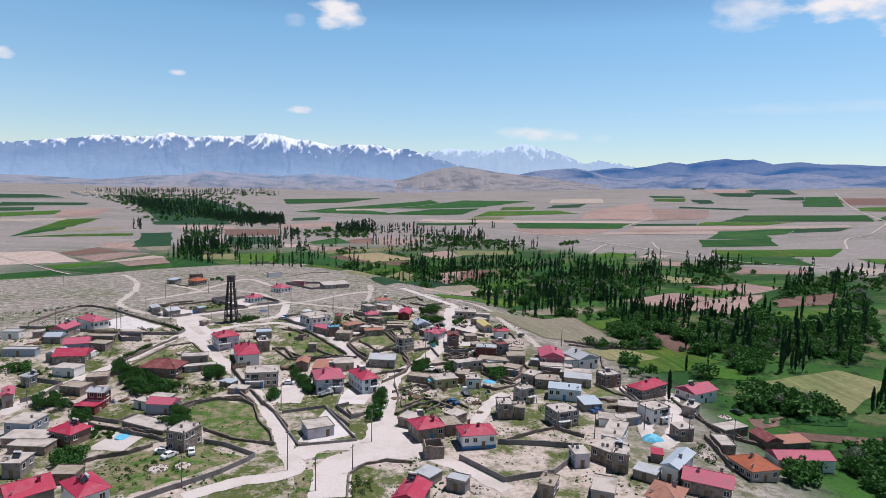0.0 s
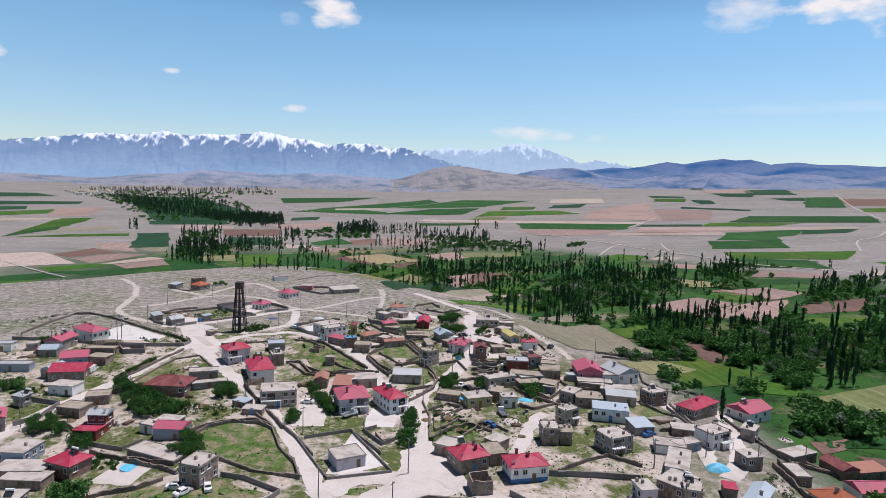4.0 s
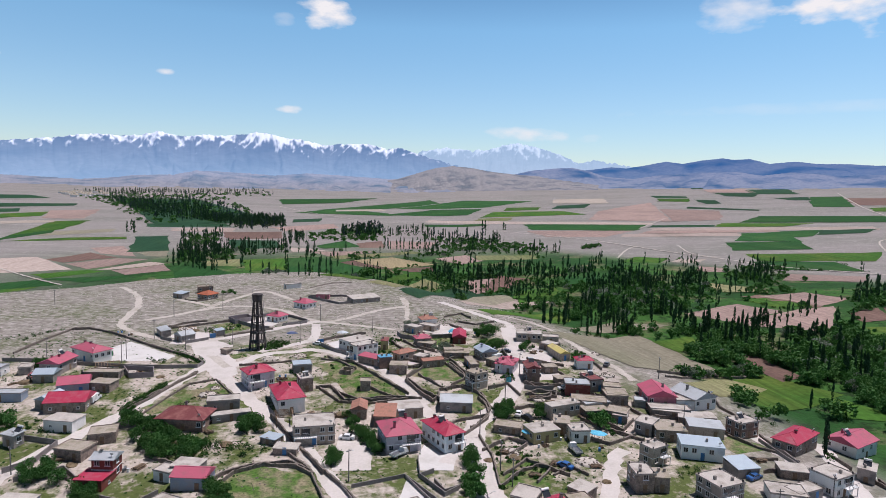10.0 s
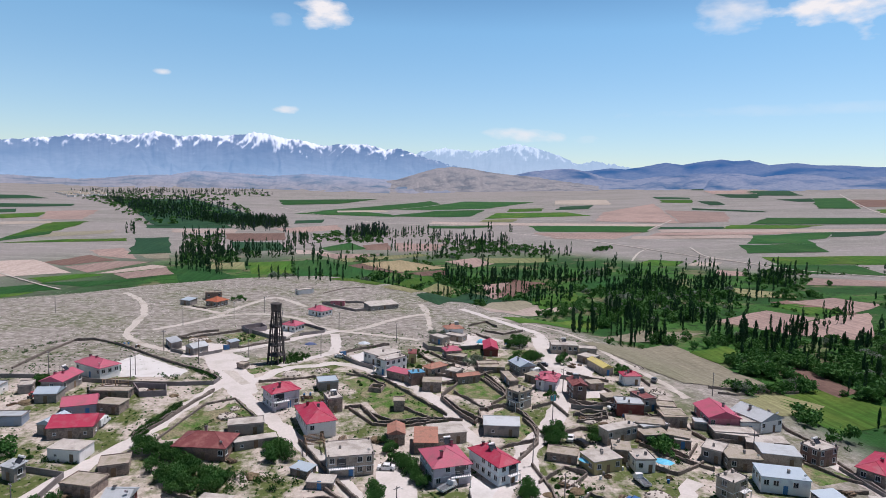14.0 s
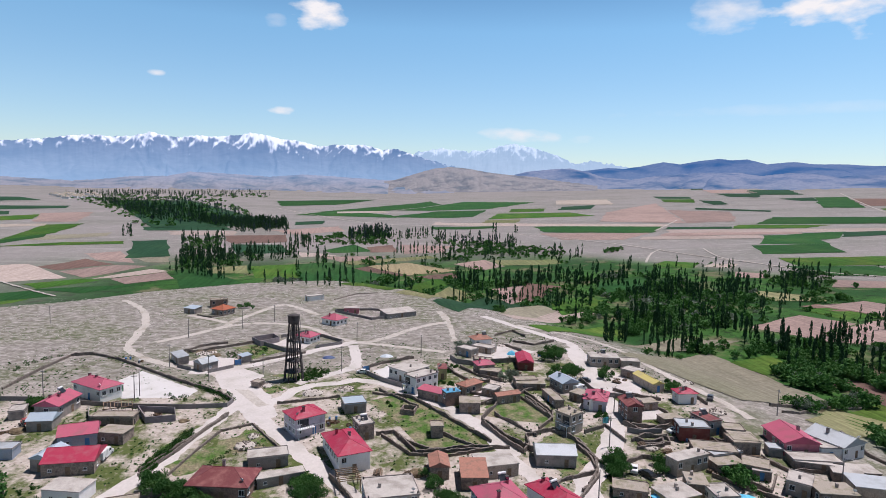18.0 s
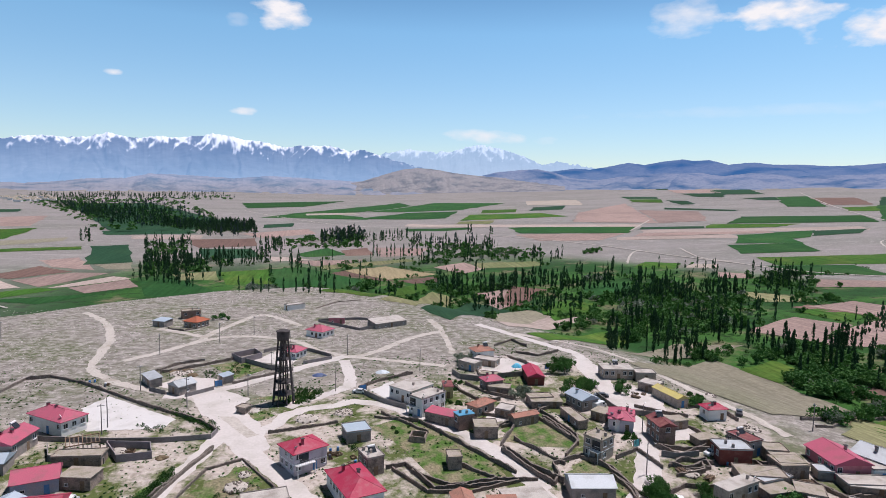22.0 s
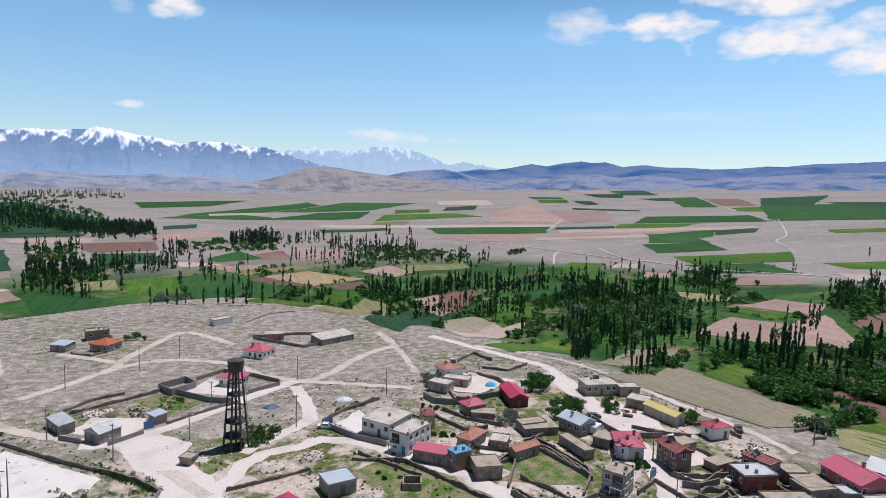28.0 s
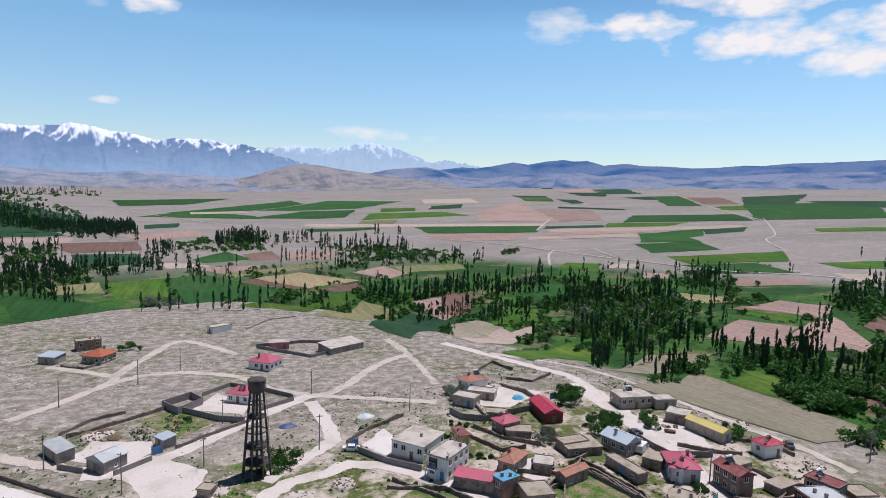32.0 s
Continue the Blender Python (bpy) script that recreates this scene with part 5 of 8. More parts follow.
def broad_outline_of(seed):
    rnd0 = random.Random(seed)
    lobes = [(Vector((rnd0.uniform(-0.32, 0.32), rnd0.uniform(-0.32, 0.32), rnd0.uniform(0.24, 0.8))), rnd0.uniform(0.18, 0.3)) for _ in range(10)]

    def outline(rnd):
        c, r = rnd.choice(lobes)
        d = Vector((rnd.gauss(0, 1), rnd.gauss(0, 1), rnd.gauss(0, 0.8))).normalized()
        return c + d * r * (0.6 + 0.45 * rnd.random()), 1.0
    return outline


def bush_outline(rnd):
    d = Vector((rnd.gauss(0, 1), rnd.gauss(0, 1), abs(rnd.gauss(0, 0.9)))).normalized()
    return Vector((d.x * 0.6, d.y * 0.6, d.z * 0.8 + 0.05)) * (0.5 + 0.5 * rnd.random()), 1.0


def mesh_of(name, data, mat):
    me = bpy.data.meshes.new(name)
    if isinstance(data, bmesh.types.BMesh):
        data.to_mesh(me)
        data.free()
    else:
        me.from_pydata(*data)
    me.materials.append(mat)
    return me


def trunk_of(h, r, limbs, seed):
    rnd = random.Random(seed)
    bm = bmesh.new()
    tube_into(bm, (0, 0, -0.03), (0.01, 0.0, h * 0.5), r, r * 0.7, 7)
    tube_into(bm, (0.01, 0.0, h * 0.5), (0.0, 0.01, h), r * 0.7, r * 0.25, 6)
    for _ in range(limbs):
        z = h * rnd.uniform(0.45, 0.9)
        a = rnd.uniform(0, 6.3)
        tube_into(bm, (0, 0, z), (0.27 * math.cos(a), 0.27 * math.sin(a), z + rnd.uniform(0.12, 0.3)), r * 0.45, r * 0.12, 5)
    return bm


# all trees are modelled one metre tall and scaled
TREES = {
    "poplar": [(mesh_of("trunk", trunk_of(0.8, 0.011, 0, s), BARK), mesh_of("crown", leaf_cloud(430, poplar_outline, 0.019, s, 2.6), LEAF["poplar"])) for s in range(5)],
    "broad": [(mesh_of("trunk", trunk_of(0.5, 0.03, 5, s), BARK), mesh_of("crown", leaf_cloud(1000, broad_outline_of(s), 0.036, s), LEAF["broad"])) for s in range(5)],
    "pale": [(mesh_of("trunk", trunk_of(0.5, 0.03, 5, s), BARK), mesh_of("crown", leaf_cloud(1000, broad_outline_of(s + 9), 0.034, s), LEAF["pale"])) for s in range(3)],
}
BUSHES = [mesh_of("bush", leaf_cloud(260, bush_outline, 0.085, s), LEAF["bush"]) for s in range(4)]
TREELABEL = {"poplar": ("slender dark green poplar beside the fields", "poplar", "poplars"), "broad": ("round leafy green orchard tree", "tree", "orchard trees"),
             "pale": ("silvery grey-green leafy tree", "tree", "silvery trees")}
counts = {"poplar": 0, "broad": 0, "pale": 0, "bush": 0}
MOST = {"poplar": 170, "broad": 190, "pale": 30}
FAR = {"poplar": [], "broad": [], "pale": [], "bush": [], "hazed_poplar": []}


def tree(kind, x, y, h, wide=1.0, seed=0):
    if counts[kind] >= MOST[kind]:
        FAR[kind].append((x, y, h, wide, seed * 0.7, seed))
        return None
    counts[kind] += 1
    t, c = TREES[kind][seed % len(TREES[kind])]
    ob = thing(TREELABEL[kind][1], pose(x, y, height(x, y), 0, 0, seed * 47 % 360), TREELABEL[kind][0], TREELABEL[kind][1], TREELABEL[kind][2])
    ob.scale = (h * wide, h * wide, h)
    for name, me in (("trunk", t), ("crown", c)):
        p = new(name, me)
        p.parent = ob
    return ob


def bush(x, y, s, seed=0):
    if counts["bush"] >= 220:
        FAR["bush"].append((x, y, s, 1.0, seed * 1.3, seed))
        return None
    counts["bush"] += 1
    ob = new("bush", BUSHES[seed % 4])
    ob.location, ob.scale = (x, y, height(x, y) - 0.05), (s, s * (0.8 + seed % 5 * 0.1), s * 0.9)
    ob.rotation_euler = (0, 0, seed * 1.3)
    return tagged(ob, "leafy green bush growing in a yard", "bush", "bushes")


def grove(kind, n, near, *q):
    """Trees spread over a quad of ground: near ones each a thing, far ones gathered."""
    rnd = random.Random(int(q[0] * 10 + q[1] * 7))
    pts = [Vector((q[i], q[i + 1], 0)) for i in (0, 2, 4, 6)]
    for i in range(n):
        u, v = rnd.random(), rnd.random()
        p = pts[0].lerp(pts[1], u).lerp(pts[3].lerp(pts[2], u), v)
        if sown(p.x, p.y):
            continue
        h = (rnd.uniform(8, 16) if math.hypot(p.x, p.y + 60) > 300 else rnd.uniform(6, 12)) if kind == "poplar" else rnd.uniform(2.6, 5.2)
        if kind == "poplar" and rnd.random() < 0.75:
            FAR["bush"].append((p.x + rnd.uniform(-3, 3), p.y + rnd.uniform(-3, 3), rnd.uniform(1.2, 2.8), 1.1, rnd.uniform(0, 6.3), rnd.randrange(1000)))
        k = "pale" if kind == "broad" and rnd.random() < 0.06 else kind
        if near:
            tree(k, p.x, p.y, h, rnd.uniform(0.6, 0.95) if kind == "poplar" else rnd.uniform(0.95, 1.5), rnd.randrange(1000))
        else:
            FAR[k].append((p.x, p.y, h, rnd.uniform(0.65, 1.0) if kind == "poplar" else rnd.uniform(1.0, 1.5), rnd.uniform(0, 6.3), rnd.randrange(1000)))


def gather_far():
    for k, rows in FAR.items():
        if not rows:
            continue
        slim = k in ("poplar", "hazed_poplar")
        shape = [poplar_outline if slim else bush_outline if k == "bush" else broad_outline_of(s) for s in range(4)]
        lean = [leaf_cloud(34 if slim else 20 if k == "bush" else 40, shape[s], 0.036 if slim else 0.15, s, 2.8 if slim else 1.0) for s in range(4)]
        light = [leaf_cloud(120 if slim else 60 if k == "bush" else 150, shape[s], 0.025 if slim else 0.085, s, 2.6 if slim else 1.0) for s in range(4)]
        lean, light = ([(np.array(v), np.array(f)) for v, _, f in some] for some in (lean, light))
        allv, allf, base = [], [], 0
        z = ground(np.array([r[0] for r in rows]), np.array([r[1] for r in rows]))
        for (x, y, h, wide, a, s), foot in zip(rows, z):
            v, f = light[s % 4] if math.hypot(x, y + 135) < 330 else lean[s % 4]
            c, d = math.cos(a), math.sin(a)
            wide = wide * 1.4 if y > 600 else wide
            w = np.empty_like(v)
            w[:, 0] = (v[:, 0] * c - v[:, 1] * d) * h * wide + x
            w[:, 1] = (v[:, 0] * d + v[:, 1] * c) * h * wide + y
            w[:, 2] = v[:, 2] * h + foot
            allv.append(w)
            allf.append(f + base)
            base += len(v)
        allv, allf = np.concatenate(allv), np.concatenate(allf)
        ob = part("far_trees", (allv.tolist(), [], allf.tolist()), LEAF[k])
        tagged(ob, {"poplar": "distant rows of slender dark poplars", "hazed_poplar": "copse of poplars by a far village, painted dark bluish with haze", "bush": "low green bushes about the yards",
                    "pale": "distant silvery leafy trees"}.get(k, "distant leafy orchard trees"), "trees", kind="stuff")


def garden(kind, n, low, high, *q):
    """Trees or bushes of that range of heights spread over a quad of ground."""
    rnd = random.Random(int(q[0] * 10 + q[1] * 7))
    pts = [Vector((q[i], q[i + 1], 0)) for i in (0, 2, 4, 6)]
    for i in range(n):
        u, v = rnd.random(), rnd.random()
        p = pts[0].lerp(pts[1], u).lerp(pts[3].lerp(pts[2], u), v)
        h = rnd.uniform(low, high)
        if kind == "broad":
            h *= 0.85
        if kind == "bush":
            bush(p.x, p.y, h, rnd.randrange(1000))
        else:
            tree(kind, p.x, p.y, h, rnd.uniform(0.95, 1.35), rnd.randrange(1000))


PAINT = {"white": material("white_car_paint", (0.75, 0.75, 0.76), 0.3, 0.03, 1, 4, 0, spec=0.5), "red": material("red_paint", (0.42, 0.04, 0.03), 0.35, 0.05, 1, 4, 0, spec=0.5),
         "black": material("black_car_paint", (0.02, 0.02, 0.022), 0.3, 0.03, 1, 4, 0, spec=0.5), "dark": material("dark_car_paint", (0.06, 0.065, 0.08), 0.3, 0.03, 1, 4, 0, spec=0.5),
         "blue": material("blue_car_paint", (0.04, 0.13, 0.36), 0.3, 0.03, 1, 4, 0, spec=0.5)}
RUBBER = material("rubber", (0.02, 0.02, 0.02), 0.8, 0.1, 1, 8, 0)


def wheel_mesh(r, w):
    bm = bmesh.new()
    bmesh.ops.create_cone(bm, cap_ends=True, segments=14, radius1=r, radius2=r, depth=w, matrix=Matrix.Rotation(radians(90), 4, "X"))
    return bm


def profile_body(outline, width, narrow):
    """A car body: the outline from the side, drawn in towards the roof."""
    bm = bmesh.new()
    top = max(z for _, z in outline)
    a = [bm.verts.new((x, -width / 2 * (1 - narrow * max(0, (z - 0.75) / max(0.1, top - 0.75))), z)) for x, z in outline]
    b = [bm.verts.new((x, width / 2 * (1 - narrow * max(0, (z - 0.75) / max(0.1, top - 0.75))), z)) for x, z in outline]
    n = len(outline)
    for i in range(n):
        j = (i + 1) % n
        bm.faces.new((a[i], b[i], b[j], a[j]))
    bm.faces.new(a)
    bm.faces.new(b[::-1])
    bmesh.ops.recalc_face_normals(bm, faces=bm.faces)
    return bm


def wheels(ob, base, r, track, width=0.2):
    for x in base:
        for s in (-1, 1):
            w = part("wheel", wheel_mesh(r, width), RUBBER, ob)
            w.location = (x, s * track / 2, r)
            h = part("rim", wheel_mesh(r * 0.6, width + 0.02), STEEL, w)


def car(x, y, rot, paint):
    ob = thing("car", pose(x, y, height(x, y) + 0.08, 0, 0, rot), f"small {paint} car parked on bare ground", "car")
    part("body", profile_body([(-2.1, 0.25), (-2.12, 0.8), (-1.95, 0.95), (-1.3, 1.0), (-0.85, 1.42), (0.6, 1.42), (1.2, 0.95), (2.0, 0.82), (2.1, 0.6), (2.1, 0.25)], 1.7, 0.16), PAINT[paint], ob)
    part("windscreen", profile_body([(0.66, 1.36), (1.16, 0.99), (1.2, 1.0), (0.7, 1.4)], 1.4, 0.1), GLASS, ob)
    part("rear_window", profile_body([(-1.27, 1.03), (-0.9, 1.38), (-0.94, 1.41), (-1.31, 1.05)], 1.4, 0.1), GLASS, ob)
    for s in (-1, 1):
        part("side_window", box(-0.95, s * 0.775 - 0.02, 1.0, 0.75, s * 0.775 + 0.02, 1.3), GLASS, ob)
        part("headlight", box(2.05, s * 0.6 - 0.15, 0.62, 2.13, s * 0.6 + 0.15, 0.76), FRAME, ob)
    wheels(ob, (-1.3, 1.3), 0.31, 1.55)


def van(x, y, rot, paint):
    ob = thing("van", pose(x, y, height(x, y) + 0.08, 0, 0, rot), f"{paint} delivery van parked beside a wall", "van")
    part("body", profile_body([(-2.6, 0.3), (-2.6, 2.0), (-2.45, 2.15), (1.2, 2.15), (1.75, 1.25), (2.5, 1.05), (2.6, 0.8), (2.6, 0.3)], 1.95, 0.08), PAINT[paint], ob)
    part("windscreen", profile_body([(1.28, 2.05), (1.73, 1.32), (1.77, 1.34), (1.33, 2.08)], 1.6, 0.06), GLASS, ob)
    for s in (-1, 1):
        part("side_window", box(0.4, s * 0.93 - 0.02, 1.3, 1.25, s * 0.93 + 0.02, 1.85), GLASS, ob)
    wheels(ob, (-1.6, 1.6), 0.35, 1.75)


def truck(x, y, rot, paint):
    ob = thing("truck", pose(x, y, height(x, y) + 0.08, 0, 0, rot), f"small {paint} flatbed truck with low sides", "truck")
    part("cab", profile_body([(1.0, 0.5), (1.0, 2.0), (2.0, 2.0), (2.4, 1.2), (2.6, 1.1), (2.6, 0.5)], 1.85, 0.08), PAINT[paint], ob)
    part("windscreen", profile_body([(2.04, 1.9), (2.38, 1.28), (2.43, 1.3), (2.09, 1.93)], 1.6, 0.05), GLASS, ob)
    part("bed", box(-2.6, -0.95, 0.7, 0.9, 0.95, 0.82), STEEL, ob)
    for q in ((-2.6, -0.99, 0.9, -0.951), (-2.6, 0.951, 0.9, 0.99), (-2.64, -0.99, -2.601, 0.99), (0.901, -0.99, 0.94, 0.99)):
        part("side_board", box(q[0], q[1], 0.75, q[2], q[3], 1.25), PAINT[paint], ob)
    part("chassis", box(-2.5, -0.4, 0.45, 1.0, 0.4, 0.69), STEEL, ob)
    wheels(ob, (-1.6, 1.8), 0.38, 1.7)


def tractor(x, y, rot, paint):
    ob = thing("tractor", pose(x, y, height(x, y) + 0.08, 0, 0, rot), f"{paint} farm tractor parked in a yard", "tractor")
    part("bonnet", box(0.1, -0.35, 0.7, 1.8, 0.35, 1.35, 0.06), PAINT[paint], ob)
    part("cab", box(-1.1, -0.65, 0.9, 0.1, 0.65, 1.3, 0.05), PAINT[paint], ob)
    part("cab_glass", box(-1.0, -0.6, 1.301, 0.0, 0.6, 2.2, 0.05), GLASS, ob)
    part("cab_roof", box(-1.15, -0.7, 2.2, 0.15, 0.7, 2.32, 0.04), PAINT[paint], ob)
    wheels(ob, (-0.7,), 0.75, 1.5, 0.4)
    wheels(ob, (1.4,), 0.42, 1.3, 0.25)


def utility_pole(x, y, h, seed=0):
    ob = thing("utility_pole", pose(x, y, height(x, y), 0, 0, seed * 31 % 180), "thin grey concrete utility pole with crossarm", "utility pole", "utility poles")
    part("post", tube((0, 0, -0.3), (0, 0, h), 0.16, 0.09, 7), FENCE["conc"], ob)
    arm = part("crossarm", box(-0.8, -0.05, h - 0.6, 0.8, 0.05, h - 0.48), STEEL, ob)
    for s in (-0.7, -0.25, 0.25, 0.7):
        part("insulator", tube((s, 0, h - 0.48), (s, 0, h - 0.28), 0.05, 0.04, 6), FRAME, arm)
    if seed % 3 == 0:
        lamp_arm = part("lamp_arm", tube((0, 0, h - 0.3), (0, -1.4, h + 0.1), 0.035, 0.03, 6), STEEL, ob)
        part("lamp_head", box(-0.12, -1.9, h + 0.04, 0.12, -1.35, h + 0.16, 0.03), FRAME, lamp_arm)


def gate(x, y, w, colour):
    mat = {"blue": BLUEPAINT, "green": GREENPAINT, "teal": BLUETEAL}[colour]
    ob = thing("gate", pose(x, y, height(x, y), 0, 0, 25), f"{colour} sheet-metal yard gate between posts", "gate")
    for s in (-1, 1):
        leaf = part("gate_leaf", box(min(0.02 * s, s * w / 2), -0.03, 0.1, max(0.02 * s, s * w / 2), 0.03, 2.0), mat, ob)
        for z in (0.5, 1.5):
            part("rail", box(min(0.05 * s, s * w / 2), -0.06, z, max(0.05 * s, s * w / 2), -0.031, z + 0.08), mat, leaf)
        part("gate_post", box(s * (w / 2 + 0.1) - 0.09, -0.09, -0.3, s * (w / 2 + 0.1) + 0.09, 0.09, 2.2), FENCE["conc"], ob)


BLUETEAL = material("teal_paint", (0.05, 0.30, 0.34), 0.55, 0.12, 1, 8, 0.1)
TARPDARK = material("dark_blue_sheet", (0.06, 0.09, 0.20), 0.5, 0.15, 1, 4, 0.3)
TARPPALE = material("pale_plastic_sheet", (0.52, 0.58, 0.64), 0.45, 0.1, 1, 4, 0.3)


def tarp(x, y, r, kind, seed=0):
    """A plastic sheet: spread flat, thrown over a heap, or stretched over a low frame."""
    rise = {"flat": 0.12, "heap": 1.5, "roof": 0.5, "dark": 0.7, "pale": 0.8}[kind]
    base = 2.0 if kind == "roof" else 0.03
    n, m = 6, 16
    bm = bmesh.new()
    rows = []
    for k in range(n + 1):
        f = k / n
        row = []
        for i in range(m):
            a = 2 * math.pi * i / m
            q = r * f * (1 + 0.25 * noise.noise((math.cos(a) * 1.5, math.sin(a) * 1.5, seed)))
            z = base + rise * (1 - f * f) + 0.12 * rise * noise.noise((q * math.cos(a), q * math.sin(a), seed + 3))
            row.append(bm.verts.new((q * math.cos(a), q * math.sin(a) * 0.75, z)))
        rows.append(row)
    for a, b in zip(rows, rows[1:]):
        for i in range(m):
            j = (i + 1) % m
            if a is rows[0]:
                continue
            bm.faces.new((a[i], a[j], b[j], b[i]))
    bm.faces.new(rows[1])
    bmesh.ops.remove_doubles(bm, verts=rows[0], dist=1e-4)
    bmesh.ops.delete(bm, geom=[v for v in bm.verts if not v.link_faces], context="VERTS")
    bmesh.ops.recalc_face_normals(bm, faces=bm.faces)
    bmesh.ops.solidify(bm, geom=list(bm.faces), thickness=0.03)
    mat = {"dark": TARPDARK, "pale": TARPPALE}.get(kind, TARP)
    label = {"flat": "bright blue plastic sheet spread on a pale yard", "heap": "bright blue plastic sheet over a heap", "roof": "blue plastic sheet stretched over a low pen",
             "dark": "dark blue sheet over a heap of stuff", "pale": "pale plastic sheet over a heap"}[kind]
    if kind == "roof":
        ob = thing("awning", pose(x, y, height(x, y), 0, 0, seed * 20), label, "tarpaulin")
        part("sheet", bm, mat, ob)
        for sx, sy in ((-1, -1), (1, -1), (1, 1), (-1, 1)):
            part("post", tube((sx * r * 0.6, sy * r * 0.45, -0.2), (sx * r * 0.6, sy * r * 0.45, base + rise * 0.3), 0.05, 0.05, 6), WOOD, ob)
    else:
        ob = tagged(part("tarpaulin", bm, mat), label, "tarpaulin")
        ob.location = (x, y, height(x, y))


STONES = []
for s in range(4):
    bm = bmesh.new()
    bmesh.ops.create_icosphere(bm, subdivisions=1, radius=0.5)
    for v in bm.verts:
        v.co *= 1 + 0.45 * noise.noise(v.co * 2 + Vector((s * 5, 0, 0)))
        v.co.z *= 0.7
    STONES.append(mesh_of("stone", bm, FENCE["stone"]))


def rubble(x, y, r, seed=0):
    rnd = random.Random(seed)
    ob = thing("rubble_heap", pose(x, y, height(x, y)), "low heap of broken grey stones and earth", "rubble", "rubble heaps")
    bm = bmesh.new()
    bmesh.ops.create_icosphere(bm, subdivisions=2, radius=r)
    for v in bm.verts:
        v.co.z = v.co.z * 0.28 + 0.25 * noise.noise(v.co * 0.9)
    part("earth", bm, TRACK, ob)
    for i in range(26):
        a, q = rnd.uniform(0, 6.3), r * math.sqrt(rnd.random()) * 1.1
        c = new("stone", STONES[i % 4])
        c.parent = ob
        s = rnd.uniform(0.3, 0.8)
        c.matrix_basis = pose(q * math.cos(a), q * math.sin(a), max(0.05, 0.28 * math.sqrt(max(0, r * r - q * q)) - 0.05), rnd.uniform(0, 90), 0, rnd.uniform(0, 360)) @ Matrix.Diagonal((s, s, s, 1))


def scatter(name, n, area, keep, shape, mat, low, high, seed, label, flat=1.0):
    """Small uncountable things strewn over the ground where keep(x, y) allows."""
    rnd = random.Random(seed)
    base_v, base_f = np.array(shape[0]), np.array(shape[1])
    xy = np.array([(rnd.uniform(area[0], area[1]), rnd.uniform(area[2], area[3])) for _ in range(n)])
    ok = np.array([keep(x, y) > rnd.random() for x, y in xy])
    xy = xy[ok]
    z = ground(xy[:, 0], xy[:, 1])
    allv, allf, k = [], [], 0
    for (x, y), zz in zip(xy, z):
        s, a = rnd.uniform(low, high), rnd.uniform(0, 6.3)
        c, d = math.cos(a) * s, math.sin(a) * s
        v = np.column_stack([base_v[:, 0] * c - base_v[:, 1] * d + x, base_v[:, 0] * d + base_v[:, 1] * c + y, base_v[:, 2] * s * flat + zz])
        allv.append(v)
        allf.append(base_f + k)
        k += len(base_v)
    ob = part(name, (np.concatenate(allv).tolist(), [], np.concatenate(allf).tolist()), mat)
    return tagged(ob, label, name.replace("_", " "), kind="stuff")


def village_zone(x, y):
    return 1.0 if -110 < x < 128 and -190 < y < 45 + 0.2 * x else 0.0


def weedy(x, y):
    return 0.0 if paved(x, y) else village_zone(x, y) * max(0.0, min(1.0, 0.35 + 2.2 * noise.noise((x * 0.07, y * 0.07, 4))))


def stony(x, y):
    return 0.0 if paved(x, y) else village_zone(x, y) * max(0.05, min(1.0, 0.3 + 1.6 * noise.noise((x * 0.09, y * 0.09, 14))))


def on_rise(x, y):
    return max(0.0, min(1.0, 0.4 + 1.5 * noise.noise((x * 0.05, y * 0.05, 8)))) if y > -10 + 0.3 * x or x < -110 else 0.0


TUFT = leaf_cloud(9, bush_outline, 0.32, 3)
PEBBLE = ([(-0.5, -0.3, 0), (0.4, -0.45, 0), (0.5, 0.3, 0), (-0.3, 0.5, 0), (-0.2, -0.1, 0.42), (0.2, 0.15, 0.36)], [(0, 1, 4), (1, 5, 4), (1, 2, 5), (2, 3, 5), (3, 4, 5), (3, 0, 4)])

water_tower(0, 0)
house(-55.5, -11.4, 13.1, 6.6, -37, 3.91, "hip", "pinkred", "white", 1)
house(-60.4, -24.9, 9.6, 6.5, 81, 3.65, "gable", "pinkred", "grey", 2)
house(-59.7, -34.0, 5.9, 5.5, 2, 2.52, "gable", "bluemetal", "grey", 3)
house(-47.8, -42.2, 8.4, 7.5, 16, 2.70, "gable", "pinkred", "bluewall", 4)
house(-49.6, -52.9, 4.5, 6.9, -13, 2.70, "gable", "bluemetal", "grey", 5)
house(-44.0, -53.8, 10.8, 8.6, 4, 2.52, "gable", "red", "stone", 6)
house(-39.6, -66.8, 8.2, 5.4, -13, 2.88, "flat", "concrete", "white", 7)
house(-48.0, -75.5, 3.8, 2.8, -25, 3.15, "shed", "metal", "grey", 8)
house(-30.6, -81.3, 7.5, 5.6, -17, 2.34, "flat", "mud", "stone", 9)
house(-19.6, -90.6, 5.0, 4.2, -6, 4.67, "gable", "metal", "darkred", 10)
house(-8.3, -66.1, 12.9, 8.6, -10, 2.88, "hip", "maroon", "brown", 11)
house(-0.4, -56.1, 9.0, 4.8, 10, 2.52, "flat", "concrete", "grey", 12)
house(3.3, -63.9, 10.4, 2.8, 17, 1.98, "flat", "concrete", "grey", 13)
house(-39.3, -42.2, 6.8, 4.8, -13, 2.52, "flat", "mud", "stone", 14)
house(-47.2, -88.6, 2.8, 7.5, 26, 3.60, "gable", "pinkred", "grey", 15)
house(-32.5, -106.4, 7.4, 7.6, -10, 3.60, "flat", "concrete", "bluewall", 16)
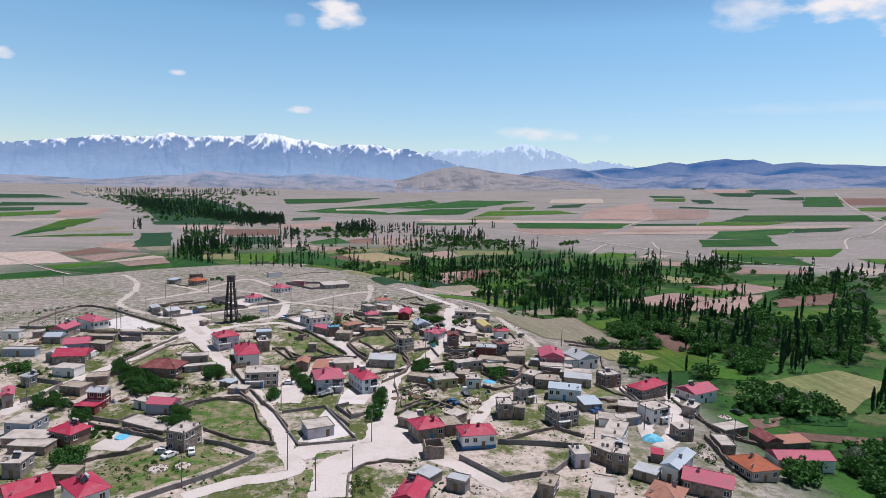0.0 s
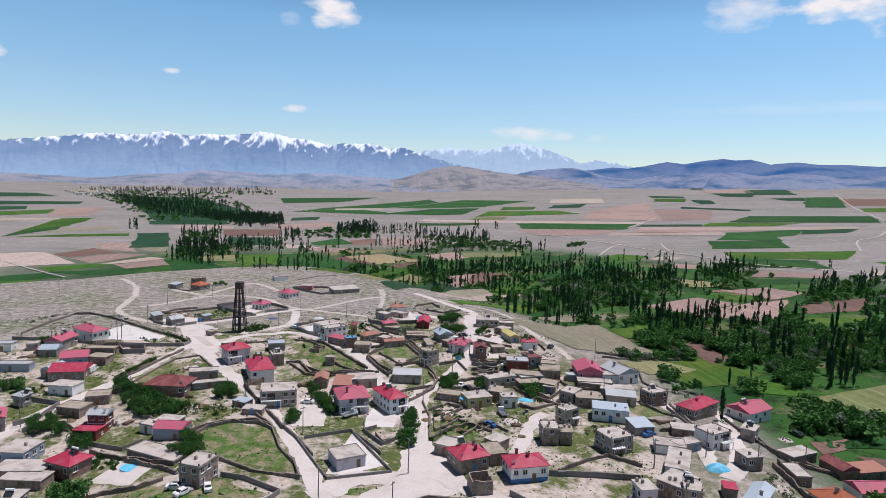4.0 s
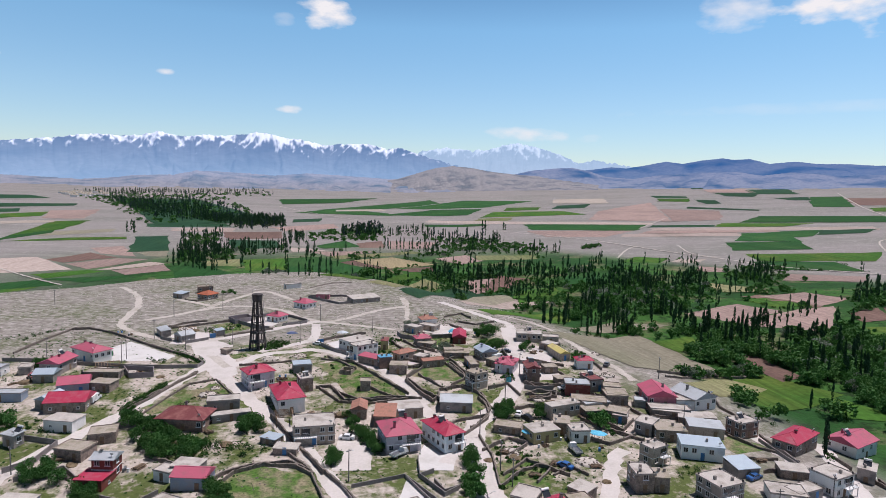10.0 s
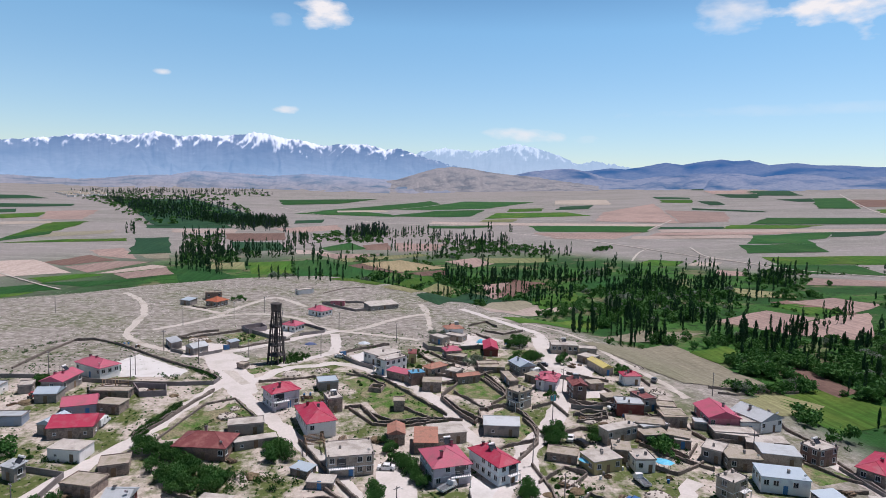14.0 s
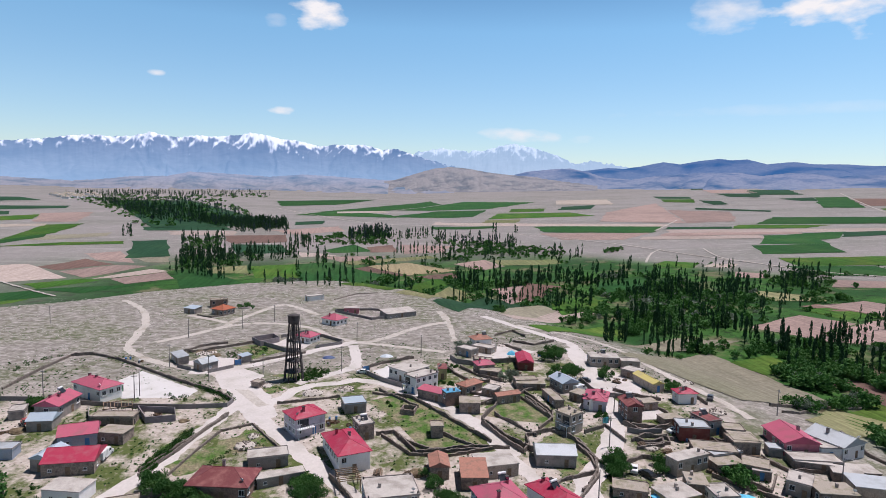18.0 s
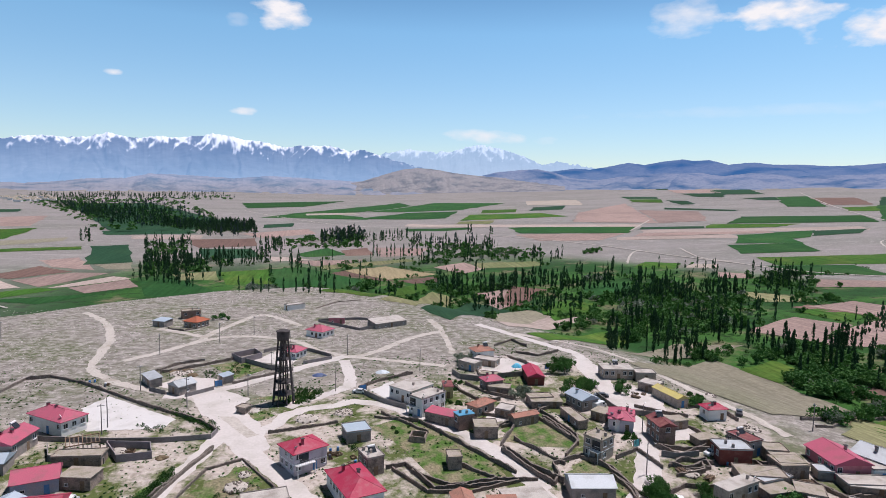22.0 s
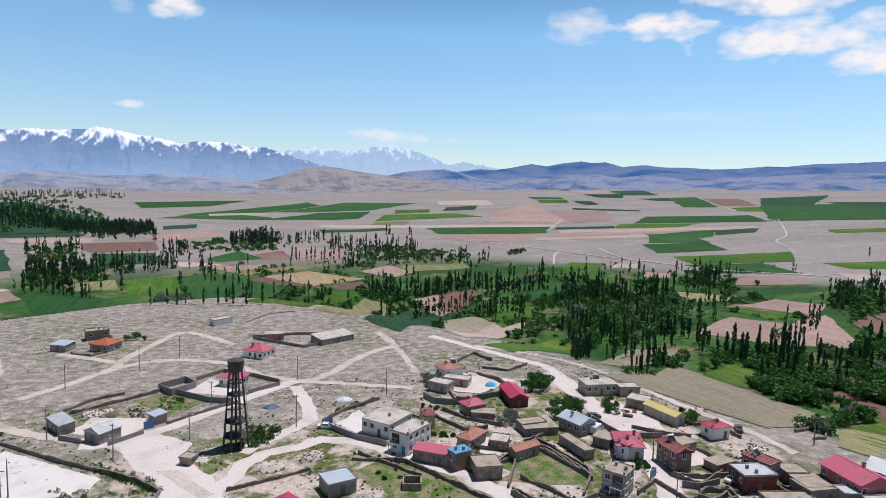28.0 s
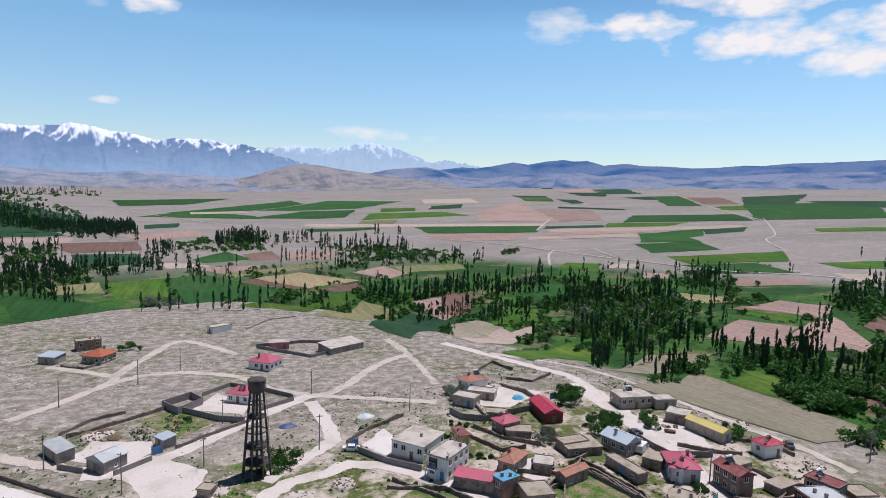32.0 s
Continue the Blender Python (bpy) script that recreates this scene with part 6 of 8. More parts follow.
house(-27.5, -114.5, 11.7, 5.8, -3, 2.52, "flat", "concrete", "stone", 17)
house(-17.5, -113.7, 7.8, 6.3, -27, 3.65, "hip", "red", "brown", 18)
house(-24.4, -119.3, 10.0, 4.8, -9, 2.25, "flat", "concrete", "stone", 19)
house(-20.9, -132.2, 4.3, 5.8, -3, 3.82, "flat", "concrete", "grey", 20)
house(-11.2, -147.0, 8.6, 8.6, 39, 3.15, "gable", "red", "grey", 21)
house(2.8, -150.8, 10.1, 6.1, -46, 3.60, "hip", "red", "white", 22)
house(-7.0, -138.1, 6.0, 4.8, -3, 2.25, "flat", "mud", "stone", 23)
house(16.5, -126.7, 5.4, 6.7, -23, 5.10, "flat", "concrete", "stone", 24)
house(1.9, -97.9, 8.0, 5.5, -9, 2.88, "gable", "pinkred", "bluewall", 25)
house(-20.8, -94.2, 6.5, 5.8, -10, 2.25, "flat", "red", "darkred", 26)
house(2.3, -110.2, 15.6, 5.8, -30, 1.35, "flat", "concrete", "stone", 27)
house(-78.3, -28.3, 6.6, 4.8, -0, 2.70, "flat", "metal", "white", 28)
house(-64.8, -48.5, 11.8, 3.8, -1, 2.25, "flat", "metal", "bluewall", 29)
house(-41.8, 23.5, 8.6, 3.6, -60, 2.52, "shed", "metal", "grey", 30)
house(-30.8, 14.1, 5.4, 5.9, -45, 2.70, "gable", "metal", "grey", 31)
house(-19.3, 22.6, 3.8, 3.2, -57, 2.25, "shed", "bluemetal", "grey", 32)
house(10.3, 82.3, 8.6, 7.5, -40, 2.70, "hip", "pinkred", "white", 33)
house(0.7, 50.2, 6.9, 6.5, -33, 2.70, "hip", "pinkred", "white", 34)
house(-44.0, 105.7, 7.4, 7.7, -33, 2.70, "hip", "orange", "stone", 35)
house(-50.1, 124.6, 8.1, 4.8, 19, 3.60, "flat", "mud", "brown", 36)
house(-58.8, 108.5, 6.4, 5.2, -30, 2.52, "shed", "bluemetal", "grey", 37)
house(-2.7, 141.8, 4.3, 9.5, -59, 2.52, "flat", "concrete", "white", 38)
house(40.8, 98.4, 16.3, 7.9, 26, 2.34, "shed", "concrete", "grey", 39)
house(18.0, 106.9, 7.4, 4.8, -3, 2.70, "flat", "concrete", "pink", 40)
house(50.1, -81.6, 9.1, 10.4, 12, 4.67, "hip", "pinkred", "lilac", 41)
house(61.9, -81.6, 5.7, 11.9, 25, 4.67, "hip", "red", "whiteblue", 42)
house(27.4, -76.1, 10.8, 8.9, 6, 4.67, "flat", "concrete", "beige", 43)
house(6.8, -40.1, 8.3, 7.1, 30, 4.67, "hip", "red", "lilac", 44)
house(17.8, -54.9, 7.6, 13.8, 18, 3.91, "hip", "red", "white", 45)
house(80.0, -122.8, 7.8, 7.5, 19, 3.60, "hip", "red", "stone", 46)
house(87.1, -119.9, 4.7, 6.9, 11, 2.88, "flat", "mud", "stone", 47)
house(76.2, -114.5, 5.3, 5.8, -33, 2.52, "flat", "concrete", "stone", 48)
house(93.0, -129.0, 9.2, 6.5, 6, 3.82, "hip", "red", "whiteband", 49)
house(80.8, -135.4, 4.9, 4.8, 3, 4.25, "ruin", "mud", "stone", 50)
house(73.8, -160.3, 5.7, 8.1, -22, 3.60, "gable", "red", "stone", 51)
house(84.8, -153.2, 4.6, 3.3, -29, 2.70, "flat", "metal", "grey", 52)
house(121.1, -115.3, 7.2, 7.0, 16, 4.42, "flat", "concrete", "grey", 53)
house(105.0, -109.2, 4.3, 5.8, -3, 4.42, "flat", "concrete", "stone", 54)
house(109.5, -109.9, 3.3, 4.8, -14, 3.60, "flat", "mud", "stone", 55)
house(114.3, -96.8, 5.6, 4.2, 25, 4.59, "flat", "concrete", "beige", 56)
house(128.9, -93.7, 10.5, 6.9, -19, 3.78, "flat", "bluemetal", "whiteblue", 57)
house(138.1, -80.1, 9.4, 6.9, -20, 2.88, "flat", "metal", "beige", 58)
house(134.8, -57.4, 8.8, 11.1, -9, 3.06, "gable", "pink", "pink", 59)
house(146.5, -59.0, 8.9, 10.3, 17, 3.24, "gable", "metal", "white", 60)
house(141.2, -62.2, 5.4, 4.8, -7, 2.70, "flat", "concrete", "white", 61)
house(149.2, -80.9, 7.0, 5.2, 16, 4.42, "flat", "concrete", "brown", 62)
house(160.3, -88.5, 14.3, 6.1, 31, 3.69, "hip", "red", "stone", 63)
house(121.9, -77.5, 4.9, 6.7, -44, 3.15, "flat", "concrete", "grey", 64)
house(110.2, -50.9, 7.8, 5.8, -13, 3.60, "flat", "metal", "darkred", 65)
house(116.5, -47.3, 4.5, 6.9, 12, 3.65, "flat", "maroon", "grey", 66)
house(100.4, -66.1, 10.5, 3.6, 18, 3.74, "flat", "concrete", "beige", 67)
house(89.7, -80.3, 8.2, 6.2, 14, 3.15, "flat", "concrete", "yellow", 68)
house(90.7, -31.5, 5.8, 3.5, 15, 3.60, "hip", "pinkred", "white", 69)
house(98.2, -38.9, 4.2, 7.2, -3, 4.59, "gable", "maroon", "brown", 70)
house(77.8, -45.0, 5.1, 5.4, -58, 5.10, "flat", "mud", "beige", 71)
house(91.6, -30.1, 6.3, 8.6, -28, 3.06, "hip", "pinkred", "lilac", 72)
house(86.9, -14.6, 5.9, 7.5, 15, 3.15, "gable", "bluemetal", "grey", 73)
house(115.9, -14.4, 3.9, 11.7, 7, 2.70, "gable", "yellow", "beige", 74)
house(110.9, 11.2, 10.3, 6.9, -10, 3.51, "flat", "concrete", "beige", 75)
house(119.3, 6.9, 6.5, 4.8, -15, 2.70, "flat", "concrete", "beige", 76)
house(115.6, -3.8, 6.1, 5.8, -54, 2.52, "flat", "concrete", "stone", 77)
house(120.7, -28.7, 5.7, 4.3, -2, 3.15, "hip", "red", "white", 78)
house(80.9, 11.5, 5.4, 12.0, -9, 2.79, "gable", "red", "darkred", 79)
house(64.5, 4.8, 6.0, 4.6, 11, 3.15, "hip", "pinkred", "stone", 80)
house(55.8, -15.0, 3.8, 7.6, -55, 2.70, "hip", "salmon", "beige", 81)
house(65.2, -25.2, 7.9, 2.8, 16, 2.52, "gable", "salmon", "stone", 82)
house(48.2, -25.8, 4.5, 3.2, 15, 4.08, "flat", "blue", "brown", 83)
house(43.5, -21.0, 8.9, 3.8, -39, 2.70, "shed", "pinkred", "stone", 84)
house(37.9, 0.2, 8.8, 10.2, -50, 3.78, "flat", "concrete", "white", 85)
house(40.7, -12.2, 5.2, 9.5, -54, 5.10, "flat", "concrete", "white", 86)
house(49.1, 0.1, 2.8, 5.8, -5, 3.60, "flat", "maroon", "yellow", 87)
house(70.2, 38.7, 7.4, 5.5, 11, 3.60, "hip", "salmon", "white", 88)
house(62.8, 26.8, 6.8, 4.8, -49, 2.70, "flat", "concrete", "beige", 89)
house(179.7, -86.4, 11.8, 8.3, 24, 3.60, "gable", "pinkred", "white", 90)
house(150.9, -113.1, 7.2, 6.2, 20, 4.42, "flat", "concrete", "white", 91)
house(167.1, -105.8, 3.8, 5.8, -46, 3.60, "flat", "concrete", "grey", 92)
house(131.7, -130.0, 5.1, 12.4, -32, 3.82, "flat", "concrete", "white", 93)
house(126.4, -139.8, 6.4, 7.9, -52, 3.60, "flat", "concrete", "stone", 94)
house(127.1, -145.1, 3.8, 5.8, -24, 4.67, "flat", "concrete", "stone", 95)
house(140.3, -148.8, 3.8, 11.8, -46, 3.82, "gable", "bluemetal", "white", 96)
house(131.6, -150.4, 5.4, 4.8, -41, 2.25, "flat", "metal", "grey", 97)
house(143.3, -157.2, 10.3, 7.5, -33, 3.15, "gable", "pinkred", "stone", 98)
house(129.4, -164.5, 6.6, 8.3, -40, 3.60, "hip", "salmon", "beige", 99)
house(161.9, -146.5, 8.1, 8.6, 7, 2.88, "hip", "orange", "beige", 100)
house(180.9, -138.4, 15.4, 6.5, -5, 2.88, "gable", "pinkred", "white", 101)
house(179.7, -125.6, 5.2, 7.5, 5, 2.70, "gable", "maroon", "brown", 102)
house(187.6, -126.0, 8.9, 4.8, 5, 2.34, "shed", "salmon", "stone", 103)
house(173.1, -118.3, 9.2, 4.8, 16, 2.34, "flat", "concrete", "stone", 104)
house(153.2, -126.2, 4.6, 4.8, 5, 3.60, "flat", "concrete", "stone", 105)
house(117.6, -158.4, 5.0, 7.9, -26, 2.70, "flat", "concrete", "grey", 106)
house(117.3, -142.1, 3.8, 4.8, 3, 3.60, "flat", "concrete", "lilac", 107)
house(105.1, -156.6, 3.6, 5.8, -30, 3.15, "flat", "mud", "stone", 108)
house(50.0, -119.6, 7.3, 6.9, 21, 2.70, "flat", "concrete", "lilac", 109)
house(68.9, -59.7, 9.6, 6.5, -9, 2.70, "gable", "metal", "grey", 110)
house(41.4, -45.1, 3.1, 3.8, -3, 2.70, "flat", "mud", "stone", 111)
house(35.1, -31.3, 4.1, 3.8, -19, 1.80, "ruin", "mud", "stone", 112)
house(22.1, -44.1, 4.0, 5.8, 18, 3.82, "flat", "concrete", "stone", 113)
house(19.6, -28.2, 6.1, 5.8, 11, 2.70, "flat", "bluemetal", "grey", 114)
house(39.6, -62.7, 4.4, 6.5, -3, 2.70, "gable", "salmon", "stone", 115)
house(53.1, -62.9, 9.3, 6.9, 8, 2.70, "flat", "concrete", "beige", 116)
house(47.1, -67.0, 5.9, 7.9, -6, 2.70, "shed", "salmon", "stone", 117)
house(52.9, -30.5, 5.9, 5.8, -9, 2.70, "flat", "mud", "stone", 118)
house(133.8, -104.0, 5.9, 5.8, 5, 2.34, "shed", "bluemetal", "grey", 119)
house(142.1, -73.0, 6.1, 4.8, -12, 2.16, "flat", "concrete", "stone", 120)
house(132.7, -68.0, 8.3, 3.8, -23, 1.98, "flat", "concrete", "stone", 121)
house(121.4, -56.5, 6.1, 5.8, -14, 2.70, "flat", "mud", "stone", 122)
house(116.9, -68.6, 5.8, 5.8, -34, 2.34, "flat", "mud", "stone", 123)
house(136.1, -117.2, 7.7, 5.8, -21, 2.25, "flat", "concrete", "white", 124)
house(97.0, -75.7, 4.4, 5.8, -18, 3.15, "flat", "mud", "stone", 125)
house(99.9, -81.1, 5.0, 5.8, -2, 3.15, "flat", "concrete", "white", 126)
house(81.6, -75.1, 7.5, 4.8, -23, 1.80, "flat", "mud", "stone", 127)
house(89.5, -112.9, 4.5, 5.0, -52, 2.70, "flat", "concrete", "stone", 128)
house(112.1, -62.5, 8.6, 3.8, 10, 2.25, "flat", "metal", "grey", 129)
house(120.5, -57.9, 6.8, 5.8, -7, 2.70, "flat", "mud", "stone", 130)
house(110.2, -66.6, 7.5, 4.8, 3, 2.16, "flat", "mud", "stone", 131)
house(117.0, -70.3, 4.1, 4.8, -25, 2.16, "flat", "concrete", "stone", 132)
house(127.7, -60.5, 3.4, 3.8, -19, 1.80, "flat", "metal", "grey", 133)
house(134.1, -66.8, 11.7, 4.8, -13, 1.98, "flat", "concrete", "stone", 134)
house(106.5, -32.9, 4.8, 3.8, 6, 2.25, "flat", "mud", "stone", 135)
house(108.4, -42.7, 5.9, 3.8, 7, 1.80, "flat", "mud", "stone", 136)
house(-27.0, -73.7, 6.3, 5.8, 14, 2.34, "flat", "mud", "stone", 137)
house(-5.1, -93.5, 4.6, 3.8, -26, 2.16, "flat", "concrete", "white", 138)
house(-0.6, -92.3, 6.6, 4.8, -15, 2.52, "flat", "concrete", "grey", 139)
house(16.7, -78.2, 4.7, 3.8, -30, 1.62, "flat", "bluemetal", "stone", 140)
house(21.3, -84.4, 6.0, 3.8, -11, 1.62, "flat", "concrete", "stone", 141)
house(-69.3, -27.0, 3.4, 4.8, 15, 2.25, "flat", "concrete", "grey", 142)
house(-42.8, -32.8, 10.4, 3.8, -4, 2.16, "flat", "mud", "stone", 143)
house(-10.4, -6.1, 2.8, 2.8, -31, 1.62, "flat", "mud", "stone", 144)
house(66.0, 0.7, 6.5, 4.8, -26, 1.98, "flat", "mud", "stone", 145)
house(75.2, -10.3, 7.2, 3.8, 0, 2.16, "flat", "mud", "stone", 146)
house(62.0, -18.4, 4.2, 4.8, -37, 2.16, "flat", "concrete", "stone", 147)
house(88.4, -24.8, 4.3, 4.8, -53, 2.34, "flat", "mud", "stone", 148)
house(79.5, -25.8, 10.7, 2.8, -86, 1.98, "flat", "mud", "stone", 149)
house(76.3, -11.8, 9.1, 6.9, -8, 1.98, "flat", "mud", "stone", 150)
house(70.2, 31.2, 8.4, 4.8, -38, 2.16, "flat", "concrete", "beige", 151)
house(66.2, 13.8, 5.3, 3.8, -28, 1.98, "flat", "mud", "stone", 152)
house(138.6, -141.0, 2.8, 3.8, -22, 2.16, "flat", "red", "grey", 153)
house(162.7, -131.6, 7.4, 3.8, -99, 2.34, "flat", "concrete", "stone", 154)
house(145.9, -106.2, 6.3, 4.8, -20, 2.16, "flat", "concrete", "stone", 155)
house(141.0, -116.7, 7.8, 3.8, 17, 2.16, "flat", "concrete", "grey", 156)
house(126.2, -82.4, 8.2, 5.8, -13, 3.15, "flat", "mud", "stone", 157)
house(110.9, -60.2, 10.4, 5.8, -18, 2.16, "flat", "mud", "stone", 158)
house(137.5, -73.4, 6.5, 4.8, -28, 2.16, "flat", "concrete", "stone", 159)
house(122.1, -51.0, 5.2, 4.8, -17, 2.34, "flat", "mud", "stone", 160)
house(78.3, -148.8, 4.5, 4.8, -45, 2.25, "flat", "metal", "grey", 161)
wall_line(1.31, "conc", [(-84.0, -13.3), (-72.0, -14.6), (-55.9, -19.2), (-39.6, -22.9), (-26.8, -24.2), (-16.2, -23.8), (-15.3, -19.9)], 1)
wall_line(1.15, "stone", [(-15.4, -19.4), (-21.0, -11.9), (-28.4, -5.5), (-38.7, 3.1), (-50.6, 14.7), (-63.4, 26.7)], 2)
wall_line(1.07, "stone", [(-63.4, 27.0), (-75.0, 34.3), (-81.7, 32.2), (-84.1, 14.5), (-85.3, -4.1)], 3)
wall_line(0.98, "stone", [(-14.6, -30.6), (-19.0, -40.1), (-22.7, -49.4), (-26.9, -57.4), (-28.3, -59.7)], 4)
wall_line(1.80, "lilac", [(-39.5, -25.7), (-29.3, -27.6), (-27.7, -32.9), (-35.0, -33.7), (-39.5, -25.7)], 5)
wall_line(1.48, "conc", [(-53.0, -24.1), (-50.1, -31.1), (-37.4, -34.0)], 6)
wall_line(1.48, "conc", [(-47.0, -73.2), (-37.2, -76.3), (-38.7, -85.0), (-43.7, -88.8)], 7)
wall_line(1.97, "conc", [(-26.2, -68.5), (-21.1, -67.2)], 8)
wall_line(1.31, "conc", [(-40.8, 16.2), (-35.3, 12.3)], 9)
wall_line(1.23, "conc", [(-29.0, 8.8), (-21.8, 14.6)], 10)
wall_line(0.98, "stone", [(-16.9, 19.9), (-10.4, 24.5), (1.3, 32.0)], 11)
wall_line(1.15, "stone", [(-42.1, 34.4), (-34.1, 39.1), (-24.6, 45.3), (-18.9, 49.6)], 12)
wall_line(2.13, "lilac", [(-21.3, 50.1), (-13.8, 55.8), (-10.6, 49.5), (-17.0, 43.1), (-21.3, 50.1)], 13)
wall_line(1.64, "conc", [(-15.8, 44.3), (-7.0, 35.0), (-0.3, 31.5)], 14)
wall_line(1.31, "conc", [(4.5, 39.2), (14.5, 44.7), (14.7, 47.3), (7.1, 56.4), (-2.3, 64.0), (-10.6, 56.6)], 15)
wall_line(1.23, "conc", [(9.6, 109.6), (14.1, 104.2), (27.6, 89.8), (35.9, 94.0)], 16)
wall_line(1.15, "conc", [(9.8, 111.1), (28.1, 112.7), (40.9, 108.7)], 17)
wall_line(0.49, "stone", [(8.2, 142.2), (20.0, 159.9), (33.0, 163.8)], 18)
wall_line(0.82, "stone", [(-55.0, 101.6), (-47.3, 96.4), (-39.5, 105.8)], 19)
wall_line(1.48, "conc", [(23.7, 4.6), (28.7, -3.7), (35.0, -10.2)], 20)
wall_line(1.15, "stone", [(22.5, 10.0), (29.3, 16.3), (41.6, 23.1)], 21)
wall_line(1.31, "stone", [(55.1, -37.6), (63.0, -25.8), (72.8, -17.7), (76.4, -35.2), (74.8, -39.8)], 22)
wall_line(1.48, "stone", [(55.1, -39.4), (61.5, -51.5), (64.7, -55.5)], 23)
wall_line(0.98, "stone", [(72.9, -45.9), (78.6, -51.1), (79.3, -61.5), (75.5, -69.9), (71.0, -73.6)], 24)
wall_line(0.98, "stone", [(26.9, -45.1), (33.5, -55.0), (42.5, -56.4), (54.6, -53.7)], 25)
wall_line(1.31, "stone", [(14.2, -63.1), (21.1, -76.3), (28.9, -91.6), (31.4, -97.5)], 26)
wall_line(1.15, "stone", [(25.3, -15.4), (36.8, -20.1), (47.0, -38.2), (55.0, -50.4)], 27)
wall_line(0.82, "conc", [(35.7, -103.8), (45.8, -128.3), (61.0, -125.6), (50.3, -99.7)], 28)
wall_line(0.98, "conc", [(57.3, -103.0), (59.1, -108.3), (67.5, -104.0)], 29)
wall_line(1.48, "conc", [(87.2, -138.2), (96.3, -150.9), (102.7, -149.1), (109.0, -147.9), (119.2, -137.2), (120.5, -133.3), (109.9, -131.0), (98.9, -129.3)], 30)
wall_line(0.82, "stone", [(59.7, -157.2), (59.6, -145.1), (63.5, -139.8), (68.7, -138.4), (75.2, -139.6)], 31)
wall_line(1.23, "conc", [(14.4, -154.7), (22.5, -148.3), (29.1, -142.8), (34.2, -136.6), (35.7, -134.0), (26.8, -127.1), (20.9, -124.9)], 32)
wall_line(1.15, "stone", [(7.4, -100.5), (10.3, -95.0), (16.8, -91.9), (24.6, -93.6), (28.7, -97.9), (32.3, -110.3), (37.2, -119.5), (39.3, -127.6)], 33)
wall_line(0.98, "stone", [(18.6, -116.2), (27.4, -122.8), (39.3, -127.2)], 34)
wall_line(1.31, "stone", [(-8.6, -130.0), (-4.4, -127.9), (2.9, -127.7), (7.8, -124.5)], 35)
wall_line(1.23, "stone", [(-5.6, -110.8), (5.6, -118.3), (10.1, -122.2)], 36)
wall_line(1.64, "stone", [(161.1, -124.9), (158.3, -139.5), (156.4, -146.8)], 37)
wall_line(1.23, "stone", [(173.7, -120.8), (177.2, -128.6)], 38)
wall_line(1.23, "stone", [(167.5, -105.5), (169.1, -118.6), (167.6, -124.4)], 39)
wall_line(1.48, "conc", [(95.2, -7.2), (95.2, -17.5), (95.8, -22.5), (105.8, -25.9)], 40)
wall_line(1.31, "stone", [(71.1, -24.4), (73.8, -33.8), (74.9, -38.7)], 41)
wall_line(1.80, "conc", [(55.2, 21.5), (56.7, 15.6), (62.4, 12.5), (69.8, 14.7), (84.1, 16.6)], 42)
wall_line(1.23, "stone", [(80.5, 39.4), (84.5, 31.2), (85.4, 18.6)], 43)
wall_line(0.82, "stone", [(176.6, -13.9), (187.9, -12.7), (191.2, -12.7)], 44)
wall_line(1.23, "stone", [(52.2, 9.5), (54.3, 1.7), (57.6, -6.7), (64.1, -6.7)], 45)
wall_line(1.15, "stone", [(69.2, -18.1), (78.1, -14.8), (79.1, -16.0)], 46)
wall_line(1.23, "stone", [(92.6, -52.3), (97.7, -50.1), (104.4, -52.6)], 47)
wall_line(1.15, "stone", [(112.1, -53.8), (115.1, -53.6), (116.8, -60.7)], 48)
wall_line(1.15, "stone", [(120.3, -20.4), (126.5, -24.5), (126.3, -32.2)], 49)
wall_line(1.15, "stone", [(72.1, -107.2), (79.1, -99.7), (84.2, -97.2), (90.3, -102.8)], 50)
wall_line(0.98, "stone", [(72.6, -78.3), (73.7, -90.6), (72.1, -106.8)], 51)
wall_line(1.15, "stone", [(62.9, -74.4), (67.4, -69.0), (77.4, -66.4)], 52)
wall_line(1.23, "stone", [(105.0, -69.6), (109.6, -75.7), (114.3, -80.9), (117.9, -84.5)], 53)
wall_line(1.15, "stone", [(123.1, -64.4), (125.5, -69.7), (131.5, -70.0), (139.8, -72.2)], 54)
wall_line(1.07, "conc", [(151.6, -85.3), (151.3, -93.6), (151.3, -102.4)], 55)
wall_line(0.98, "stone", [(138.0, -96.4), (148.1, -98.2)], 56)
wall_line(1.48, "stone", [(54.6, -39.9), (59.3, -51.4), (62.1, -56.0), (64.3, -53.3)], 57)
wall_line(1.23, "stone", [(64.4, -52.8), (64.9, -47.9), (73.2, -45.3), (77.4, -50.4), (79.4, -59.7), (77.1, -68.0), (68.5, -77.6)], 58)
wall_line(1.23, "stone", [(25.5, -44.6), (30.2, -43.7), (35.1, -54.4), (51.1, -54.2)], 59)
wall_line(1.31, "stone", [(93.3, -51.4), (96.0, -54.0), (101.2, -52.6), (100.0, -55.5), (92.2, -56.3)], 60)
wall_line(1.48, "conc", [(93.6, -47.2), (96.9, -49.0), (103.1, -48.5)], 61)
wall_line(1.15, "stone", [(115.4, -53.9), (119.9, -55.5), (120.0, -60.2)], 62)
wall_line(1.07, "stone", [(122.8, -62.6), (124.8, -67.3), (127.7, -71.8)], 63)
wall_line(1.15, "stone", [(76.7, -54.2), (78.4, -59.4), (77.8, -65.8), (73.4, -71.3)], 64)
wall_line(0.98, "stone", [(-28.8, -57.7), (-23.8, -49.2), (-19.2, -40.3), (-14.7, -29.0)], 65)
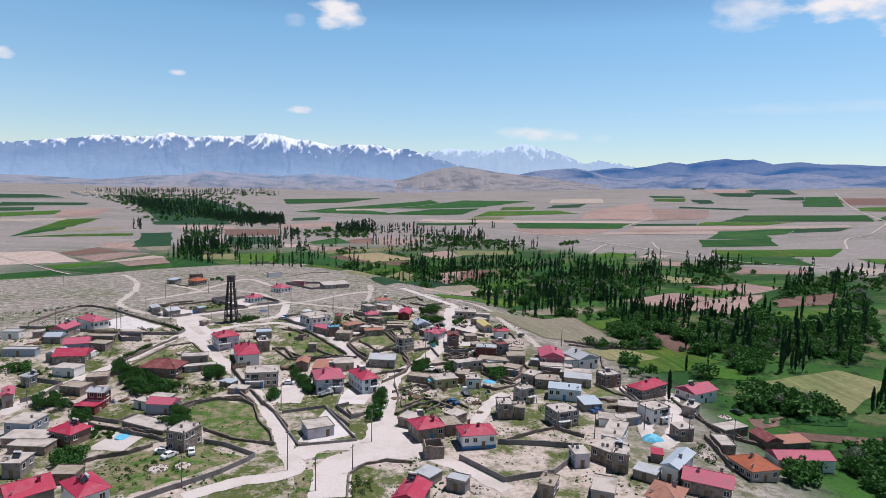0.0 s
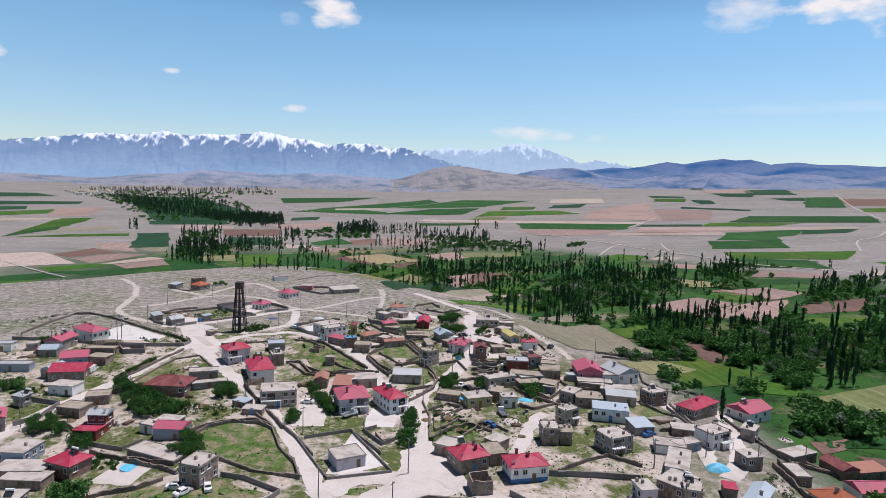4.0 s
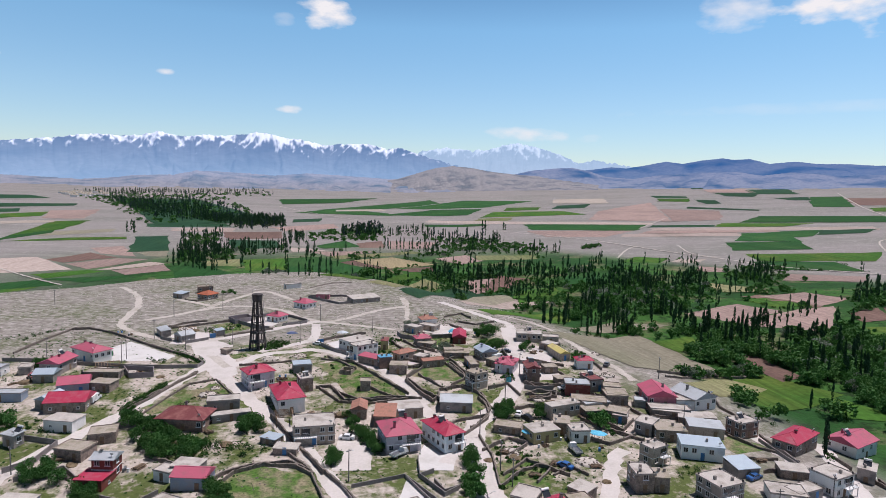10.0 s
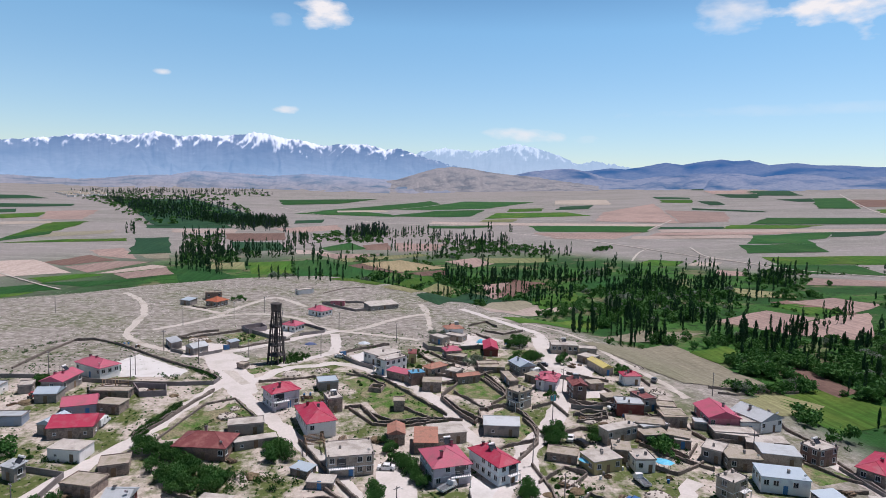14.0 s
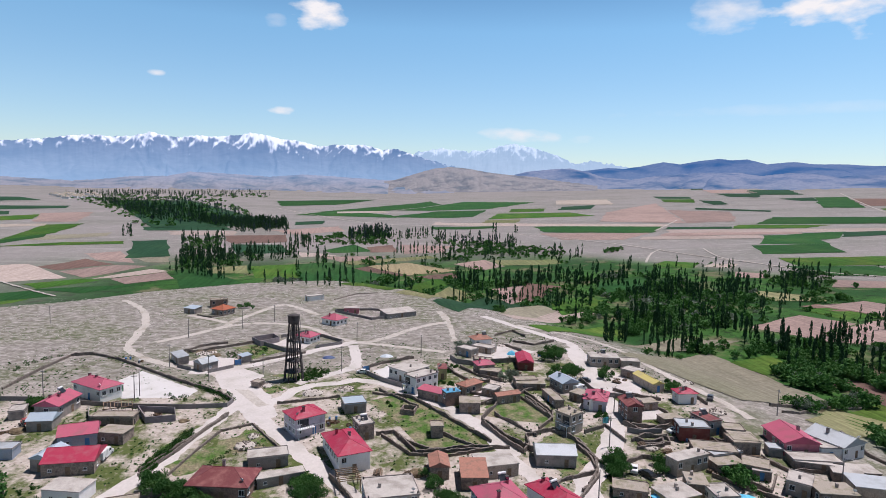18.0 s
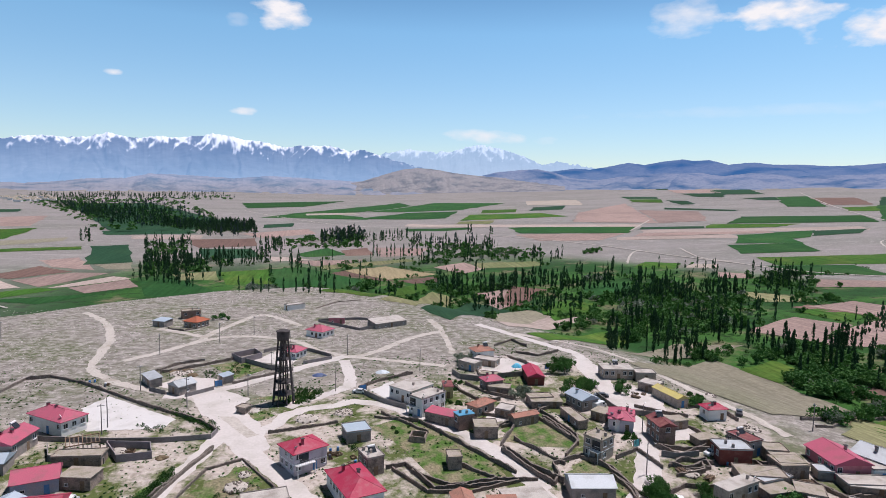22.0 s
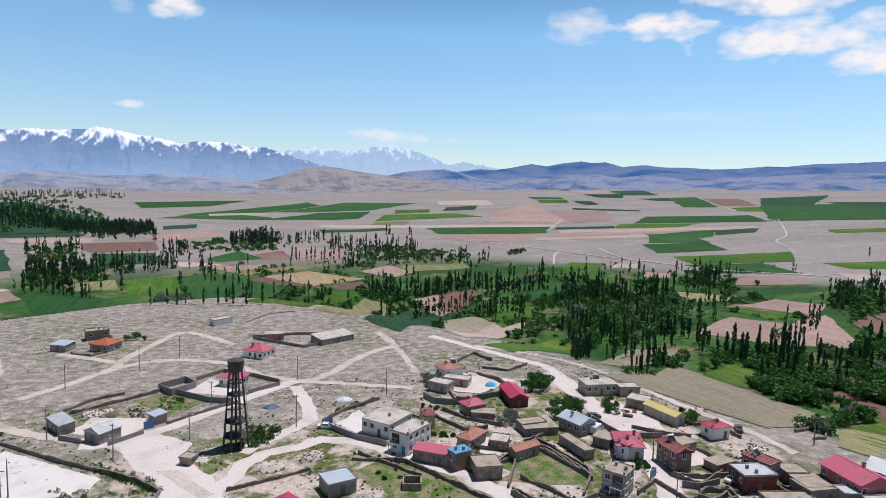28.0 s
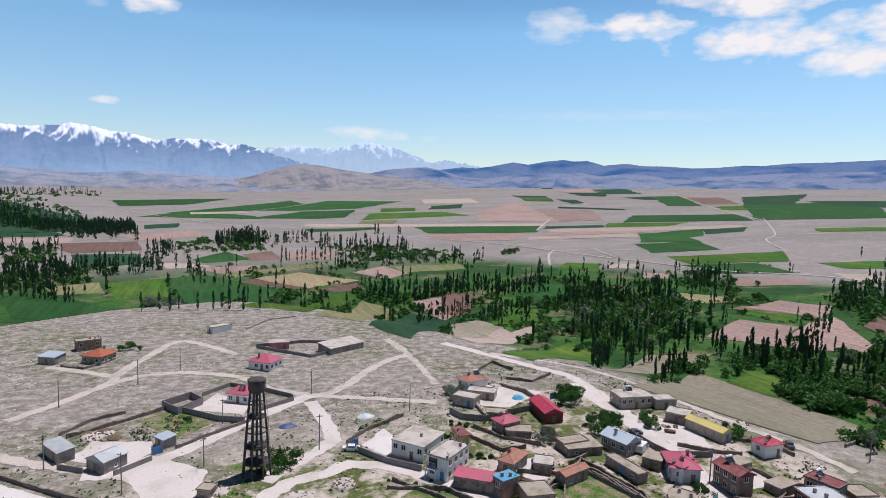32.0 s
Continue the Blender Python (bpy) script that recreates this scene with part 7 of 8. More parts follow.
wall_line(0.66, "stone", [(-21.9, -59.9), (-18.2, -49.2), (-14.5, -40.0), (-7.1, -36.4), (1.2, -49.4)], 66)
wall_line(0.98, "conc", [(38.1, -104.5), (50.5, -100.3), (52.7, -104.3), (58.6, -115.3)], 67)
wall_line(1.15, "conc", [(54.5, -90.8), (54.1, -100.7), (58.9, -109.9), (62.4, -107.2)], 68)
wall_line(1.15, "conc", [(53.8, -100.7), (57.7, -98.3)], 69)
wall_line(1.15, "stone", [(24.9, -82.8), (29.8, -93.6), (36.4, -104.8), (41.2, -115.4)], 70)
wall_line(1.23, "stone", [(5.3, -97.7), (8.5, -94.5), (12.9, -92.7), (22.4, -90.9), (28.5, -96.5)], 71)
wall_line(1.23, "conc", [(-39.4, -92.4), (-30.4, -88.0), (-22.1, -96.3)], 72)
wall_line(1.23, "conc", [(-17.9, -100.3), (-8.8, -104.2), (-5.0, -100.5)], 73)
wall_line(1.31, "stone", [(-16.9, -104.1), (-5.3, -110.4), (8.1, -117.0)], 74)
wall_line(1.31, "conc", [(101.1, -129.9), (110.5, -130.4), (121.3, -133.0)], 75)
wall_line(1.15, "stone", [(102.0, -127.7), (112.2, -121.9), (117.9, -120.0), (124.2, -126.5)], 76)
wall_line(1.48, "stone", [(169.1, -107.3), (168.0, -114.9), (168.9, -118.5)], 77)
wall_line(1.48, "stone", [(164.3, -122.4), (163.1, -132.5)], 78)
wall_line(1.31, "stone", [(168.0, -122.0), (175.9, -126.2)], 79)
wall_line(0.98, "stone", [(149.6, -34.8), (157.3, -32.6), (179.6, -16.0), (193.2, -17.7)], 80)
wall_line(0.98, "conc", [(151.3, -86.9), (153.3, -93.8), (151.7, -107.0)], 81)
wall_line(1.23, "stone", [(139.6, -104.7), (151.0, -104.2)], 82)
wall_line(1.15, "stone", [(168.1, -91.0), (167.3, -100.8)], 83)
wall_line(1.15, "stone", [(64.7, 23.9), (63.3, 14.2)], 84)
wall_line(1.07, "stone", [(52.1, -27.6), (57.4, -27.0), (61.5, -24.4)], 85)
wall_line(1.23, "stone", [(85.4, -63.3), (91.6, -60.4), (98.0, -62.3), (102.7, -66.5)], 86)
wall_line(1.15, "stone", [(58.3, -27.4), (70.4, -23.1), (74.2, -36.4)], 87)
wall_line(1.15, "stone", [(57.1, 9.6), (61.6, 0.3), (68.4, -6.7)], 88)
wall_line(1.07, "stone", [(77.0, -54.9), (80.7, -62.9)], 89)
wall_line(1.10, "stone", [(71.7, -87.6), (80.4, -80.3), (84.5, -84.8), (78.7, -90.0)], 256)
wall_line(0.90, "stone", [(74.1, -101.4), (81.8, -93.8), (86.7, -99.0), (81.4, -105.5)], 257)
wall_line(0.80, "stone", [(86.3, -102.4), (91.9, -98.0), (94.9, -102.9)], 258)
wall_line(1.20, "stone", [(106.8, -66.2), (109.8, -71.2), (114.7, -77.8), (120.8, -71.1)], 259)
wall_line(1.10, "stone", [(103.4, -82.1), (107.1, -86.2), (117.0, -80.8)], 260)
wall_line(1.10, "stone", [(159.7, -46.4), (154.5, -61.7), (156.8, -68.1), (154.7, -77.2)], 261)
wall_line(1.00, "stone", [(144.1, -82.3), (147.9, -90.6), (152.0, -94.0)], 262)
wall_line(1.00, "stone", [(154.5, -81.7), (153.6, -91.9), (153.3, -99.3)], 263)
wall_line(1.20, "stone", [(94.5, -43.0), (98.4, -48.2), (107.2, -45.0)], 264)
wall_line(1.20, "stone", [(81.4, -47.3), (88.7, -44.1), (90.7, -52.7)], 265)
wall_line(1.20, "stone", [(59.4, -34.9), (63.6, -41.1), (67.8, -48.3)], 266)
wall_line(1.10, "stone", [(72.1, -21.3), (75.3, -34.4), (74.8, -39.2), (69.5, -44.6)], 267)
wall_line(1.00, "stone", [(102.3, -17.7), (107.8, -24.0), (113.7, -27.6)], 268)
wall_line(1.20, "stone", [(94.2, -42.9), (101.5, -45.8), (109.0, -47.1), (112.0, -44.5)], 269)
wall_line(1.10, "stone", [(95.5, -50.4), (103.6, -50.5), (102.2, -54.5), (95.2, -54.5)], 270)
wall_line(1.00, "stone", [(51.8, -14.9), (56.4, -18.1), (64.2, -22.1)], 271)
wall_line(1.10, "stone", [(85.8, 45.1), (92.9, 39.5), (103.1, 44.7)], 272)
wall_line(1.10, "stone", [(80.2, 55.9), (90.0, 64.5), (93.0, 53.5)], 273)
wall_line(1.00, "stone", [(109.6, -33.3), (111.0, -40.8), (115.8, -43.5)], 274)
wall_line(1.20, "stone", [(149.4, -29.3), (180.6, -15.8), (192.7, -17.3)], 275)
wall_line(1.00, "stone", [(15.5, -79.2), (20.7, -84.6), (25.7, -91.4), (29.0, -97.8)], 276)
wall_line(1.10, "stone", [(42.6, -45.3), (50.7, -53.0), (59.1, -53.7)], 277)
wall_line(1.00, "stone", [(31.2, -47.0), (38.8, -53.6), (49.9, -52.3)], 278)
wall_line(1.00, "stone", [(-38.2, -89.8), (-32.3, -88.7), (-27.3, -92.6)], 279)
wall_line(1.10, "stone", [(-13.5, -83.1), (-7.4, -87.0), (-2.3, -90.6)], 280)
wall_line(1.00, "stone", [(-44.0, 36.5), (-38.0, 44.8), (-30.4, 48.3)], 281)
wall_line(1.00, "stone", [(-2.5, -22.5), (7.2, -20.1), (15.3, -17.7)], 282)
wall_line(1.00, "stone", [(27.5, -12.4), (34.0, -21.7), (38.1, -28.2)], 283)
garden("broad", 47, 2.5, 4.5, -26.5, -62.5, -18.7, -64.7, 1.6, -81.4, -8.2, -91.3)
garden("broad", 14, 2.5, 4.5, 4.5, -65.4, 11.8, -63.5, 14.4, -76.9, 7.4, -74.8)
garden("broad", 16, 2.5, 4.5, 2.7, -100.5, 9.7, -102.3, 12.7, -114.2, 6.5, -111.3)
garden("broad", 11, 2.5, 4, -26.3, -96.4, -20.1, -96.6, -17.9, -101.8, -23.7, -101.4)
garden("broad", 9, 3, 4.5, -39.1, -88.0, -31.6, -86.9, -27.9, -95.0, -35.7, -93.5)
garden("bush", 36, 0.8, 1.6, -29.1, -57.7, -24.1, -44.0, -22.0, -47.5, -27.6, -59.7)
garden("bush", 14, 0.7, 1.4, -60.4, -63.5, -48.4, -61.9, -45.7, -67.4, -57.4, -68.9)
garden("bush", 28, 0.7, 1.5, -19.5, -105.3, -7.7, -107.3, -4.7, -115.5, -16.2, -111.5)
garden("broad", 4, 3, 4, -72.2, -16.7, -68.5, -16.6, -64.1, -25.8, -67.7, -25.7)
garden("broad", 22, 2.5, 4, 34.2, -65.1, 36.7, -63.7, 47.3, -86.3, 44.0, -87.6)
garden("broad", 11, 2.5, 4, 66.2, -89.1, 70.4, -87.9, 67.9, -103.4, 65.4, -103.2)
garden("broad", 9, 2.5, 4, 80.1, -60.6, 86.8, -57.4, 84.9, -65.7, 79.9, -67.4)
garden("broad", 7, 2.5, 3.5, 30.8, -86.9, 34.6, -87.0, 35.0, -94.3, 31.6, -94.0)
garden("bush", 36, 0.6, 1.4, 72.2, -81.5, 83.6, -87.2, 86.1, -104.7, 72.1, -109.9)
garden("bush", 19, 0.6, 1.2, 26.3, -11.4, 35.8, -15.1, 45.0, -30.9, 29.4, -30.3)
garden("broad", 9, 2.5, 4, 83.0, -62.0, 87.7, -60.3, 83.3, -69.3, 79.3, -70.1)
garden("broad", 4, 2.5, 3.5, 93.7, -62.8, 96.4, -63.2, 93.6, -68.1, 91.0, -67.8)
garden("broad", 4, 2.5, 3.5, 123.6, -12.7, 128.1, -11.8, 123.3, -19.9, 120.7, -18.6)
garden("bush", 11, 0.8, 1.5, 88.5, -35.7, 93.1, -35.4, 91.7, -38.4, 87.4, -38.2)
garden("bush", 28, 0.7, 1.5, 114.4, -56.5, 121.8, -55.9, 113.8, -70.9, 106.6, -70.2)
garden("broad", 5, 4.5, 6.5, 92.8, 22.7, 100.0, 24.2, 93.6, 14.8, 88.8, 14.7)
garden("broad", 12, 3, 4.5, 90.1, 3.3, 98.4, 2.2, 93.7, -5.2, 85.1, -5.2)
garden("pale", 5, 2.5, 3.5, 70.9, -1.0, 76.4, -0.4, 71.6, -7.9, 67.9, -6.8)
garden("bush", 19, 0.7, 1.5, 43.8, -1.8, 52.0, -7.1, 56.9, -11.5, 46.3, -8.3)
garden("broad", 5, 2.5, 3.5, 106.4, 1.3, 108.7, -2.2, 104.5, -8.3, 101.6, -5.1)
garden("broad", 5, 2.5, 3.5, 122.2, -15.9, 126.8, -16.1, 121.9, -20.5, 118.7, -19.6)
garden("bush", 22, 0.6, 1.4, 53.3, 21.6, 61.1, 11.6, 50.1, 0.5, 47.0, 6.0)
garden("pale", 7, 2.5, 3.5, 61.2, 41.2, 66.1, 36.5, 62.2, 27.8, 57.5, 32.2)
garden("bush", 56, 0.8, 1.8, 0.8, 15.0, 11.9, 9.7, 7.2, -1.9, 0.9, -1.7)
garden("bush", 19, 0.8, 1.7, -20.4, 44.9, -13.6, 40.4, -13.5, 27.9, -19.9, 34.6)
garden("bush", 12, 0.7, 1.4, -28.4, 34.5, -22.8, 30.7, -22.4, 25.1, -27.0, 27.4)
garden("broad", 5, 2.5, 3.5, -39.0, 121.2, -32.5, 125.1, -31.7, 114.3, -38.4, 115.0)
garden("bush", 16, 0.6, 1.3, 26.9, 17.6, 34.8, 22.9, 38.8, 20.3, 28.3, 12.5)
garden("bush", 56, 1.0, 2.0, -29.1, -56.8, -22.0, -38.6, -20.4, -40.2, -27.0, -58.5)
garden("bush", 56, 0.8, 1.6, -30.8, -1.5, -15.2, -17.8, -15.8, -19.8, -29.6, -5.0)
garden("bush", 22, 0.6, 1.3, -36.8, -12.1, -19.2, -16.7, -18.6, -19.5, -34.0, -17.3)
garden("broad", 5, 2.5, 4, -71.7, -16.4, -67.1, -14.7, -64.4, -20.7, -69.5, -20.3)
garden("bush", 16, 0.7, 1.4, -91.6, 8.9, -93.5, 30.9, -83.4, 33.3, -91.2, 27.7)
garden("broad", 19, 3.5, 5.5, 173.1, -143.6, 189.2, -134.2, 179.2, -149.2, 168.2, -152.6)
garden("broad", 22, 3, 5, 194.5, -88.0, 226.5, -95.0, 218.4, -105.0, 187.9, -100.2)
garden("bush", 19, 0.8, 1.5, 155.0, -128.6, 159.5, -131.8, 153.3, -143.9, 148.1, -142.7)
garden("broad", 16, 3, 4.5, -15.9, -123.9, -9.3, -123.6, -3.4, -137.0, -11.4, -133.1)
garden("broad", 8, 3, 4, -67.6, -56.2, -56.9, -59.2, -52.6, -67.5, -61.6, -67.1)
garden("bush", 22, 0.8, 1.5, 1.7, -132.3, 22.3, -138.3, 21.3, -144.4, 9.9, -149.6)
garden("bush", 16, 0.7, 1.4, -55.6, -67.3, -39.0, -64.9, -36.5, -70.5, -53.5, -71.3)
garden("broad", 11, 2.5, 4, 63.4, -103.8, 67.2, -101.4, 67.5, -111.3, 64.0, -113.4)
garden("bush", 22, 0.7, 1.5, 60.0, -146.6, 65.0, -146.9, 65.0, -155.9, 60.3, -155.6)
garden("bush", 19, 0.7, 1.4, 74.3, -75.8, 86.8, -91.2, 86.3, -104.8, 74.4, -99.2)
garden("broad", 8, 3, 4.5, 108.3, -69.3, 114.3, -67.9, 112.4, -76.8, 106.7, -78.0)
garden("bush", 42, 0.8, 1.5, 193.6, -92.5, 228.1, -100.1, 218.5, -111.6, 188.5, -106.7)
garden("bush", 28, 0.8, 1.6, 186.5, -123.4, 202.8, -126.0, 192.6, -142.5, 180.0, -137.1)
garden("bush", 60, 0.9, 2.2, -23.0, -70.3, -6.7, -74.3, 16.0, -82.5, 3.1, -90.2)
garden("broad", 16, 2.4, 4, -23.5, -68.7, -6.7, -74.3, 7.3, -83.4, -8.2, -84.2)
garden("bush", 14, 0.7, 1.6, 34.5, -64.7, 38.7, -66.9, 46.8, -90.0, 43.2, -89.3)
garden("bush", 16, 0.6, 1.4, -11.1, -51.3, -2.8, -41.4, -3.3, -47.7, -15.7, -58.9)
garden("bush", 12, 0.7, 1.5, -30.9, -52.7, -23.4, -44.8, -22.7, -46.9, -28.7, -56.5)
garden("bush", 18, 0.6, 1.5, -28.6, 31.7, -13.7, 42.1, -11.8, 31.8, -22.4, 24.8)
garden("bush", 26, 0.8, 1.8, 1.7, 1.9, 10.1, 13.0, 11.6, 5.0, 3.4, -2.9)
garden("bush", 14, 0.7, 1.4, -30.4, -0.3, -17.3, -11.0, -16.1, -15.1, -28.1, -4.7)
garden("bush", 12, 0.8, 1.8, 14.8, -26.9, 21.6, -23.1, 21.7, -35.5, 16.3, -34.8)
garden("bush", 14, 0.7, 1.6, 80.0, -62.8, 85.4, -60.9, 80.3, -69.8, 78.6, -68.8)
garden("bush", 12, 0.8, 1.9, 65.5, -89.1, 70.1, -91.2, 68.1, -103.9, 64.4, -103.7)
garden("bush", 12, 0.7, 1.5, 110.4, -74.5, 119.8, -71.1, 116.0, -79.0, 109.8, -80.3)
garden("bush", 14, 0.6, 1.4, 119.5, -99.8, 128.6, -99.0, 123.0, -106.5, 116.0, -105.9)
garden("bush", 14, 0.6, 1.4, 77.5, 25.5, 82.5, 13.9, 75.6, 2.0, 69.6, 9.4)
garden("bush", 10, 0.8, 1.8, 109.5, 2.0, 109.9, -1.4, 105.9, -10.0, 104.5, -6.6)
garden("bush", 10, 0.6, 1.3, 89.7, -35.2, 94.9, -36.0, 91.9, -40.7, 87.8, -39.9)
grove("poplar", 1, True, 165, -93, 167, -92, 165, -95, 164, -94)
grove("broad", 20, True, 172, -40, 190, -30, 182, -49, 165, -57)
grove("broad", 40, True, 201, -130, 217, -127, 199, -155, 184, -155)
grove("broad", 18, True, 162, -23, 195, -13, 194, -15, 161, -29)
grove("poplar", 12, True, 193, -34, 213, -30, 197, -55, 186, -52)
grove("broad", 76, True, 232, -23, 255, -21, 220, -62, 205, -63)
grove("poplar", 10, True, 248, -81, 264, -77, 239, -107, 228, -106)
grove("poplar", 9, True, 233, -6, 255, -21, 223, -59, 219, -31)
grove("poplar", 8, True, 148, 64, 189, 74, 183, 59, 145, 41)
grove("broad", 108, True, 198, 59, 229, 29, 220, -10, 188, 5)
grove("poplar", 17, True, 249, -35, 266, -33, 241, -61, 230, -60)
grove("broad", 15, True, 162, 67, 202, 73, 196, 58, 162, 54)
grove("poplar", 17, True, 205, 59, 248, 34, 237, 14, 192, 19)
grove("poplar", 7, True, 140, 122, 171, 109, 157, 84, 138, 76)
grove("poplar", 1, True, 195, 83, 205, 82, 189, 66, 182, 67)
grove("poplar", 3, True, 218, 72, 233, 64, 220, 54, 207, 59)
grove("broad", 204, True, 258, 49, 338, 45, 266, -33, 222, -16)
grove("poplar", 41, True, 263, 49, 338, 45, 266, -33, 226, -11)
grove("poplar", 8, True, 124, 159, 162, 171, 147, 142, 103, 109)
grove("broad", 30, True, 137, 155, 183, 155, 164, 120, 129, 117)
grove("poplar", 8, True, 250, 79, 274, 63, 254, 47, 228, 57)
grove("broad", 40, True, 120, 187, 148, 187, 125, 158, 92, 119)
grove("broad", 81, False, 338, 45, 359, 33, 263, -60, 262, -38)
grove("poplar", 20, False, 338, 45, 359, 33, 263, -60, 262, -38)
grove("poplar", 5, False, 243, 119, 276, 127, 244, 98, 232, 102)
grove("poplar", 30, False, 208, 193, 285, 156, 241, 102, 159, 113)
grove("poplar", 5, False, 8, 211, 23, 279, 16, 202, 9, 200)
grove("poplar", 7, False, 32, 204, 57, 270, 54, 250, 32, 190)
grove("broad", 111, False, 224, 221, 295, 166, 241, 102, 159, 113)
grove("pale", 13, False, 201, 187, 236, 185, 221, 166, 195, 170)
grove("pale", 27, False, -44, 283, -15, 284, -14, 207, -41, 273)
grove("broad", 40, False, 101, 265, 161, 271, 135, 209, 94, 232)
grove("poplar", 13, False, 343, 79, 366, 75, 351, 58, 332, 61)
grove("broad", 32, False, 69, 282, 102, 291, 98, 240, 67, 246)
grove("broad", 91, False, 192, 231, 286, 210, 291, 161, 195, 189)
grove("poplar", 41, False, 102, 279, 170, 292, 138, 215, 96, 240)
grove("poplar", 2, False, 309, 175, 321, 177, 295, 151, 289, 154)
grove("poplar", 20, False, 2, 319, 17, 332, 16, 283, 3, 282)
grove("poplar", 14, False, 28, 315, 49, 321, 46, 293, 26, 289)
grove("poplar", 23, False, 171, 298, 224, 295, 196, 243, 154, 250)
grove("poplar", 6, False, -31, 345, -25, 345, -24, 308, -29, 308)
grove("broad", 24, False, -68, 348, -26, 369, -24, 294, -56, 298)
grove("broad", 48, False, 382, 147, 440, 155, 386, 97, 345, 98)
grove("poplar", 32, False, -99, 348, -46, 340, -44, 303, -90, 322)
grove("poplar", 42, False, 258, 274, 339, 239, 309, 200, 239, 240)
grove("poplar", 5, False, 226, 293, 265, 308, 238, 258, 210, 253)
grove("poplar", 29, False, 389, 156, 448, 164, 397, 109, 349, 103)
grove("poplar", 0, False, 394, 168, 395, 167, 388, 162, 388, 163)
grove("pale", 14, False, 231, 300, 257, 311, 243, 288, 226, 287)
grove("poplar", 6, False, 10, 381, 19, 385, 18, 367, 10, 367)
grove("poplar", 5, False, 254, 319, 290, 324, 267, 288, 241, 297)
grove("broad", 35, False, 353, 250, 414, 237, 389, 216, 340, 232)
grove("broad", 80, False, -149, 415, -98, 421, -78, 343, -126, 340)
grove("poplar", 8, False, -20, 408, -9, 412, -9, 392, -18, 392)
grove("poplar", 108, False, -151, 425, -100, 431, -87, 351, -130, 347)
grove("poplar", 11, False, 361, 251, 395, 254, 407, 235, 359, 237)
grove("poplar", 8, False, 100, 413, 123, 422, 120, 396, 99, 396)
grove("poplar", 67, False, -101, 443, -28, 452, -27, 408, -89, 384)
grove("broad", 32, False, 383, 278, 421, 274, 419, 246, 374, 253)
grove("broad", 28, False, 101, 435, 143, 446, 131, 399, 96, 391)
grove("poplar", 8, False, 151, 421, 173, 433, 165, 408, 149, 409)
grove("poplar", 5, False, 255, 431, 262, 427, 257, 416, 250, 420)
grove("poplar", 37, False, 62, 498, 124, 529, 112, 462, 60, 454)
grove("poplar", 6, False, 236, 459, 252, 461, 240, 433, 227, 434)
grove("broad", 48, False, 159, 505, 247, 524, 219, 453, 147, 447)
grove("broad", 80, False, 123, 611, 234, 527, 200, 445, 113, 474)
grove("broad", 20, False, 302, 466, 331, 480, 315, 452, 295, 447)
grove("poplar", 35, False, -60, 557, -32, 587, -30, 505, -55, 503)
grove("broad", 80, False, -188, 574, -143, 594, -125, 478, -159, 456)
grove("broad", 40, False, -17, 567, 60, 588, 55, 536, -3, 535)
grove("poplar", 35, False, -188, 574, -143, 594, -134, 532, -164, 478)
grove("poplar", 54, False, 124, 619, 223, 576, 219, 498, 117, 537)
grove("poplar", 27, False, 60, 681, 133, 671, 119, 592, 60, 588)
grove("poplar", 45, False, 7, 653, 61, 691, 54, 607, 10, 603)
grove("poplar", 6, False, -281, 639, -267, 634, -253, 596, -263, 592)
grove("poplar", 4, False, 261, 711, 269, 719, 263, 700, 258, 702)
grove("poplar", 4, False, 229, 721, 237, 729, 232, 710, 226, 711)
grove("poplar", 210, False, -150, 801, -100, 850, -78, 732, -133, 713)
grove("poplar", 81, False, -207, 815, -125, 848, -112, 769, -185, 727)
grove("poplar", 148, False, -252, 835, -223, 873, -100, 780, -132, 675)
grove("broad", 120, False, -296, 1010, -259, 1070, -107, 810, -150, 723)
grove("poplar", 450, False, -646, 1486, -305, 1198, -195, 791, -323, 858)
grove("broad", 12, False, 659, 1037, 670, 1043, 655, 1017, 639, 1002)
grove("broad", 360, False, -831, 1701, -686, 1962, -257, 1003, -373, 958)
grove("poplar", 180, False, -882, 1854, -714, 2236, -550, 1951, -688, 1631)
grove("poplar", 90, False, -625, 2012, -459, 2495, -359, 2330, -523, 1854)
grove("broad", 28, False, 3235, 2400, 3359, 2403, 3120, 2222, 3044, 2239)


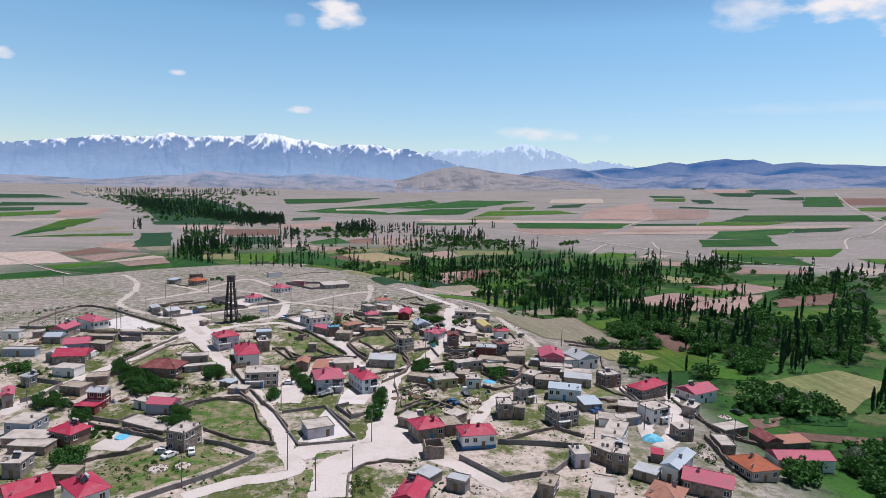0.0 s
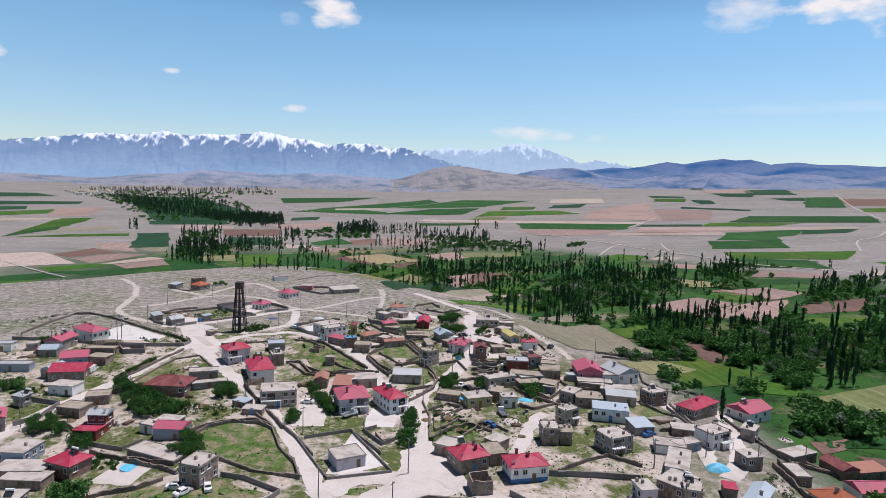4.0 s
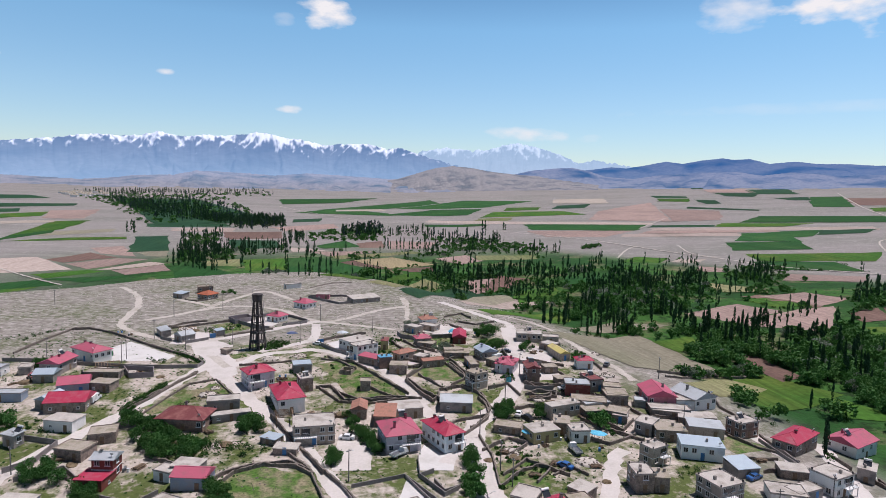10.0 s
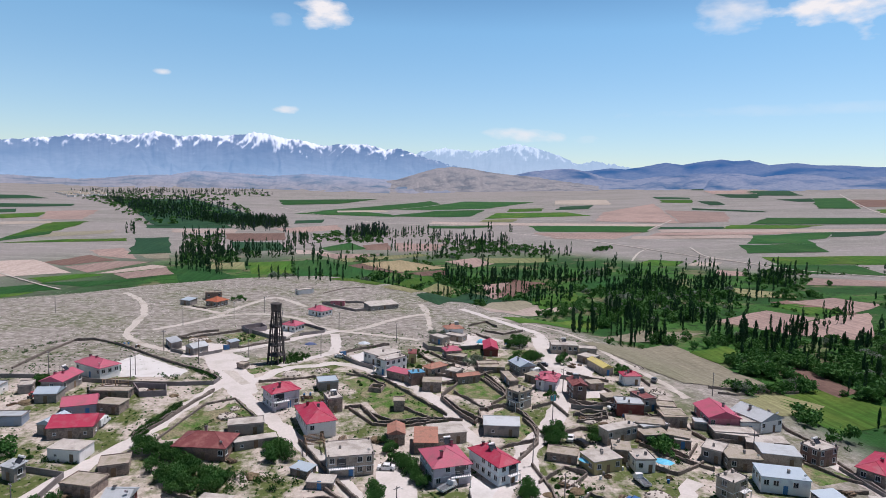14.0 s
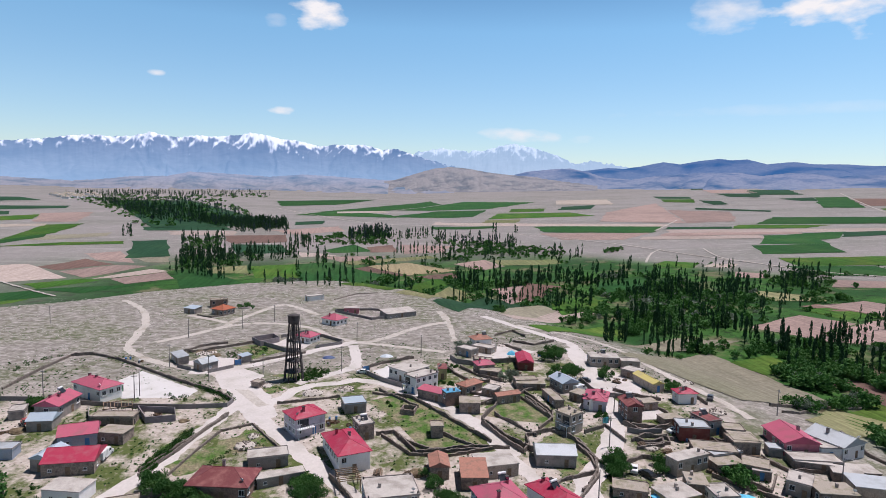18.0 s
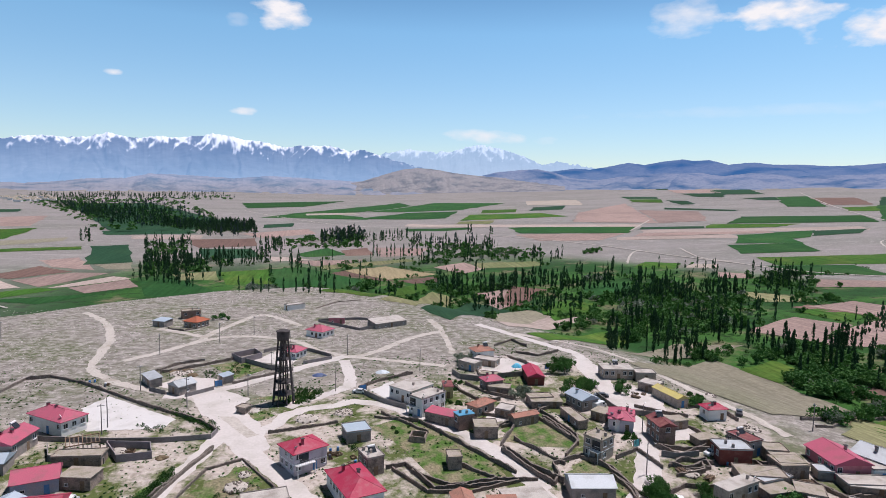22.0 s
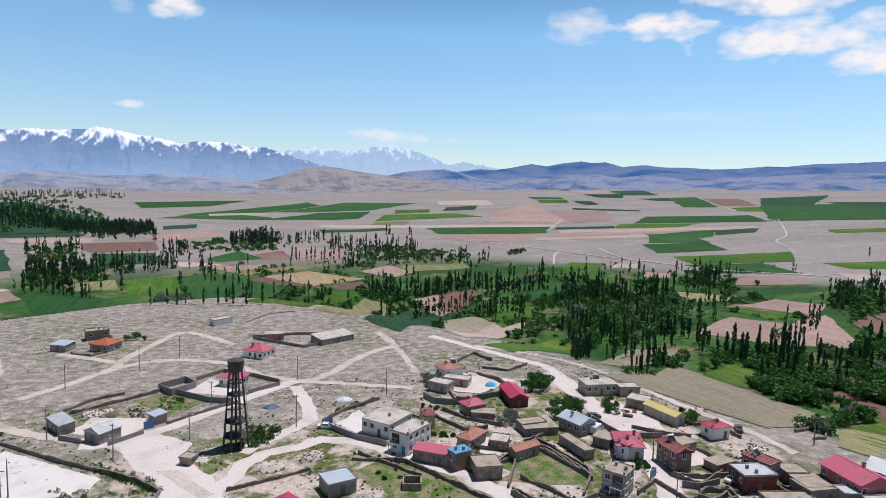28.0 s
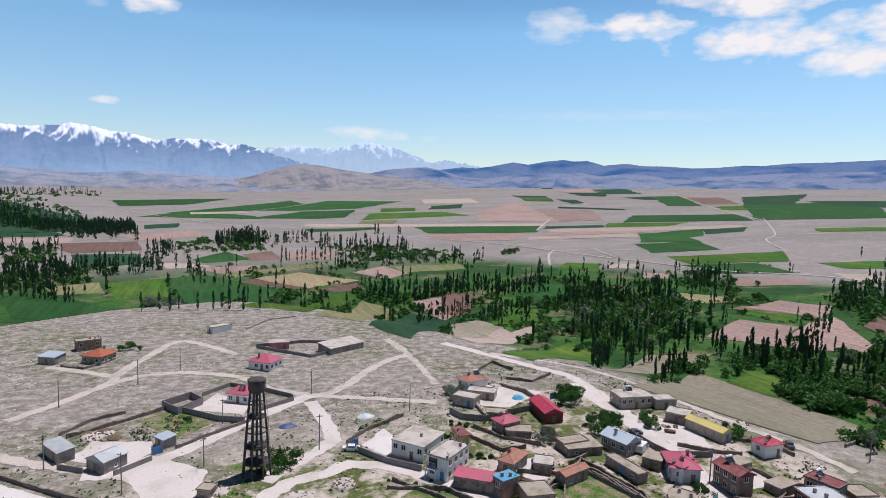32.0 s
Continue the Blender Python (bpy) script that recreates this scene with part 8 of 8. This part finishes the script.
def thicket(kind, n, *q):
    """Wild growth between the fields: trees and bushes of all sizes over a quad, none of them in a crop."""
    rnd = random.Random(int(q[0] * 3 + q[1] * 11))
    pts = [Vector((q[i], q[i + 1], 0)) for i in (0, 2, 4, 6)]
    for i in range(n):
        u, v = rnd.random(), rnd.random()
        p = pts[0].lerp(pts[1], u).lerp(pts[3].lerp(pts[2], u), v)
        far = math.hypot(p.x, p.y + 60)
        if sown(p.x, p.y) or noise.noise((p.x * 0.025, p.y * 0.025, 3)) < -0.22:
            continue
        if kind == "poplar":
            # beyond 620 m poplars take the leaf colour with haze painted in
            FAR["hazed_poplar" if far > 620 else "poplar"].append((p.x, p.y, rnd.uniform(9, 16) if far > 300 else rnd.uniform(7, 13), rnd.uniform(0.75, 1.15), rnd.uniform(0, 6.3), rnd.randrange(1000)))
            continue
        k = "pale" if rnd.random() < 0.07 else "broad"
        FAR[k].append((p.x, p.y, rnd.uniform(2.6, 6.0) * (1.3 if far > 620 else 1), rnd.uniform(1.0, 1.6), rnd.uniform(0, 6.3), rnd.randrange(1000)))
        for _ in range(2 if far < 420 else 0):
            x, y = p.x + rnd.gauss(0, 4), p.y + rnd.gauss(0, 4)
            if not sown(x, y):
                FAR["bush"].append((x, y, rnd.uniform(0.7, 2.2), 1.2, rnd.uniform(0, 6.3), rnd.randrange(1000)))


def hedges():
    """Bushes and small trees along some of the borders between the fields of the valley."""
    rnd = random.Random(77)
    for _, pts in SOWN:
        if not all(-60 < x < 520 and -60 < y < 460 for x, y in pts):
            continue
        for (ax, ay), (bx, by) in zip(pts, pts[1:] + pts[:1]):
            if rnd.random() < 0.45:
                continue
            long = math.hypot(bx - ax, by - ay)
            for i in range(int(long / 3.2)):
                u = (i + rnd.random()) * 3.2 / long
                x, y = ax + (bx - ax) * u + rnd.gauss(0, 0.9), ay + (by - ay) * u + rnd.gauss(0, 0.9)
                if noise.noise((x * 0.04, y * 0.04, 6)) < 0.0 or outside(x, y) < 4:
                    continue
                if rnd.random() < 0.16:
                    FAR["poplar"].append((x, y, rnd.uniform(6, 12), rnd.uniform(0.7, 1.1), rnd.uniform(0, 6.3), rnd.randrange(1000)))
                elif rnd.random() < 0.3:
                    FAR["broad"].append((x, y, rnd.uniform(2.0, 4.2), 1.3, rnd.uniform(0, 6.3), rnd.randrange(1000)))
                else:
                    FAR["bush"].append((x, y, rnd.uniform(0.7, 1.8), 1.3, rnd.uniform(0, 6.3), rnd.randrange(1000)))


thicket("broad", 260, 215, 260, 286, 264, 260, 121, 154, 81)
thicket("poplar", 24, 189, 167, 282, 182, 215, 74, 156, 79)
thicket("poplar", 42, 278, 386, 371, 300, 302, 198, 208, 221)
thicket("broad", 130, 253, 325, 336, 249, 293, 179, 200, 203)
thicket("broad", 110, 162, 553, 261, 495, 229, 381, 123, 442)
thicket("poplar", 40, 137, 634, 225, 599, 189, 456, 122, 475)
thicket("broad", 70, -53, 608, 61, 688, 69, 556, -38, 508)
thicket("poplar", 50, 11, 698, 71, 726, 64, 588, 13, 562)
thicket("poplar", 25, -188, 526, -55, 554, -33, 342, -136, 353)
thicket("broad", 60, -164, 474, -48, 485, -32, 326, -127, 354)
thicket("poplar", 24, 133, 333, 250, 361, 192, 203, 118, 203)
thicket("broad", 60, 130, 275, 221, 286, 192, 203, 119, 207)
thicket("broad", 60, -27, 377, 59, 382, 52, 273, -4, 198)
thicket("broad", 60, 54, 300, 133, 333, 124, 227, 52, 160)
thicket("poplar", 30, 380, 298, 448, 284, 355, 176, 320, 199)
thicket("broad", 60, 353, 259, 414, 233, 342, 142, 310, 162)
thicket("broad", 120, 208, 65, 294, 71, 221, -22, 190, 0)
thicket("broad", 70, 171, 67, 200, 37, 198, -29, 166, -38)
thicket("poplar", 15, 217, 74, 304, 82, 246, 12, 192, 29)
thicket("poplar", 18, 247, 80, 325, 107, 297, 70, 235, 57)
thicket("broad", 170, 267, 58, 404, 97, 299, -39, 215, -42)
thicket("poplar", 24, 270, 58, 396, 88, 309, -22, 227, -28)
thicket("broad", 60, 207, 15, 240, 10, 217, -43, 189, -40)
thicket("broad", 60, 209, -69, 238, -84, 218, -106, 191, -99)
thicket("broad", 60, 183, -5, 218, -26, 200, -61, 164, -69)
thicket("broad", 90, 455, 188, 514, 158, 349, 60, 322, 84)
thicket("poplar", 36, 628, 309, 671, 252, 457, 124, 409, 146)
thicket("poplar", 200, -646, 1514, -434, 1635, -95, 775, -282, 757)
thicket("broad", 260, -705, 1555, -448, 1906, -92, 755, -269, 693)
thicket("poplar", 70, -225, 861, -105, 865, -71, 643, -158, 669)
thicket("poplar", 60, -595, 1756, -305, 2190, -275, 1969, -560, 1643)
thicket("broad", 60, -595, 1756, -305, 2190, -262, 1874, -539, 1575)
thicket("broad", 16, 2233, 2522, 2388, 2421, 2242, 2258, 2084, 2338)


def poplar_row(n, x0, y0, x1, y1):
    """A planted line of poplars with gaps, along a field's border or a ditch."""
    rnd = random.Random(int(x0 * 5 + y0 * 3 + n))
    for i in range(n):
        u = (i + rnd.uniform(-0.4, 0.4)) / max(1, n - 1)
        far = math.hypot(x0, y0 + 60)
        FAR["poplar"].append((x0 + (x1 - x0) * u + rnd.gauss(0, 1.2), y0 + (y1 - y0) * u + rnd.gauss(0, 2.2), rnd.uniform(7, 13) * (1.15 if far > 300 else 1), rnd.uniform(0.8, 1.2), rnd.uniform(0, 6.3), rnd.randrange(1000)))


poplar_row(14, 97, 269, 130, 275)
poplar_row(13, 103, 186, 126, 195)
poplar_row(40, 126, 254, 194, 281)
poplar_row(22, 143, 179, 182, 198)
poplar_row(28, 185, 256, 235, 261)
poplar_row(60, 210, 205, 305, 203)
poplar_row(14, 128, 53, 154, 81)
poplar_row(7, 174, 63, 183, 64)
poplar_row(6, 165, 74, 176, 75)
poplar_row(26, 207, 59, 260, 26)
poplar_row(26, -131, 328, -80, 290)
poplar_row(9, -14, 353, 17, 322)
poplar_row(20, 13, 588, 65, 609)
poplar_row(14, 63, 456, 126, 461)
poplar_row(10, 362, 238, 388, 243)
poplar_row(14, 189, 136, 179, 83)
poplar_row(18, 222, 130, 220, 73)
poplar_row(8, 187, 446, 234, 396)
poplar_row(10, -36, 197, 18, 184)
poplar_row(14, 255, 67, 309, 87)
draped("undergrowth", [(-600, 1480), (-430, 1560), (-90, 790), (-270, 720)], CROP["dgreen"], 0.9, 20, 4.0)
hedges()
gather_far()
car(12.1, -129.7, 0, "white")
car(14.6, -132.5, 53, "white")
car(19.5, -130.9, 106, "white")
car(22.5, 5.6, 159, "white")
van(91.3, -17.3, 32, "white")
van(-38.7, -50.7, 85, "white")
tractor(-64.4, -33.8, 138, "red")
car(106.8, -48.5, 11, "white")
car(87.0, -65.8, 64, "white")
car(89.0, -68.3, 117, "black")
car(36.3, -77.8, 170, "white")
truck(49.8, -88.8, 43, "white")
truck(96.2, -89.6, 96, "white")
truck(61.7, -18.6, 149, "dark")
car(135.1, -107.5, 22, "blue")
truck(-39.4, -52.5, 75, "white")
car(90.6, -98.1, 128, "blue")
car(-10.9, -143.8, 1, "white")
car(130.1, -27.6, 54, "dark")
car(186.9, -99.8, 107, "black")
car(96.4, -8.2, 160, "dark")
utility_pole(64.9, -126.2, 9, 21)
utility_pole(44.8, -141.8, 10, 22)
utility_pole(22.5, -149.0, 8, 23)
utility_pole(52.4, -152.2, 8, 24)
utility_pole(60.4, -143.6, 7, 25)
utility_pole(-48.0, 58.6, 8, 26)
utility_pole(-29.3, 74.6, 8, 27)
utility_pole(-26.5, -0.5, 9, 28)
utility_pole(15.3, 8.3, 9, 29)
utility_pole(-10.8, 7.4, 7, 30)
utility_pole(20.6, 49.4, 8, 31)
utility_pole(44.7, 26.4, 8, 32)
utility_pole(-17.3, 87.2, 8, 33)
utility_pole(-5.8, 32.5, 7, 34)
utility_pole(-43.5, 17.1, 8, 35)
utility_pole(37.4, -101.4, 8, 36)
utility_pole(72.7, -78.6, 8, 37)
utility_pole(74.0, -98.7, 8, 38)
utility_pole(75.1, -106.6, 7, 39)
utility_pole(-70.7, -10.9, 8, 40)
utility_pole(-43.4, -17.0, 8, 41)
utility_pole(85.4, -54.6, 8, 42)
utility_pole(144.0, -121.8, 8, 43)
utility_pole(169.9, -125.4, 7, 44)
utility_pole(94.8, -35.7, 8, 45)
utility_pole(127.0, -127.1, 8, 46)
utility_pole(154.1, -128.6, 8, 47)
utility_pole(133.7, -76.5, 7, 48)
utility_pole(145.0, -38.6, 8, 49)
utility_pole(-43.5, -12.4, 8, 50)
utility_pole(-41.4, -89.3, 7, 51)
utility_pole(-113.4, 86.6, 8, 52)
gate(-20.9, 17.9, 2.2, "blue")
gate(23.6, 7.3, 2.4, "blue")
gate(90.3, 22.8, 2.0, "blue")
gate(89.4, -42.5, 2.2, "teal")
gate(-51.1, -8.7, 3, "green")
tarp(-2.3, -114.5, 3.2, "flat", 58)
tarp(80.1, 26.3, 2.0, "heap", 59)
tarp(86.4, -80.3, 2.6, "roof", 60)
tarp(105.3, -82.6, 2.4, "roof", 61)
tarp(143.3, -128.3, 3.2, "heap", 62)
tarp(10.1, 25.5, 2.6, "dark", 63)
tarp(31.4, 26.1, 2.4, "pale", 64)
tarp(-61.3, -14.9, 1.2, "pale", 65)
rubble(17.1, -10.8, 2.6, 66)
rubble(-7.1, -47.7, 2.6, 67)
rubble(-5.8, -43.0, 1.6, 68)
rubble(7.0, -13.7, 3.2, 69)
rubble(17.1, -10.2, 2.6, 70)
rubble(-8.0, -5.3, 2.2, 71)
rubble(-36.3, 33.3, 2.8, 72)
rubble(-33.6, 34.8, 2.2, 73)
rubble(-36.5, -28.1, 2.2, 74)
rubble(79.2, -88.3, 2.4, 75)
rubble(97.4, -95.8, 3.0, 76)
rubble(96.1, -55.3, 2.4, 77)
rubble(180.0, -104.2, 2.2, 78)
rubble(153.9, -138.5, 2.4, 79)
rubble(126.5, -37.2, 2.4, 80)
rubble(132.2, -10.8, 1.8, 81)
rubble(19.4, -138.1, 2.0, 82)
rubble(14.1, -139.0, 2.4, 83)
rubble(79.6, 40.0, 2.2, 84)
rubble(3.1, -79.0, 2.0, 85)
rubble(138.2, -116.7, 2.0, 86)
rubble(89.3, -154.2, 2.2, 87)
def woodpile(x, y, seed=0):
    """A stack of cut branches and poles against nothing, with loose ones thrown on top."""
    rnd = random.Random(seed)
    ob = thing("woodpile", pose(x, y, height(x, y), 0, 0, rnd.uniform(0, 180)), "untidy stack of grey-brown branches and poles", "woodpile", "woodpiles")
    for i in range(16):
        row = i // 6
        px, pz = (i % 6 - 2.5) * 0.3 + 0.15 * (row % 2), 0.12 + 0.26 * row
        long = rnd.uniform(1.0, 1.6)
        part("log", tube((px + rnd.uniform(-0.1, 0.1), -long, pz), (px + rnd.uniform(-0.3, 0.3), long, pz + rnd.uniform(0, 0.12)), 0.14, 0.1, 6), BARK if i % 3 else WOOD, ob)


def dung_heap(x, y, seed=0):
    """A rounded heap of straw and dung."""
    rnd = random.Random(seed)
    bm = bmesh.new()
    bmesh.ops.create_icosphere(bm, subdivisions=3, radius=rnd.uniform(1.2, 2.1))
    for v in bm.verts:
        v.co += v.normal * 0.45 * noise.noise(v.co * 0.9 + Vector((seed, 0, 0)))
        v.co.z = v.co.z * 0.42 + 0.16 * noise.noise(v.co * 2.3)
    ob = tagged(part("dung_heap", bm, DUNG), "brown mound of old stable dung in a yard", "mound", "yard mounds")
    ob.location = (x, y, height(x, y))


def barrels(x, y, seed=0):
    """A few drums, crates and boards left standing in a yard, each a thing of its own."""
    rnd = random.Random(seed)
    for i in range(rnd.choice((2, 3, 4))):
        px, py = x + rnd.uniform(-1.6, 1.6), y + rnd.uniform(-1.6, 1.6)
        if rnd.random() < 0.5:
            r = rnd.uniform(0.28, 0.36)
            drum = thing("drum", pose(px, py, height(px, py)), "upright metal drum standing in a yard", "drum", "drums")
            paint = rnd.choice((BLUEPAINT, STEEL, FRAME))
            part("body", tube((0, 0, 0), (0, 0, 0.88), r, r, 12), paint, drum)
            for z in (0.28, 0.58):
                part("hoop", tube((0, 0, z), (0, 0, z + 0.04), r + 0.02, r + 0.02, 12), paint, drum)
        else:
            w, d, h = rnd.uniform(0.4, 0.9), rnd.uniform(0.4, 0.7), rnd.uniform(0.3, 0.8)
            crate = thing("crate", pose(px, py, height(px, py), 0, 0, rnd.uniform(0, 90)), "rough slatted wooden crate standing in a yard", "crate", "crates")
            for k in range(3):
                z = h * k / 3
                for s in (-1, 1):
                    part("slat", box(-w, s * d - 0.02, z + 0.03, w, s * d + 0.02, z + h / 3), WOOD, crate)
                    part("slat", box(s * w - 0.02, -d + 0.021, z + 0.03, s * w + 0.02, d - 0.021, z + h / 3), WOOD, crate)
            part("base", box(-w, -d + 0.021, 0, w, d - 0.021, 0.029), WOOD, crate)


DUNG = material("straw_and_dung", (0.13, 0.095, 0.06), 0.95, 0.4, 0.8, 6, 0.8, second=(0.24, 0.19, 0.12), amount=0.5)
woodpile(-13.1, -88.4, 0)
woodpile(32.7, -63.7, 1)
woodpile(25.4, -62.4, 2)
woodpile(18.3, -42.4, 3)
woodpile(-1.2, -71.6, 4)
woodpile(-33.6, -83.7, 5)
woodpile(88.5, -96.1, 6)
woodpile(77.3, -89.0, 7)
woodpile(106.0, -68.3, 8)
woodpile(121.6, -62.8, 9)
woodpile(143.2, -98.3, 10)
woodpile(98.4, -98.4, 11)
woodpile(81.7, -102.0, 12)
woodpile(106.9, -10.0, 13)
woodpile(115.2, -4.1, 14)
woodpile(94.3, -54.5, 15)
woodpile(82.0, -20.8, 16)
woodpile(75.6, 2.0, 17)
woodpile(55.1, -22.2, 18)
woodpile(99.4, -58.1, 19)
woodpile(97.0, -41.6, 20)
dung_heap(-29.5, -86.0, 21)
dung_heap(-64.7, -36.3, 22)
dung_heap(34.4, -63.0, 23)
dung_heap(4.9, -78.9, 24)
dung_heap(-37.8, 35.3, 25)
dung_heap(-33.7, 36.1, 26)
dung_heap(-31.0, 30.8, 27)
dung_heap(-25.4, -32.9, 28)
dung_heap(-44.9, -28.9, 29)
dung_heap(79.4, -91.9, 30)
dung_heap(72.2, -92.9, 31)
dung_heap(98.2, -106.3, 32)
dung_heap(126.3, -111.4, 33)
barrels(15.7, -75.1, 34)
barrels(13.4, -37.0, 35)
barrels(-66.9, -36.3, 36)
barrels(-13.3, -58.8, 37)
barrels(-15.9, -90.1, 38)
barrels(-60.2, 28.1, 39)
barrels(-55.7, 23.5, 40)
barrels(18.9, -40.3, 41)
barrels(14.3, -35.8, 42)
barrels(-33.4, -29.3, 43)
barrels(88.8, -85.1, 44)
barrels(96.3, -81.5, 45)
barrels(104.5, -88.0, 46)
barrels(127.9, -91.5, 47)
barrels(136.5, -102.7, 48)
barrels(131.0, -63.0, 49)
barrels(109.7, -7.4, 50)
barrels(87.6, -0.4, 51)
barrels(63.2, -14.8, 52)
barrels(109.1, -51.7, 53)
barrels(100.7, -38.9, 54)
barrels(93.1, -20.8, 55)


def rafters(x, y, w, d, rot, h):
    """A roofless shed: rough posts and beams, the rafters bare."""
    ob = thing("timber_frame", pose(x, y, height(x, y), 0, 0, rot), "bare weathered timber rafters of a roofless pen", "timber frame")
    for sx in (-1, 1):
        for sy in (-1, 0, 1):
            part("post", box(sx * w / 2 - 0.1, sy * d / 2 - 0.1, -0.3, sx * w / 2 + 0.1, sy * d / 2 + 0.1, h), WOOD, ob)
        part("beam", box(sx * w / 2 - 0.12, -d / 2 - 0.2, h, sx * w / 2 + 0.12, d / 2 + 0.2, h + 0.2), WOOD, ob)
    n = int(d / 0.8)
    for i in range(n + 1):
        yy = -d / 2 + d * i / n
        part("rafter", box(-w / 2 - 0.4, yy - 0.07, h + 0.201, w / 2 + 0.4, yy + 0.07, h + 0.35), WOOD, ob)


rafters(-44.9, -25.2, 5.5, 7.0, -70, 2.0)
rafters(18.5, -66.7, 4.5, 6.0, 10, 2.4)
scatter("weeds", 26000, (-110, 175, -190, 60), weedy, (TUFT[0], TUFT[2]), LEAF["bush"], 0.18, 0.6, 11, "low green weeds between the houses", 0.7)
scatter("loose_stones", 16000, (-110, 175, -190, 60), stony, PEBBLE, FENCE["stone"], 0.15, 0.6, 12, "loose grey stones strewn about the yards")
scatter("turf_tufts", 12000, (-170, 120, -10, 215), on_rise, (TUFT[0], TUFT[2]), LEAF["bush"], 0.12, 0.42, 17, "low dry green tufts on the thin turf", 0.5)
scatter("pale_stones", 12000, (-170, 120, -10, 215), on_rise, PEBBLE, PALE, 0.2, 0.6, 13, "pale flat stones on the thin turf", 0.5)


def far_village(n, *q):
    """A distant village: small pale houses with red or grey roofs, too far to tell apart."""
    rnd = random.Random(4)
    pts = [Vector((q[i], q[i + 1], 0)) for i in (0, 2, 4, 6)]
    walls, roofs = bmesh.new(), bmesh.new()
    for _ in range(n):
        u, v = rnd.random(), rnd.random()
        p = pts[0].lerp(pts[1], u).lerp(pts[3].lerp(pts[2], u), v)
        z, w, d, h = height(p.x, p.y), rnd.uniform(3.5, 6), rnd.uniform(3.5, 6), rnd.uniform(3, 6)
        box_into(walls, p.x - w, p.y - d, z - 1, p.x + w, p.y + d, z + h)
        a = [roofs.verts.new((p.x + sx * (w + 0.5), p.y + sy * (d + 0.5), z + h)) for sx, sy in ((-1, -1), (1, -1), (1, 1), (-1, 1))]
        b = [roofs.verts.new((p.x + s * w * 0.4, p.y, z + h + 2.5)) for s in (-1, 1)]
        for f in ((a[0], a[1], b[1], b[0]), (a[1], a[2], b[1]), (a[2], a[3], b[0], b[1]), (a[3], a[0], b[0])):
            roofs.faces.new(f)
    ob = tagged(part("far_village", walls, WALL["white"]), "distant village of small pale houses", "village", kind="stuff")
    part("roof", roofs, ROOF["mud"], ob)


far_village(70, -873, 1748, -799, 1867, -681, 1634, -732, 1515)
